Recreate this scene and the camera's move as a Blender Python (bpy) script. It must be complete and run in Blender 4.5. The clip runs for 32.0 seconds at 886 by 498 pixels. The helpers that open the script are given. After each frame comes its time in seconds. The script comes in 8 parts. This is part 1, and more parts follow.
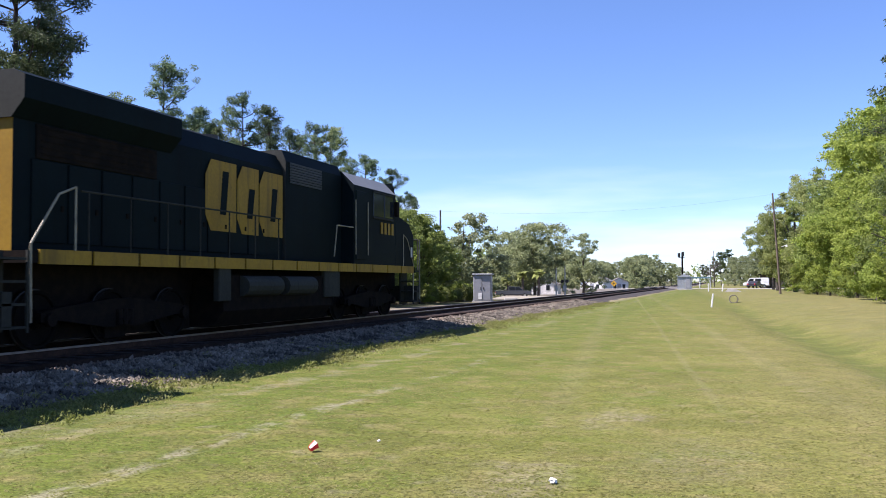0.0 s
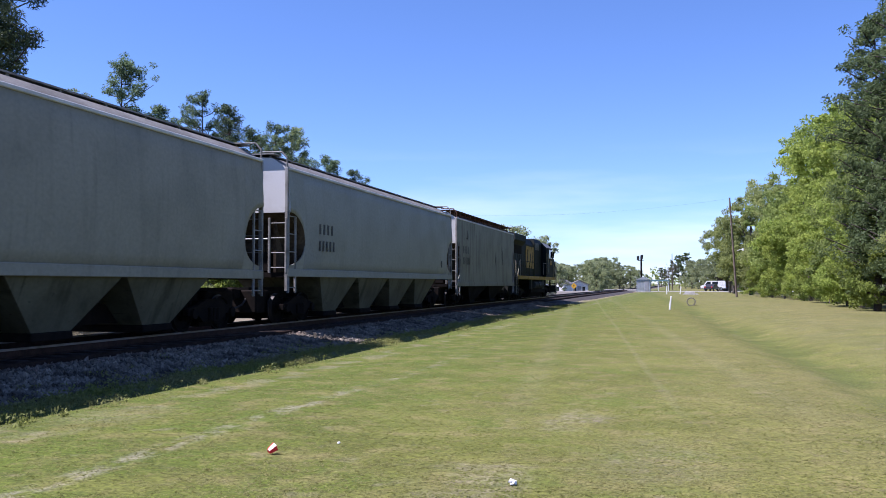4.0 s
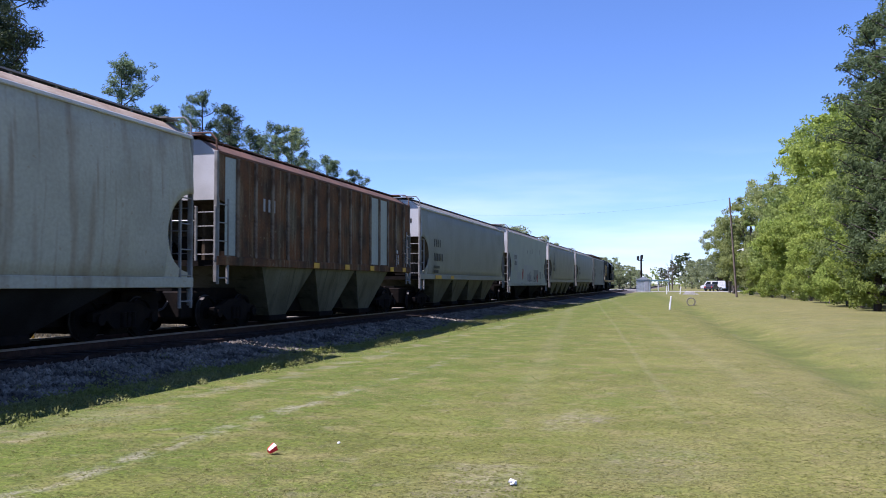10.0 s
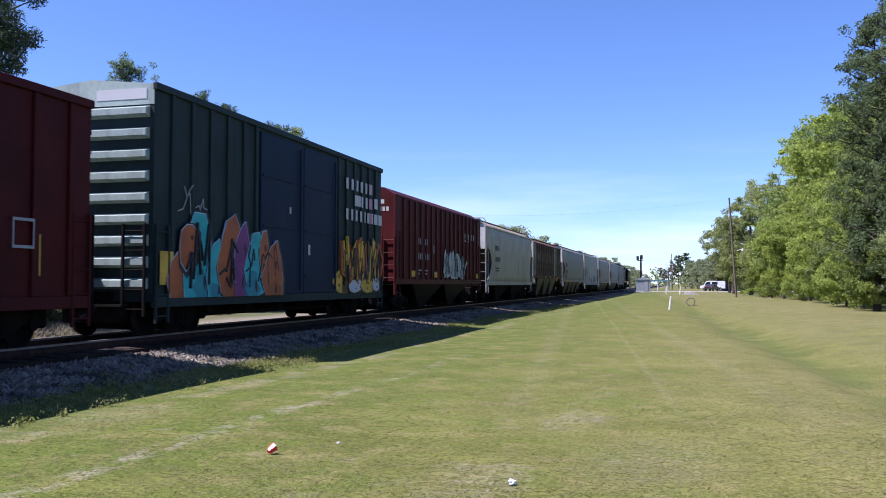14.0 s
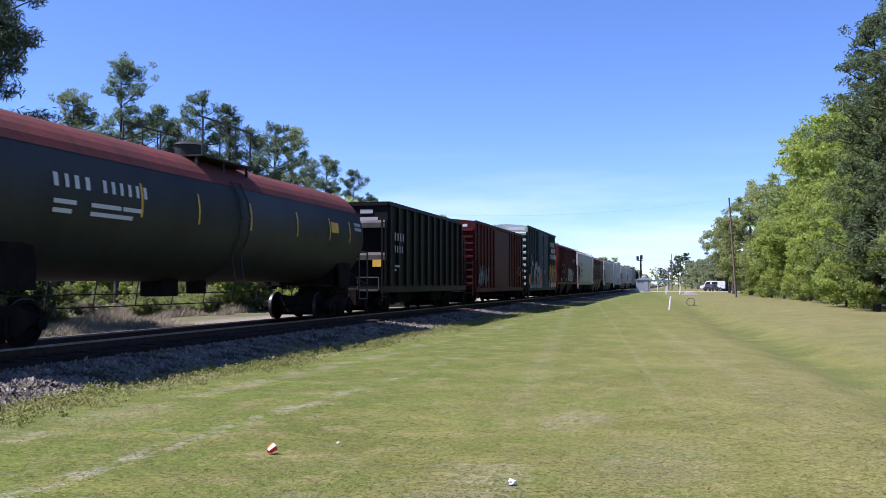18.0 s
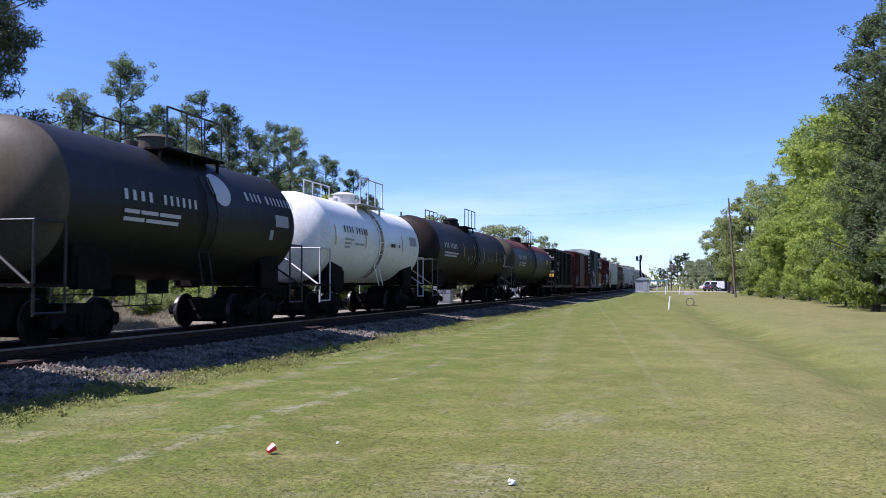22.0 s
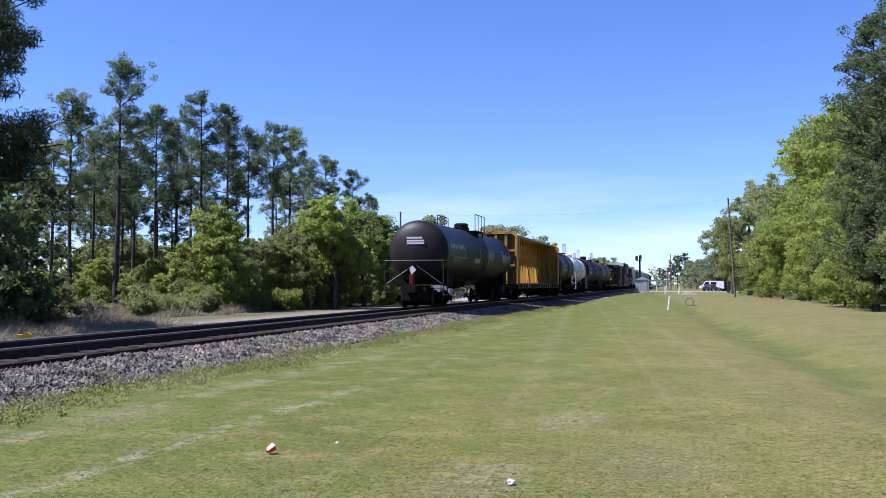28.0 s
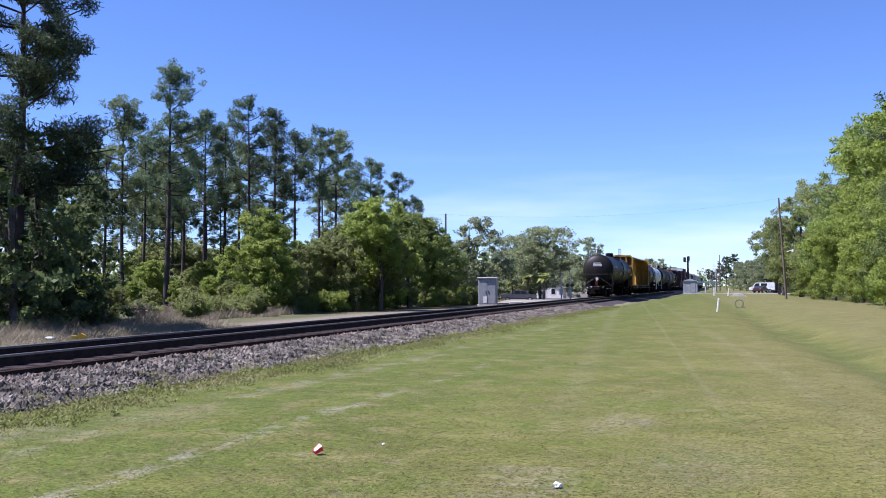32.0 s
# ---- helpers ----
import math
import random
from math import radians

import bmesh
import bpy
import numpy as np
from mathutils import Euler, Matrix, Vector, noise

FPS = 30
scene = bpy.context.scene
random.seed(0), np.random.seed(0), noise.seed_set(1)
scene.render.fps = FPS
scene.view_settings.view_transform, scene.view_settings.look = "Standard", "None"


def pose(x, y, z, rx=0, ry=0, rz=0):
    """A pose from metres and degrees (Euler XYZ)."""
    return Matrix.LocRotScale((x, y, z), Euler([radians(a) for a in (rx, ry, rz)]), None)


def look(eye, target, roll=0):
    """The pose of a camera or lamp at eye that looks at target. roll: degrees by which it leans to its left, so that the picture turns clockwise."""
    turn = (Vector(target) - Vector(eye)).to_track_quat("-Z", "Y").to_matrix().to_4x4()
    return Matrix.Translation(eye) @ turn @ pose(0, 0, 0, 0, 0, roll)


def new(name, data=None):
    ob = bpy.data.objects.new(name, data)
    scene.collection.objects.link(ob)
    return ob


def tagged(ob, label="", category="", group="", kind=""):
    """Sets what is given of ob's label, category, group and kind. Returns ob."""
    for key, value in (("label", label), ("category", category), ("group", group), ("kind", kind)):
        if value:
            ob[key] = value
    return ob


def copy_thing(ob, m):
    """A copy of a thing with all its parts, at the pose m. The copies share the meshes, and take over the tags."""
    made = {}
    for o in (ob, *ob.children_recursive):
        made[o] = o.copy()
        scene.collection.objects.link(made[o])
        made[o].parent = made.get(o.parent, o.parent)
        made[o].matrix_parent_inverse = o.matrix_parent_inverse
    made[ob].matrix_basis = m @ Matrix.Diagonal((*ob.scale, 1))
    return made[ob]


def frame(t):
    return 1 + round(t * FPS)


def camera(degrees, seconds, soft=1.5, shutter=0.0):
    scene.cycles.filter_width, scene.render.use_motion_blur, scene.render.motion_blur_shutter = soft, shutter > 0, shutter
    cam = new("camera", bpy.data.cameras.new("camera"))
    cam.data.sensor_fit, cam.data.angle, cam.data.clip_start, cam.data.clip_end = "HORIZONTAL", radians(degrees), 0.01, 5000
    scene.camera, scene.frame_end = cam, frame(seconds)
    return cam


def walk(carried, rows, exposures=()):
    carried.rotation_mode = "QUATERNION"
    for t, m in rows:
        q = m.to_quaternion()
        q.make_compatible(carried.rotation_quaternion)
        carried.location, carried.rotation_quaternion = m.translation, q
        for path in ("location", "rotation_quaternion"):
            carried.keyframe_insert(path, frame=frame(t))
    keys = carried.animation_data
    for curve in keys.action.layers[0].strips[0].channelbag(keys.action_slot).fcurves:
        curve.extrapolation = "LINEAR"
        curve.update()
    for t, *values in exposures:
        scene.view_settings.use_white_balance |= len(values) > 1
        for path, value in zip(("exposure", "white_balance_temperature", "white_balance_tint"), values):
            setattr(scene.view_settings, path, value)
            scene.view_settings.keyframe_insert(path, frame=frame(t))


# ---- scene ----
SKY_STRENGTH = 0.082
SUN_STRENGTH = 5.0
import itertools

EYE = 1.6
RAIL_TOP = 0.48
TRACK_X = -11.95

cam = camera(53.1, 32.0, soft=0.9, shutter=0.12)


def aim(yaw, pitch, roll=0.0):
    return pose(0, 0, EYE, 90 + pitch, 0, yaw) @ pose(0, 0, 0, 0, 0, roll)


walk(cam, [(t, aim(*v)) for t, v in (
    (0.0, (17.476, 2.143, -0.25)), (0.5, (15.075, 2.448, 0.02)), (1.0, (14.439, 2.498, 0.12)), (1.5, (14.732, 2.447, -0.06)),
    (2.0, (14.928, 2.251, 0)), (2.5, (14.959, 2.245, 0)), (3.0, (14.98, 2.25, 0)), (3.5, (14.98, 2.25, 0)),
    (9.0, (14.98, 2.25, 0)), (12.0, (14.962, 2.252, 0.01)), (16.5, (14.955, 2.25, 0.03)), (19.0, (14.948, 2.25, 0.04)),
    (22.0, (14.918, 2.25, 0.05)), (25.5, (14.895, 2.248, 0.05)), (27.5, (14.892, 2.248, 0.05)), (28.0, (14.889, 2.247, 0.05)),
    (28.5, (15.072, 2.27, 0)), (29.0, (17.176, 2.168, 0.02)), (29.5, (17.632, 2.106, 0.02)), (30.0, (17.45, 2.012, 0.06)),
    (30.5, (17.6, 2.222, 0.03)), (31.0, (17.6, 2.304, 0.03)), (31.5, (17.639, 2.277, -0.02)), (32.0, (17.815, 2.365, -0.02)))],
    exposures=[(0.0, 1.3, 6150, 26), (0.5, 1.2, 5950, 27), (1.0, 1.02, 5600, 29), (2.0, 1.08, 5650, 29), (6.0, 1.12, 5680, 29), (19.0, 1.12, 5650, 30), (23.0, 1.02, 5600, 30), (32.0, 1.02, 5550, 30)])

# ---- light ----
SUN = Vector((-0.51, -0.22, 0.82)).normalized()
world = bpy.data.worlds.new("sky")
scene.world = world
world.use_nodes = True
wn, wl = world.node_tree.nodes, world.node_tree.links
sky = wn.new("ShaderNodeTexSky")
sky.sky_type = "NISHITA"
sky.sun_disc = False
sky.sun_elevation = math.asin(SUN.z)
sky.sun_rotation = math.atan2(SUN.x, SUN.y)
sky.altitude = 1500.0
sky.air_density, sky.dust_density, sky.ozone_density = 1.0, 0.0, 8.0
# thin cirrus wisps low over the horizon
wtc = wn.new("ShaderNodeTexCoord")
wmap = wn.new("ShaderNodeMapping")
wmap.inputs["Scale"].default_value = (2.2, 2.2, 16.0)
wno = wn.new("ShaderNodeTexNoise")
wno.inputs["Scale"].default_value = 1.6
wno.inputs["Detail"].default_value = 6
wramp = wn.new("ShaderNodeMapRange")
wramp.inputs["From Min"].default_value, wramp.inputs["From Max"].default_value = 0.48, 0.75
wramp.inputs["To Max"].default_value = 0.5
wsep = wn.new("ShaderNodeSeparateXYZ")
wband = wn.new("ShaderNodeMapRange")
wband.inputs["From Min"].default_value, wband.inputs["From Max"].default_value = 0.16, 0.03
wmul = wn.new("ShaderNodeMath")
wmul.operation = "MULTIPLY"
wmix = wn.new("ShaderNodeMixRGB")
wmix.inputs["Color2"].default_value = (7.5, 8.0, 8.6, 1)
wl.new(wtc.outputs["Generated"], wmap.inputs["Vector"])
wl.new(wmap.outputs["Vector"], wno.inputs["Vector"])
wl.new(wno.outputs["Fac"], wramp.inputs["Value"])
wl.new(wtc.outputs["Generated"], wsep.inputs["Vector"])
wl.new(wsep.outputs["Z"], wband.inputs["Value"])
wl.new(wramp.outputs["Result"], wmul.inputs[0])
wl.new(wband.outputs["Result"], wmul.inputs[1])
wl.new(wmul.outputs["Value"], wmix.inputs["Fac"])
wl.new(sky.outputs["Color"], wmix.inputs["Color1"])
wl.new(wmix.outputs["Color"], wn["Background"].inputs["Color"])
wn["Background"].inputs["Strength"].default_value = SKY_STRENGTH

sun = new("sun", bpy.data.lights.new("sun", "SUN"))
sun.data.energy = SUN_STRENGTH
sun.data.angle = radians(0.5)
sun.data.color = (1.0, 0.95, 0.86)
sun.matrix_world = look(SUN * 100, (0, 0, 0))

# ---- materials ----
def rgb(c):
    return (*c, 1.0)


def material(name, colour, other=None, scale=3.0, rough=0.7, metal=0.0, grain=0.0, grain_scale=40.0, bump=0.0, low=0.4, high=0.65,
             streak=None, streak_amount=0.5, streak_scale=(1.0, 1.0, 0.12), spread=0.0, spec=0.35):
    """Base colour with blotches of another one, fine grain, optional downward streaks, a bump, and a spread between pieces."""
    m = bpy.data.materials.new(name)
    m.use_nodes = True
    n, l = m.node_tree.nodes, m.node_tree.links
    b = n["Principled BSDF"]
    b.inputs["Roughness"].default_value, b.inputs["Metallic"].default_value = rough, metal
    tc = n.new("ShaderNodeTexCoord")
    base = n.new("ShaderNodeRGB")
    base.outputs[0].default_value = rgb(colour)
    out = base.outputs[0]

    def mix(fac, c2, mode="MIX"):
        nonlocal out
        x = n.new("ShaderNodeMixRGB")
        x.blend_type = mode
        l.new(out, x.inputs["Color1"])
        if isinstance(c2, tuple):
            x.inputs["Color2"].default_value = rgb(c2)
        else:
            l.new(c2, x.inputs["Color2"])
        if isinstance(fac, float):
            x.inputs["Fac"].default_value = fac
        else:
            l.new(fac, x.inputs["Fac"])
        out = x.outputs["Color"]

    def noise_tex(s, detail=4.0, stretch=None):
        t = n.new("ShaderNodeTexNoise")
        t.inputs["Scale"].default_value, t.inputs["Detail"].default_value = s, detail
        if stretch:
            mp = n.new("ShaderNodeMapping")
            mp.inputs["Scale"].default_value = stretch
            l.new(tc.outputs["Object"], mp.inputs["Vector"])
            l.new(mp.outputs["Vector"], t.inputs["Vector"])
        else:
            l.new(tc.outputs["Object"], t.inputs["Vector"])
        return t.outputs["Fac"]

    def ramp(v, a, c, top=1.0):
        r = n.new("ShaderNodeMapRange")
        r.inputs["From Min"].default_value, r.inputs["From Max"].default_value = a, c
        r.inputs["To Max"].default_value = top
        l.new(v, r.inputs["Value"])
        return r.outputs["Result"]

    if other:
        mix(ramp(noise_tex(scale), low, high), other)
    if streak:
        mix(ramp(noise_tex(2.6, 5.0, streak_scale), 0.52, 0.72, streak_amount), streak)
        # narrow runs and small chips on top of the broad stains
        mix(ramp(noise_tex(2.6, 3.0, (0.6, 3.2, 0.16)), 0.6, 0.7, streak_amount * 0.9), streak)
        mix(ramp(noise_tex(7.0, 4.0), 0.66, 0.72, streak_amount * 0.8), streak)
    if grain:
        g = noise_tex(grain_scale, 3.0)
        v = n.new("ShaderNodeMapRange")
        v.inputs["From Min"].default_value, v.inputs["From Max"].default_value = 0.3, 0.7
        v.inputs["To Min"].default_value, v.inputs["To Max"].default_value = 1 - grain, 1 + grain
        l.new(g, v.inputs["Value"])
        cc = n.new("ShaderNodeCombineColor")
        for k in range(3):
            l.new(v.outputs["Result"], cc.inputs[k])
        mix(1.0, cc.outputs["Color"], "MULTIPLY")
    if spread:
        oi = n.new("ShaderNodeObjectInfo")
        gi = n.new("ShaderNodeNewGeometry")
        ad = n.new("ShaderNodeMath")
        ad.operation = "ADD"
        l.new(oi.outputs["Random"], ad.inputs[0])
        l.new(gi.outputs["Random Per Island"], ad.inputs[1])
        v = n.new("ShaderNodeMapRange")
        v.inputs["From Max"].default_value = 2.0
        v.inputs["To Min"].default_value, v.inputs["To Max"].default_value = 1 - spread, 1 + spread
        l.new(ad.outputs["Value"], v.inputs["Value"])
        cc = n.new("ShaderNodeCombineColor")
        for k in range(3):
            l.new(v.outputs["Result"], cc.inputs[k])
        mix(1.0, cc.outputs["Color"], "MULTIPLY")
    l.new(out, b.inputs["Base Color"])
    b.inputs["Specular IOR Level"].default_value = spec
    if bump:
        bp = n.new("ShaderNodeBump")
        bp.inputs["Strength"].default_value, bp.inputs["Distance"].default_value = bump, 0.03
        l.new(noise_tex(grain_scale, 5.0), bp.inputs["Height"])
        l.new(bp.outputs["Normal"], b.inputs["Normal"])
    return m


def leaf_material(name, colour, other, light=0.35, spread=0.4):
    """Foliage: two greens, a spread from leaf to leaf, and light let through."""
    m = material(name, colour, other, scale=0.5, rough=0.6, spread=spread, spec=0.2)
    n, l = m.node_tree.nodes, m.node_tree.links
    b = n["Principled BSDF"]
    tr = n.new("ShaderNodeBsdfTranslucent")
    mx = n.new("ShaderNodeMixShader")
    mx.inputs["Fac"].default_value = light
    src = b.inputs["Base Color"].links[0].from_socket
    l.new(src, tr.inputs["Color"])
    l.new(b.outputs["BSDF"], mx.inputs[1])
    l.new(tr.outputs["BSDF"], mx.inputs[2])
    l.new(mx.outputs["Shader"], n["Material Output"].inputs["Surface"])
    return m


M = {}
M["rail"] = material("rail_steel", (0.05, 0.028, 0.02), (0.03, 0.018, 0.014), 6, 0.85, 0.0, 0.2, spec=0.15)
M["rail_head"] = material("worn_rail_head", (0.22, 0.2, 0.19), (0.16, 0.14, 0.13), 4, 0.45, 0.6)
M["tie"] = material("old_timber", (0.02, 0.013, 0.01), (0.034, 0.024, 0.018), 5, 0.9, 0, 0.35, 60, 0.5, spread=0.3)
M["ballast"] = material("crushed_stone", (0.05, 0.042, 0.037), (0.028, 0.024, 0.02), 1.4, 0.95, 0, 0.6, 22, 1.0)
M["stone"] = material("broken_stone", (0.18, 0.157, 0.122), (0.046, 0.04, 0.032), 1.9, 0.9, 0, 0.2, 30, 0, spread=0.85, spec=0.15)
M["stone_brown"] = material("dusty_stone", (0.19, 0.145, 0.11), (0.1, 0.075, 0.055), 0.9, 0.95, 0, 0.2, 30, 0, spread=0.4)
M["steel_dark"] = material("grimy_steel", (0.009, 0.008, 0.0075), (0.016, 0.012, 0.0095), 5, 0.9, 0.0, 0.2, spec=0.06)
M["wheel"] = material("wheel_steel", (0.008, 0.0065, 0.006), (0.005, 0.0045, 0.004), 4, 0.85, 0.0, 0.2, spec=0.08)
M["tread"] = material("worn_tread", (0.06, 0.055, 0.05), (0.04, 0.036, 0.033), rough=0.45, metal=0.5)
M["bark_pine"] = material("pine_bark", (0.06, 0.045, 0.04), (0.03, 0.024, 0.022), 2.0, 0.95, 0, 0.3, 18, 0.6)
M["bark"] = material("grey_bark", (0.11, 0.09, 0.075), (0.06, 0.05, 0.04), 2.5, 0.95, 0, 0.3, 20, 0.6)
M["needles"] = leaf_material("pine_needles", (0.12, 0.168, 0.085), (0.08, 0.122, 0.066), 0.48, 0.6)
M["needles_mid"] = leaf_material("dense_pine_needles", (0.1, 0.135, 0.05), (0.07, 0.1, 0.042), 0.45, 0.5)
# Darker copy of the pine needles, with shade put into the greens.
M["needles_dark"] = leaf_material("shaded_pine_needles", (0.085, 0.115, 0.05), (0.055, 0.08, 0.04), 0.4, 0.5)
M["needles_light"] = leaf_material("young_pine_needles", (0.18, 0.222, 0.09), (0.13, 0.17, 0.074), 0.52, 0.6)
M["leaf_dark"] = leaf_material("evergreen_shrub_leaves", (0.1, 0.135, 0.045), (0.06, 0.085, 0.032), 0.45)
M["leaf_bright"] = leaf_material("spring_leaves", (0.3, 0.36, 0.075), (0.21, 0.275, 0.06), 0.62)
M["leaf"] = leaf_material("oak_leaves", (0.235, 0.29, 0.08), (0.17, 0.22, 0.065), 0.64)
# Far-tree leaves, paled and greyed in the base colour to give distance haze.
M["leaf_hazed"] = leaf_material("hazed_grey_green_leaves", (0.3, 0.335, 0.17), (0.22, 0.255, 0.135), 0.62)
M["leaf_olive"] = leaf_material("olive_leaves", (0.29, 0.325, 0.11), (0.21, 0.245, 0.09), 0.64)
M["twig"] = material("bare_twigs", (0.17, 0.15, 0.115), (0.11, 0.095, 0.075), 2, 0.9)
M["dry_grass"] = leaf_material("dry_grass", (0.3, 0.26, 0.17), (0.19, 0.165, 0.105), 0.35)
M["weed"] = leaf_material("weeds", (0.25, 0.28, 0.07), (0.29, 0.275, 0.11), 0.45)
M["white"] = material("white_paint", (0.75, 0.75, 0.74), (0.6, 0.6, 0.58), 3, 0.5, 0, 0.06)
M["black"] = material("black_paint", (0.02, 0.02, 0.021), (0.035, 0.033, 0.03), 3, 0.45, 0, 0.1)
M["concrete"] = material("pale_concrete", (0.5, 0.48, 0.45), (0.4, 0.38, 0.35), 2, 0.9, 0, 0.15)
M["galvanised"] = material("galvanised_sheet", (0.42, 0.44, 0.45), (0.35, 0.37, 0.38), 2, 0.45, 0.4, 0.08)
M["grey_box"] = material("grey_painted_steel", (0.3, 0.31, 0.33), (0.26, 0.27, 0.29), 2, 0.5, 0, 0.08)
M["walk"] = material("weathered_steel_grating", (0.2, 0.19, 0.17), (0.13, 0.12, 0.11), 3, 0.7, 0, 0.2)
M["glass"] = material("dark_glass", (0.02, 0.025, 0.03), None, rough=0.08)
M["yellow"] = material("yellow_paint", (0.62, 0.36, 0.03), (0.5, 0.27, 0.03), 3, 0.55, 0, 0.12)
M["red"] = material("red_plastic", (0.75, 0.03, 0.045), None, rough=0.4)
M["pole_wood"] = material("weathered_pole", (0.14, 0.11, 0.085), (0.09, 0.07, 0.055), 3, 0.9, 0, 0.25)
M["rubber"] = material("tyre_rubber", (0.02, 0.02, 0.02), None, rough=0.85)
M["chrome"] = material("chrome", (0.6, 0.6, 0.6), None, rough=0.2, metal=1.0)


# ---- mesh helpers ----
def part(name, bm, mat, parent=None, label="", smooth=False):
    me = bpy.data.meshes.new(name)
    bm.normal_update()
    bm.to_mesh(me)
    bm.free()
    for k in mat if isinstance(mat, (list, tuple)) else [mat]:
        me.materials.append(k)
    if smooth:
        for p in me.polygons:
            p.use_smooth = True
    ob = new(name, me)
    ob.parent = parent
    if label:
        ob["label"] = label
    return ob


def shared(name, me, parent, m):
    ob = new(name, me)
    ob.parent = parent
    ob.matrix_basis = m
    return ob


def raw(name, verts, faces, mat, parent=None, label="", smooth=False, index=None):
    me = bpy.data.meshes.new(name)
    me.from_pydata(verts, [], faces)
    for k in mat if isinstance(mat, (list, tuple)) else [mat]:
        me.materials.append(k)
    if index is not None:
        me.polygons.foreach_set("material_index", index)
    if smooth:
        me.polygons.foreach_set("use_smooth", [True] * len(me.polygons))
    me.update()
    ob = new(name, me)
    ob.parent = parent
    if label:
        ob["label"] = label
    return ob


def box(bm, x0, x1, y0, y1, z0, z1, m=0):
    v = [bm.verts.new((x, y, z)) for x in (x0, x1) for y in (y0, y1) for z in (z0, z1)]
    for f in ((0, 1, 3, 2), (4, 6, 7, 5), (0, 4, 5, 1), (2, 3, 7, 6), (0, 2, 6, 4), (1, 5, 7, 3)):
        bm.faces.new([v[i] for i in f]).material_index = m
    return bm


def rbox(bm, x0, x1, y0, y1, z0, z1, r=0.02):
    """A box with its edges chamfered."""
    b = bmesh.new()
    box(b, x0, x1, y0, y1, z0, z1)
    bmesh.ops.bevel(b, geom=b.edges[:], offset=r, segments=1, affect="EDGES")
    return merge(bm, b)


def merge(bm, other):
    new_v = {v: bm.verts.new(v.co) for v in other.verts}
    for f in other.faces:
        g = bm.faces.new([new_v[v] for v in f.verts])
        g.material_index, g.smooth = f.material_index, f.smooth
    other.free()
    return bm


def tube(bm, a, b, r, seg=8, r2=None, caps=True, m=0):
    a, b = Vector(a), Vector(b)
    d = (b - a).normalized()
    u = d.cross(Vector((0, 0, 1)) if abs(d.z) < 0.9 else Vector((1, 0, 0))).normalized()
    w = d.cross(u)
    r2 = r if r2 is None else r2
    rings = [[bm.verts.new(p + (u * math.cos(k * math.tau / seg) + w * math.sin(k * math.tau / seg)) * q) for k in range(seg)]
             for p, q in ((a, r), (b, r2))]
    for k in range(seg):
        bm.faces.new((rings[0][k], rings[0][(k + 1) % seg], rings[1][(k + 1) % seg], rings[1][k])).material_index = m
    if caps:
        bm.faces.new(rings[0][::-1]).material_index = m
        bm.faces.new(rings[1]).material_index = m
    return bm


def pipe(bm, pts, r, seg=6, m=0):
    for a, b in zip(pts, pts[1:]):
        tube(bm, a, b, r, seg, m=m)
    return bm


def extrude_xz(bm, prof, y0, y1, m=0):
    """A closed outline in x and z, drawn out along y."""
    a = [bm.verts.new((x, y0, z)) for x, z in prof]
    b = [bm.verts.new((x, y1, z)) for x, z in prof]
    k = len(prof)
    for i in range(k):
        bm.faces.new((a[i], a[(i + 1) % k], b[(i + 1) % k], b[i])).material_index = m
    bm.faces.new(a[::-1]).material_index = m
    bm.faces.new(b).material_index = m
    return bm


def extrude_yz(bm, prof, x0, x1, m=0):
    a = [bm.verts.new((x0, y, z)) for y, z in prof]
    b = [bm.verts.new((x1, y, z)) for y, z in prof]
    k = len(prof)
    for i in range(k):
        bm.faces.new((a[i], b[i], b[(i + 1) % k], a[(i + 1) % k])).material_index = m
    bm.faces.new(a).material_index = m
    bm.faces.new(b[::-1]).material_index = m
    return bm


def thing(name, m, label, category, group=""):
    ob = new(name)
    ob.empty_display_size = 0.3
    ob.matrix_basis = m
    return tagged(ob, label, category, group)


# ---- ground ----
def smooth(v, a, b):
    t = np.clip((v - a) / (b - a), 0, 1)
    return t * t * (3 - 2 * t)


def swale_x(y):
    return 3.35 - 0.062 * (y - 14.0)


def ground_z(x, y):
    x, y = np.asarray(x, float), np.asarray(y, float)
    z = 0.025 * np.sin(x * 0.9 + y * 0.31) * np.sin(y * 0.43) + 0.02 * np.sin(y * 0.17 + 1.0)
    near = smooth(y, 2, 10) * (1 - smooth(y, 45, 70))
    d = x - swale_x(y)
    z = z - 0.24 * np.exp(-(d / 0.85) ** 2) * near
    z = z + 0.28 * smooth(d, 0.3, 5.5) * (1 - smooth(y, 60, 140))
    z = z - 0.95 * smooth(y, 45, 150) * smooth(-x, 14.5, 17.5) * (1 - smooth(y, 260, 420))
    return z


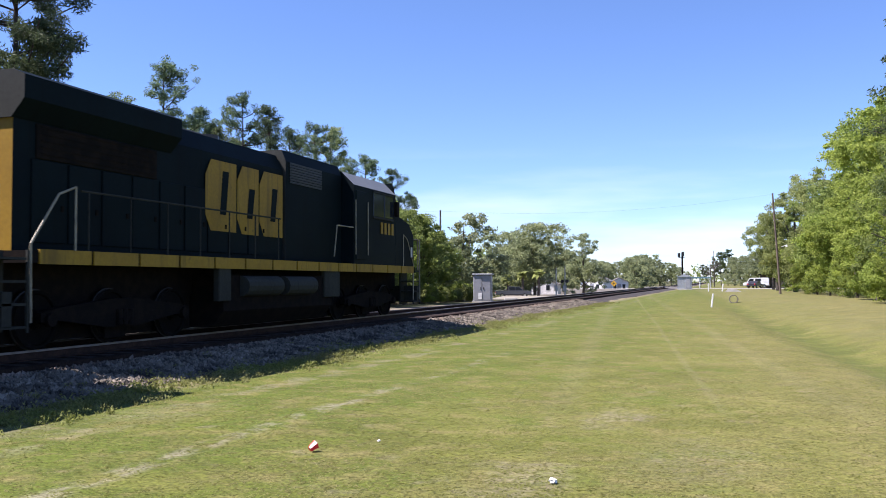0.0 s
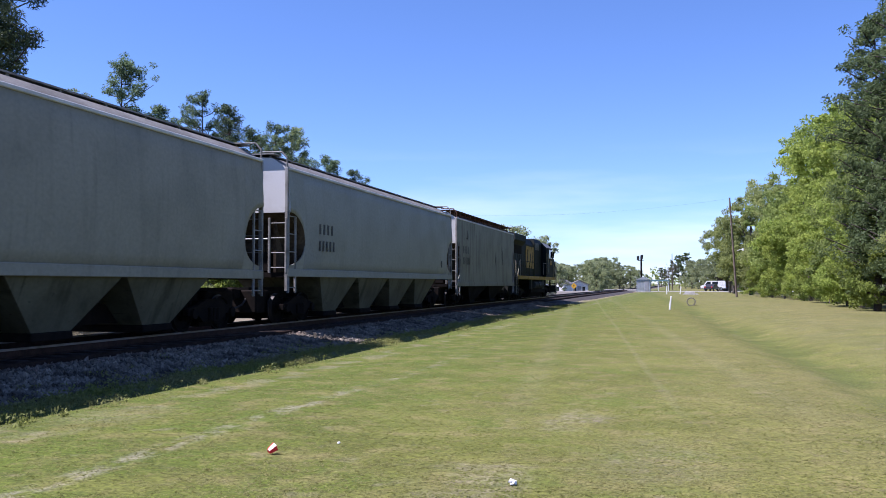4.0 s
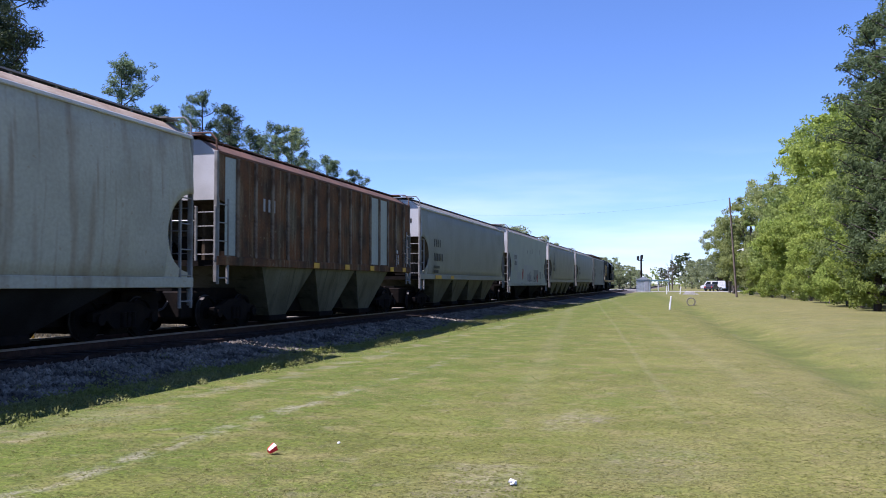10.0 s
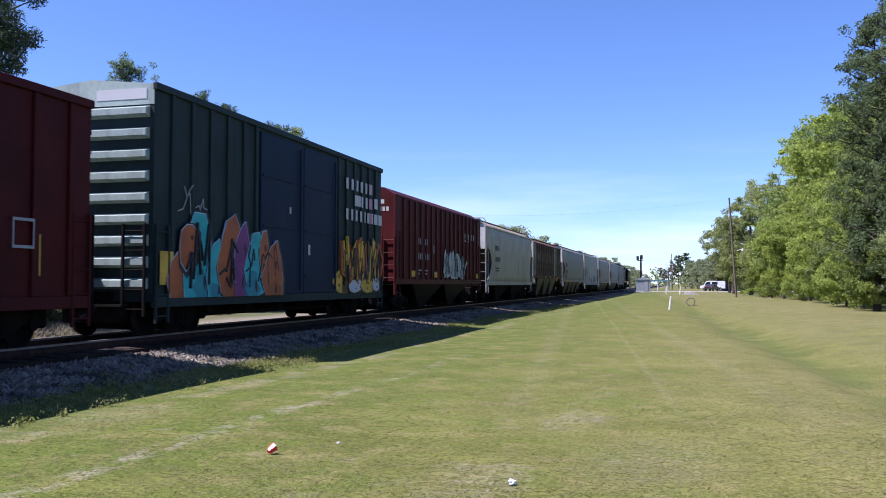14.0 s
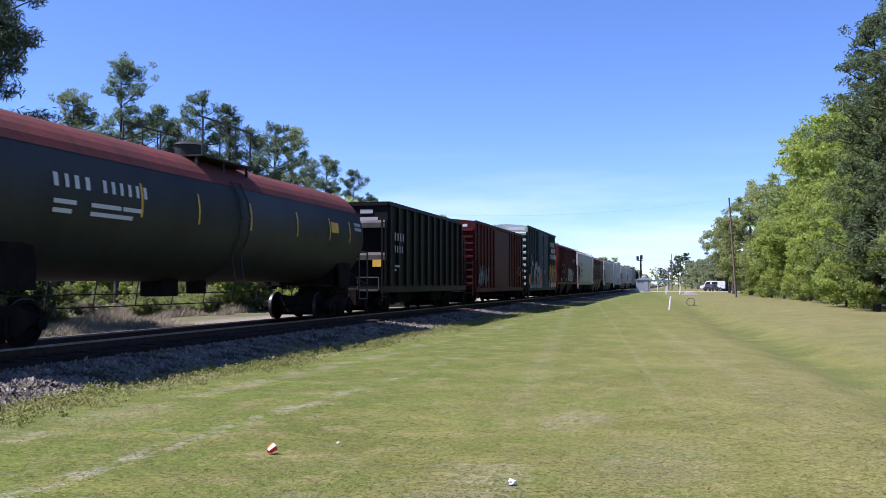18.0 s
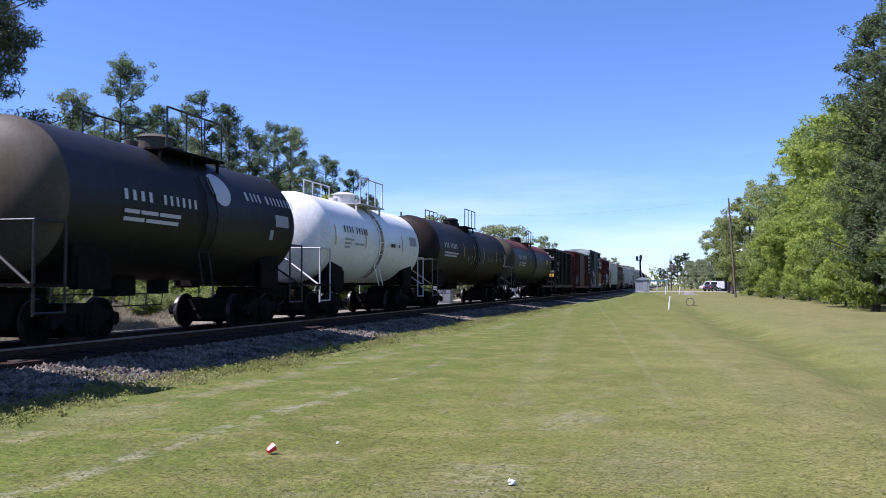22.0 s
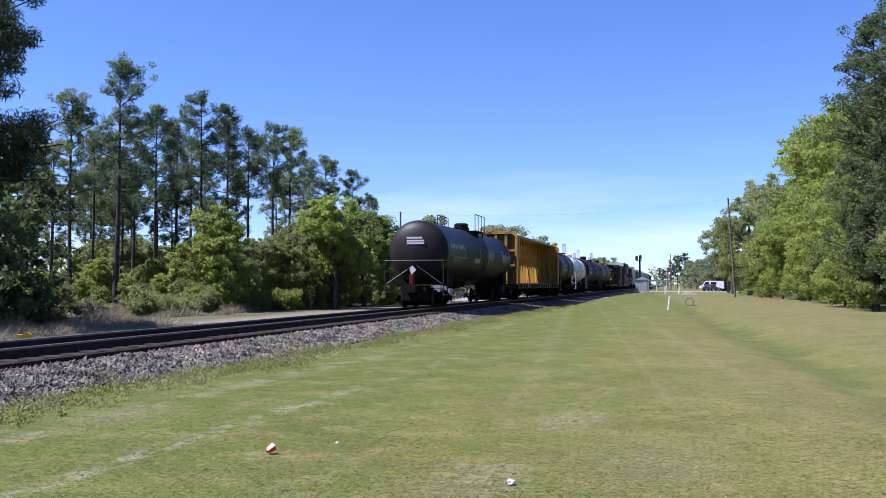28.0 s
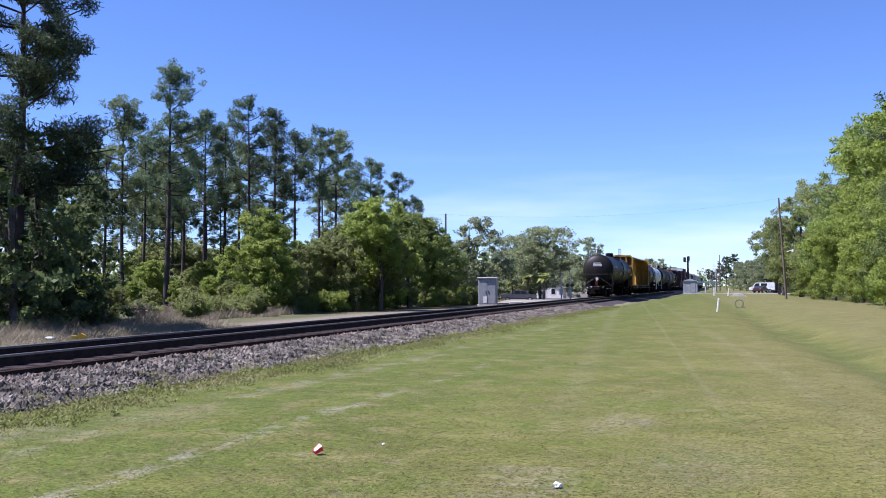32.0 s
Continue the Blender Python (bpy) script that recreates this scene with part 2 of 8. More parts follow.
def ground():
    xs = np.concatenate([[-2500, -1200, -600, -300, -160, -100, -75], np.arange(-60, -20, 2.5), np.arange(-20, -6, 0.8),
                         np.arange(-6, 12, 0.45), np.arange(12, 40, 2.5), [45, 60, 90, 160, 300, 600, 1200, 2500]])
    ys = np.concatenate([[-400, -150, -60, -25, -10, -4], np.arange(0, 60, 0.7), np.arange(60, 140, 3), np.arange(140, 400, 15),
                         [450, 550, 700, 1000, 1500, 2200, 3200, 4500]])
    gx, gy = np.meshgrid(xs, ys)
    gz = ground_z(gx, gy)
    v = np.stack([gx, gy, gz], -1).reshape(-1, 3).tolist()
    w = len(xs)
    f = [(j * w + i, j * w + i + 1, (j + 1) * w + i + 1, (j + 1) * w + i) for j in range(len(ys) - 1) for i in range(w - 1)]
    m = bpy.data.materials.new("mown_grass_and_soil")
    m.use_nodes = True
    n, l = m.node_tree.nodes, m.node_tree.links
    b = n["Principled BSDF"]
    b.inputs["Roughness"].default_value = 0.95
    b.inputs["Specular IOR Level"].default_value = 0.2
    tc = n.new("ShaderNodeTexCoord")
    sep = n.new("ShaderNodeSeparateXYZ")
    l.new(tc.outputs["Object"], sep.inputs["Vector"])

    def tex(s, detail=5.0, stretch=None):
        t = n.new("ShaderNodeTexNoise")
        t.inputs["Scale"].default_value, t.inputs["Detail"].default_value = s, detail
        if stretch:
            mp = n.new("ShaderNodeMapping")
            mp.inputs["Scale"].default_value = stretch
            l.new(tc.outputs["Object"], mp.inputs["Vector"])
            l.new(mp.outputs["Vector"], t.inputs["Vector"])
        else:
            l.new(tc.outputs["Object"], t.inputs["Vector"])
        return t.outputs["Fac"]

    def rng(v, a, c, lo=0.0, hi=1.0):
        r = n.new("ShaderNodeMapRange")
        r.interpolation_type = "SMOOTHSTEP"
        for k, val in (("From Min", a), ("From Max", c), ("To Min", lo), ("To Max", hi)):
            r.inputs[k].default_value = val
        l.new(v, r.inputs["Value"])
        return r.outputs["Result"]

    def op(kind, a, c):
        r = n.new("ShaderNodeMath")
        r.operation = kind
        for k, val in enumerate((a, c)):
            if isinstance(val, (int, float)):
                r.inputs[k].default_value = val
            else:
                l.new(val, r.inputs[k])
        return r.outputs["Value"]

    def mix(fac, a, c, mode="MIX"):
        x = n.new("ShaderNodeMixRGB")
        x.blend_type = mode
        for k, val in (("Fac", fac), ("Color1", a), ("Color2", c)):
            if isinstance(val, tuple):
                x.inputs[k].default_value = rgb(val)
            elif isinstance(val, float):
                x.inputs[k].default_value = val
            else:
                l.new(val, x.inputs[k])
        return x.outputs["Color"]

    x, y = sep.outputs["X"], sep.outputs["Y"]
    c = mix(rng(tex(0.45), 0.4, 0.6), GRASS_A, GRASS_B)
    # greener beside the stones, drier away from the line
    edge = op("ADD", x, op("MULTIPLY", op("SUBTRACT", tex(0.5, 4), 0.5), 3.0))
    lush = op("MULTIPLY", rng(edge, -2.6, -4.8), rng(tex(0.9, 5), 0.38, 0.54, 0.25, 1.0))
    c = mix(lush, c, GRASS_LUSH)
    c = mix(op("MULTIPLY", rng(edge, 0.8, -0.6), rng(tex(0.55, 6), 0.5, 0.62, 0, 0.75)), c, GRASS_LUSH)
    c = mix(rng(tex(1.9, 7), 0.48, 0.72, 0, 0.65), c, GRASS_DRY)
    c = mix(rng(tex(5.5, 6), 0.52, 0.7, 0, 0.45), c, GRASS_DRY)
    c = mix(op("MULTIPLY", rng(edge, -3.0, 3.0), rng(tex(0.22, 5, (1, 0.3, 1)), 0.4, 0.64, 0.2, 0.65)), c, GRASS_DRY)
    # thin tan patches where the turf has died back
    for px, py, pr, amt in ((-1.2, 10.7, 0.6, 0.55), (-1.65, 7.0, 0.6, 0.55), (-0.2, 8.2, 0.9, 0.3), (-7.6, 7.6, 0.9, 0.5), (-6.6, 9.4, 0.8, 0.35)):
        dx, dy = op("ADD", x, -px), op("MULTIPLY", op("ADD", y, -py), 0.6)
        far = op("ADD", op("SQRT", op("ADD", op("MULTIPLY", dx, dx), op("MULTIPLY", dy, dy)), 0.0), op("MULTIPLY", op("SUBTRACT", tex(1.9, 5), 0.5), 1.6))
        c = mix(op("MULTIPLY", rng(far, pr, pr * 0.25, 0, amt), rng(tex(7.0, 5), 0.36, 0.6, 0.3, 1.0)), c, (0.175, 0.15, 0.095))
    # the swale stays greener, the bank beyond it is straw-coloured
    d = op("SUBTRACT", op("ADD", x, op("MULTIPLY", y, 0.062)), 4.218)
    c = mix(op("MULTIPLY", rng(d, 0.5, 1.4), rng(tex(0.7, 5), 0.3, 0.65, 0.05, 0.6)), c, (0.118, 0.115, 0.042))
    c = mix(op("MULTIPLY", rng(op("ABSOLUTE", d, 0.0), 1.3, 0.1), rng(tex(0.8, 5), 0.36, 0.6, 0.15, 0.9)), c, (0.074, 0.088, 0.017))
    # small worn and shaded patches
    c = mix(rng(tex(2.3, 6), 0.6, 0.75, 0, 0.35), c, (0.19, 0.155, 0.11))
    c = mix(rng(tex(6.0, 5), 0.56, 0.72, 0, 0.35), c, (0.062, 0.082, 0.02))
    # sandy wheel track that runs beside the ballast
    wob = op("MULTIPLY", op("SUBTRACT", tex(0.5, 3), 0.5), 0.5)
    run_in = op("ADD", op("ADD", x, 5.0), op("MULTIPLY", y, -0.02))
    line = op("ABSOLUTE", op("ADD", run_in, wob), 0.0)
    sand = op("MULTIPLY", rng(line, 0.22, 0.02), rng(tex(5.0, 8, (1, 0.6, 1)), 0.4, 0.6))
    sand = op("MULTIPLY", sand, rng(y, 24, 11, 0.1, 1.0))
    sand = op("MULTIPLY", sand, rng(op("ADD", tex(0.6, 3), rng(y, 12, 8, 0.0, 0.2)), 0.45, 0.56, 0.05, 1.0))
    c = mix(op("MULTIPLY", sand, 0.5), c, (0.235, 0.21, 0.155))
    side = op("MULTIPLY", rng(op("ABSOLUTE", op("ADD", op("ADD", x, 6.6), wob), 0.0), 0.5, 0.1), rng(tex(1.3, 6), 0.5, 0.6))
    c = mix(op("MULTIPLY", side, 0.25), c, (0.25, 0.21, 0.165))
    # faint mower and wheel lines
    for off, wide, amt in ((-1.19, 0.1, 0.26), (-3.2, 0.35, 0.14), (0.35, 0.35, 0.14)):
        ln = op("ABSOLUTE", op("ADD", op("ADD", x, -off), op("MULTIPLY", op("ADD", y, -22.6), 0.105)), 0.0)
        c = mix(op("MULTIPLY", op("MULTIPLY", rng(ln, wide, wide * 0.2), rng(y, 9.5, 13.0)), rng(tex(0.8, 4, (1, 0.25, 1)), 0.34, 0.55, 0.2, amt)), c, (0.175, 0.16, 0.08))
    # bare soil near the stones and across the line
    c = mix(op("MULTIPLY", rng(x, -7.4, -8.8), rng(tex(1.6, 5), 0.35, 0.6)), c, (0.2, 0.16, 0.115))
    far_side = rng(x, -14.0, -15.2)
    strip = op("MULTIPLY", op("MULTIPLY", rng(x, -16.8, -17.6), rng(x, -20.8, -19.0)), rng(y, 24, 30))
    c = mix(far_side, c, mix(rng(tex(0.5, 5), 0.4, 0.6), (0.1, 0.09, 0.045), (0.075, 0.085, 0.03)))
    c = mix(op("MULTIPLY", strip, rng(tex(0.25, 4, (1, 0.4, 1)), 0.3, 0.5)), c, (0.165, 0.142, 0.1))
    g = tex(26, 4)
    cc = n.new("ShaderNodeCombineColor")
    gr = op("MULTIPLY", rng(g, 0.3, 0.7, 0.72, 1.28), rng(tex(60, 3), 0.3, 0.7, 0.78, 1.22))
    gr = op("MULTIPLY", gr, rng(tex(1.1, 6), 0.35, 0.65, 0.92, 1.08))
    for k in range(3):
        l.new(gr, cc.inputs[k])
    c = mix(1.0, c, cc.outputs["Color"], "MULTIPLY")
    l.new(c, b.inputs["Base Color"])
    bp = n.new("ShaderNodeBump")
    bp.inputs["Strength"].default_value, bp.inputs["Distance"].default_value = 0.35, 0.04
    l.new(tex(26, 4), bp.inputs["Height"])
    l.new(bp.outputs["Normal"], b.inputs["Normal"])
    ob = raw("ground", v, f, m, smooth=True)
    tagged(ob, "mown patchy grass with sandy streaks beside a railway", "ground", kind="structure")


GRASS_A, GRASS_B, GRASS_DRY, GRASS_LUSH = (0.107, 0.113, 0.022), (0.085, 0.094, 0.015), (0.152, 0.131, 0.048), (0.067, 0.089, 0.01)
ground()


def blades(name, pts, height, mat, label, category, lean=0.5, width=0.012, per=3):
    """Small tufts of narrow blades at the given places, all in one mesh."""
    rs = np.random.RandomState(len(pts))
    n = len(pts) * per
    base = np.repeat(np.asarray(pts, float), per, 0) + np.c_[rs.normal(0, 0.02, (n, 2)), np.zeros(n)]
    h = np.repeat(np.broadcast_to(height, len(pts)), per) * rs.uniform(0.5, 1.2, n)
    a = rs.uniform(0, 2 * np.pi, n)
    side = np.c_[np.cos(a), np.sin(a), np.zeros(n)] * (width * rs.uniform(0.7, 1.5, n))[:, None]
    b = rs.uniform(0, 2 * np.pi, n)
    tip = base + np.c_[np.cos(b) * h * lean * rs.uniform(0, 1, n), np.sin(b) * h * lean * rs.uniform(0, 1, n), h]
    v = np.stack([base - side, base + side, tip], 1).reshape(-1, 3)
    f = np.arange(n * 3).reshape(-1, 3)
    ob = raw(name, v.tolist(), f.tolist(), mat)
    return tagged(ob, label, category, kind="stuff")


def scatter_grass():
    rs = np.random.RandomState(5)
    M["blade"] = leaf_material("grass_blades", (0.165, 0.18, 0.04), (0.23, 0.212, 0.085), 0.45, 0.3)
    n = 60000
    r = 5.2 + 44 * rs.uniform(0, 1, n) ** 2.3
    ang = np.radians(rs.uniform(-50, 18, n))
    x, y = r * np.sin(ang), r * np.cos(ang)
    keep = x > -8.3
    x, y = x[keep], y[keep]
    blades("lawn_grass", np.c_[x, y, ground_z(x, y)], 0.007, M["blade"], "short mown green and straw grass blades", "grass", width=0.008, lean=6.0, per=4)
    # low leafy weeds in clumps where lawn meets stones
    n = 1500
    cy = 5 + 62 * rs.uniform(0, 1, n) ** 1.5
    cx = -8.05 + rs.normal(0, 0.32, n) + 0.25 * np.sin(cy * 0.9) - 0.8 * (rs.uniform(0, 1, n) > 0.86) * rs.uniform(0, 1.6, n)
    cz = np.maximum(ground_z(cx, cy), np.interp(cx, [-10.5, -10.1, -8.75], [0.17, 0.17, 0.0])) + 0.035
    v, f = leaf_cloud(np.c_[cx, cy, cz], rs.uniform(0.08, 0.22, n), 40, 0.02, rs, 0.5, 0.5)
    tagged(raw("verge_weeds", v.tolist(), f.tolist(), M["weed"]), "low leafy yellow-green weeds along the foot of the stones", "weeds", kind="stuff")
    n = 5200
    y = 5 + 60 * rs.uniform(0, 1, n) ** 1.4
    x = -8.2 + rs.normal(0, 0.45, n)
    blades("verge_grass", np.c_[x, y, ground_z(x, y)], rs.uniform(0.03, 0.08, n), M["weed"], "sparse longer grass along the stones", "grass", width=0.007, per=3, lean=1.8)
    n = 34000
    y = 12 + 75 * rs.uniform(0, 1, n) ** 1.5
    x = -np.interp(y, [12, 24, 34, 50], [19.0, 19.6, 21.8, 22.8]) - (0.4 + 3.2 * rs.uniform(0, 1, n)) + 0.5 * np.sin(y * 0.5) + 0.4 * np.sin(y * 1.3)
    blades("dry_grass_bank", np.c_[x, y, ground_z(x, y)], rs.uniform(0.12, 0.7, n) ** 1.3 * (0.6 + 0.4 * np.sin(y * 1.1 + x * 2)), M["dry_grass"],
           "tall dry straw-coloured grass before the pines", "grass", width=0.016, per=3, lean=1.3)

    n = 12000
    y = 11 + 20 * rs.uniform(0, 1, n)
    x = -15.9 - 4.0 * rs.uniform(0, 1, n)
    blades("trackside_brush", np.c_[x, y, ground_z(x, y)], rs.uniform(0.03, 0.14, n) + 0.25 * np.clip(-x - 18.2, 0, 1), M["dry_grass"],
           "low dry brush beside the far rail", "brush", width=0.014, per=3, lean=1.6)


# ---- track ----
def ballast():
    prof = [(-15.9, -0.5), (-15.6, 0.0), (-14.0, 0.17), (-13.4, 0.295), (-10.5, 0.295), (-10.45, 0.15), (-10.1, 0.17), (-8.75, 0.0), (-8.5, -0.5)]
    ys = [-60] + list(np.arange(0, 90, 1.5)) + [90, 150, 300, 700, 1500]
    rs = np.random.RandomState(2)
    v, f = [], []
    for y in ys:
        for k, (x, z) in enumerate(prof):
            j = rs.normal(0, 0.05, 2) if 0 < k < 8 and k not in (3, 4, 5) else (0, 0)
            v.append((x + j[0] * 2, y, z + j[1] * 0.4))
    k = len(prof)
    for i in range(len(ys) - 1):
        for j in range(k - 1):
            f.append((i * k + j, i * k + j + 1, (i + 1) * k + j + 1, (i + 1) * k + j))
    dirt = material("oily_track_dirt", (0.022, 0.014, 0.01), (0.034, 0.022, 0.016), 2.5, 0.95, 0, 0.3, 30, 0.6, spec=0.08)
    bed = raw("track_bed", v, f, [M["ballast"], dirt], index=[1 if i % (k - 1) in (3, 4) else 0 for i in range(len(f))])
    tagged(bed, "raised bed of grey crushed stone under the rails", "track bed", kind="structure")
    return bed


def stones():
    """Loose broken stones over the near shoulder of the bed."""
    rs = np.random.RandomState(9)
    octa = np.array([(1, 0, 0), (-1, 0, 0), (0, 1, 0), (0, -1, 0), (0, 0, 1), (0, 0, -1)], float)
    tri = np.array([(0, 2, 4), (2, 1, 4), (1, 3, 4), (3, 0, 4), (2, 0, 5), (1, 2, 5), (3, 1, 5), (0, 3, 5)])
    for name, n, x0, x1, mat, label in (("ballast_stones", 36000, -10.35, -8.45, M["stone"], "loose grey broken stones on the bank"),
                                        ("dusty_stones", 6000, -10.62, -10.0, M["stone_brown"], "brown dusty stones beside the tie ends")):
        y = 4.5 + 62 * rs.uniform(0, 1, n) ** 1.7
        u = rs.uniform(0, 1, n)
        x = x0 + (x1 - x0) * u
        z = np.interp(x, [-10.7, -10.1, -8.75, -8.4], [0.18, 0.17, 0.0, 0.0]) + rs.uniform(-0.01, 0.035, n)
        s = rs.uniform(0.022, 0.064, n) * (1 + y / 70)
        p = octa[None] * (s[:, None, None] * rs.uniform(0.55, 1.2, (n, 6, 1)))
        p = p * rs.uniform(0.7, 1.2, (n, 1, 3))
        a = rs.uniform(0, 6.28, n)
        ca, sa = np.cos(a)[:, None], np.sin(a)[:, None]
        t = rs.uniform(-0.8, 0.8, n)
        ct, st = np.cos(t)[:, None], np.sin(t)[:, None]
        px, py, pz = p[..., 0], p[..., 1] * ct - p[..., 2] * st, p[..., 1] * st + p[..., 2] * ct
        q = np.stack([px * ca - py * sa + x[:, None], px * sa + py * ca + y[:, None], pz + z[:, None]], -1).reshape(-1, 3)
        f = (tri[None] + 6 * np.arange(n)[:, None, None]).reshape(-1, 3)
        tagged(raw(name, q.tolist(), f.tolist(), mat), label, "stones", kind="stuff")


def rails():
    head = [(-0.035, 0.135), (-0.035, 0.172), (0.035, 0.172), (0.035, 0.135)]
    foot = [(-0.07, 0.0), (-0.07, 0.012), (-0.012, 0.03), (-0.012, 0.135), (0.012, 0.135), (0.012, 0.03), (0.07, 0.012), (0.07, 0.0)]
    for s in (0.7525, -0.7525):
        top = thing("rail", pose(TRACK_X + s, 0, RAIL_TOP - 0.172), "rusty steel rail with a bright worn head", "rail", "rails of the line")
        top["kind"] = "structure"
        part("rail_web", extrude_xz(bmesh.new(), foot, -60, 1400), M["rail"], top, "rust-brown web and foot")
        part("rail_head", extrude_xz(bmesh.new(), head, -60, 1400), M["rail_head"], top, "polished running surface")


ballast()
stones()
rails()


# ---- trees ----
def limb_mesh(bm, pts, radii, seg=6, m=0):
    rings = []
    for i, p in enumerate(pts):
        d = (pts[min(i + 1, len(pts) - 1)] - pts[max(i - 1, 0)]).normalized()
        u = d.cross(Vector((0.31, 0.95, 0.05))).normalized()
        w = d.cross(u)
        rings.append([bm.verts.new(p + (u * math.cos(k * math.tau / seg) + w * math.sin(k * math.tau / seg)) * radii[i]) for k in range(seg)])
    for a, b in zip(rings, rings[1:]):
        for k in range(seg):
            bm.faces.new((a[k], a[(k + 1) % seg], b[(k + 1) % seg], b[k])).material_index = m


def leaf_cloud(centres, sizes, count, leaf, rs, flat=0.7, slim=0.5):
    """Small four-sided leaves strewn about the given centres."""
    n = len(centres) * count
    c = np.repeat(np.asarray(centres, float), count, 0)
    s = np.repeat(np.asarray(sizes, float), count)
    d = rs.normal(0, 1, (n, 3))
    d /= np.linalg.norm(d, axis=1)[:, None]
    p = c + d * (s * rs.uniform(0.15, 1, n) ** 0.6)[:, None] * np.array([1, 1, flat])
    u = rs.normal(0, 1, (n, 3))
    u /= np.linalg.norm(u, axis=1)[:, None]
    w = np.cross(u, rs.normal(0, 1, (n, 3)))
    w /= np.linalg.norm(w, axis=1)[:, None]
    ln = (leaf * rs.uniform(0.6, 1.4, n))[:, None]
    v = np.stack([p - u * ln, p - w * ln * slim, p + u * ln, p + w * ln * slim], 1).reshape(-1, 3)
    return v, np.arange(n * 4).reshape(-1, 4)


def tree_parts(top, bm, cloud, bark, leaves):
    part("trunk", bm, bark, top, smooth=True)
    raw("crown", cloud[0].tolist(), cloud[1].tolist(), leaves, top)


def pine(seed, height, bare=0.5, spread=2.6, leaves="needles", dense=1.0, droop=0.0, tuft=1.0, count=58, inner=0.55, leaf=0.1, slim=0.26):
    """A pine: a straight bole, whorls of rising limbs, and round needle tufts toward their tips."""
    rs = np.random.RandomState(seed)
    top = thing("pine_tree", Matrix(), "tall pine with a bare trunk and dark needle tufts", "tree", "pines across the line")
    bm = bmesh.new()
    bend = rs.uniform(-0.25, 0.25, 2)

    def bole(t):
        return Vector((bend[0] * math.sin(t * 3), bend[1] * math.sin(t * 2.4), height * t))
    r0 = 0.0125 * height
    limb_mesh(bm, [bole(t) for t in np.linspace(0, 1, 9)], [r0 * (1 - 0.88 * t) for t in np.linspace(0, 1, 9)], 7)
    centres, sizes = [], []
    n = int(9 * dense) + 4
    lop = rs.uniform(0, 6.28)
    for k in range(n):
        u = min(0.97, max(0.0, (k + rs.uniform(-0.4, 0.4)) / n))
        t = bare + (1 - bare) * u
        prof = 1.6 * (u + 0.2) ** 0.5 * (1 - u) ** 0.55
        base = bole(t)
        for q in range(int(rs.randint(3, 6))):
            a = rs.uniform(0, 6.28)
            reach = spread * prof * rs.uniform(0.35, 1.1) * (1 + 0.25 * math.cos(a - lop))
            dirn = Vector((math.cos(a), math.sin(a), rs.uniform(0.0, 0.5) + 0.35 * u - droop))
            end = base + dirn * reach
            knee = base + dirn * reach * 0.55 - Vector((0, 0, 0.06 * reach))
            limb_mesh(bm, [base, knee, end], [0.055 * (1.25 - t), 0.035, 0.018], 4)
            for w in range(2 + int(reach * 2.2)):
                f = rs.uniform(inner, 1.05)
                side = rs.normal(0, 0.1 + 0.08 * reach * f, 3)
                centres.append((base.lerp(end, f) + Vector(side) + Vector((0, 0, 0.12)))[:])
                sizes.append(rs.uniform(0.24, 0.44) * tuft)
    for k in range(6):
        centres.append((*(bole(1.0).xy + Vector(rs.normal(0, 0.22, 2))), height + rs.uniform(-1.0, 0.15)))
        sizes.append(0.34 * tuft)
    # dead stubs below the crown
    for k in range(9):
        z = height * rs.uniform(0.25, max(0.3, bare))
        a = rs.uniform(0, 6.28)
        ln = rs.uniform(0.4, 1.3)
        limb_mesh(bm, [Vector((0, 0, z)), Vector((math.cos(a) * ln, math.sin(a) * ln, z + rs.uniform(-0.2, 0.2)))], [0.03, 0.008], 4)
    tree_parts(top, bm, leaf_cloud(centres, sizes, count, leaf, rs, 0.8, slim), M["bark_pine"], M[leaves])
    return top


def broadleaf(seed, height, width, leaves="leaf_bright", low=0.12, clumps=150, count=60, leaf=0.13, name="broadleaf_tree",
              label="bright green spring tree with dense leaves", group="trees at the wood's edge"):
    rs = np.random.RandomState(seed)
    top = thing(name, Matrix(), label, "tree", group)
    bm = bmesh.new()
    limb_mesh(bm, [Vector((0, 0, 0)), Vector((0.1, 0, height * 0.25)), Vector((0, 0.15, height * 0.6)), Vector((0, 0, height * 0.9))],
              [0.022 * height, 0.017 * height, 0.01 * height, 0.003 * height], 8)
    lobes = [(*np.clip(rs.normal(0, width * 0.24, 2), -0.3 * width, 0.3 * width), height * rs.uniform(low + 0.15, 0.88)) for _ in range(9)]
    lobes.append((0, 0, height * 0.86))
    for p in lobes:
        z = p[2] * 0.55
        limb_mesh(bm, [Vector((0, 0.1, z)), Vector((p[0] * 0.6, p[1] * 0.6, p[2] * 0.85)), Vector(p)], [0.009 * height, 0.006 * height, 0.002 * height], 5)
    centres, sizes = [], []
    for k in range(clumps):
        p = lobes[rs.randint(len(lobes))]
        d = rs.normal(0, 1, 3)
        d /= np.linalg.norm(d)
        rad = width * rs.uniform(0.2, 0.34)
        c = np.array(p) + d * rad * np.array([1, 1, 0.75])
        c[2] = np.clip(c[2], height * low, height * 0.985)
        centres.append(c)
        sizes.append(rs.uniform(0.25, 0.62) * width / 6)
    tree_parts(top, bm, leaf_cloud(centres, sizes, count, leaf, rs, 0.7, 0.55), M["bark"], M[leaves])
    return top


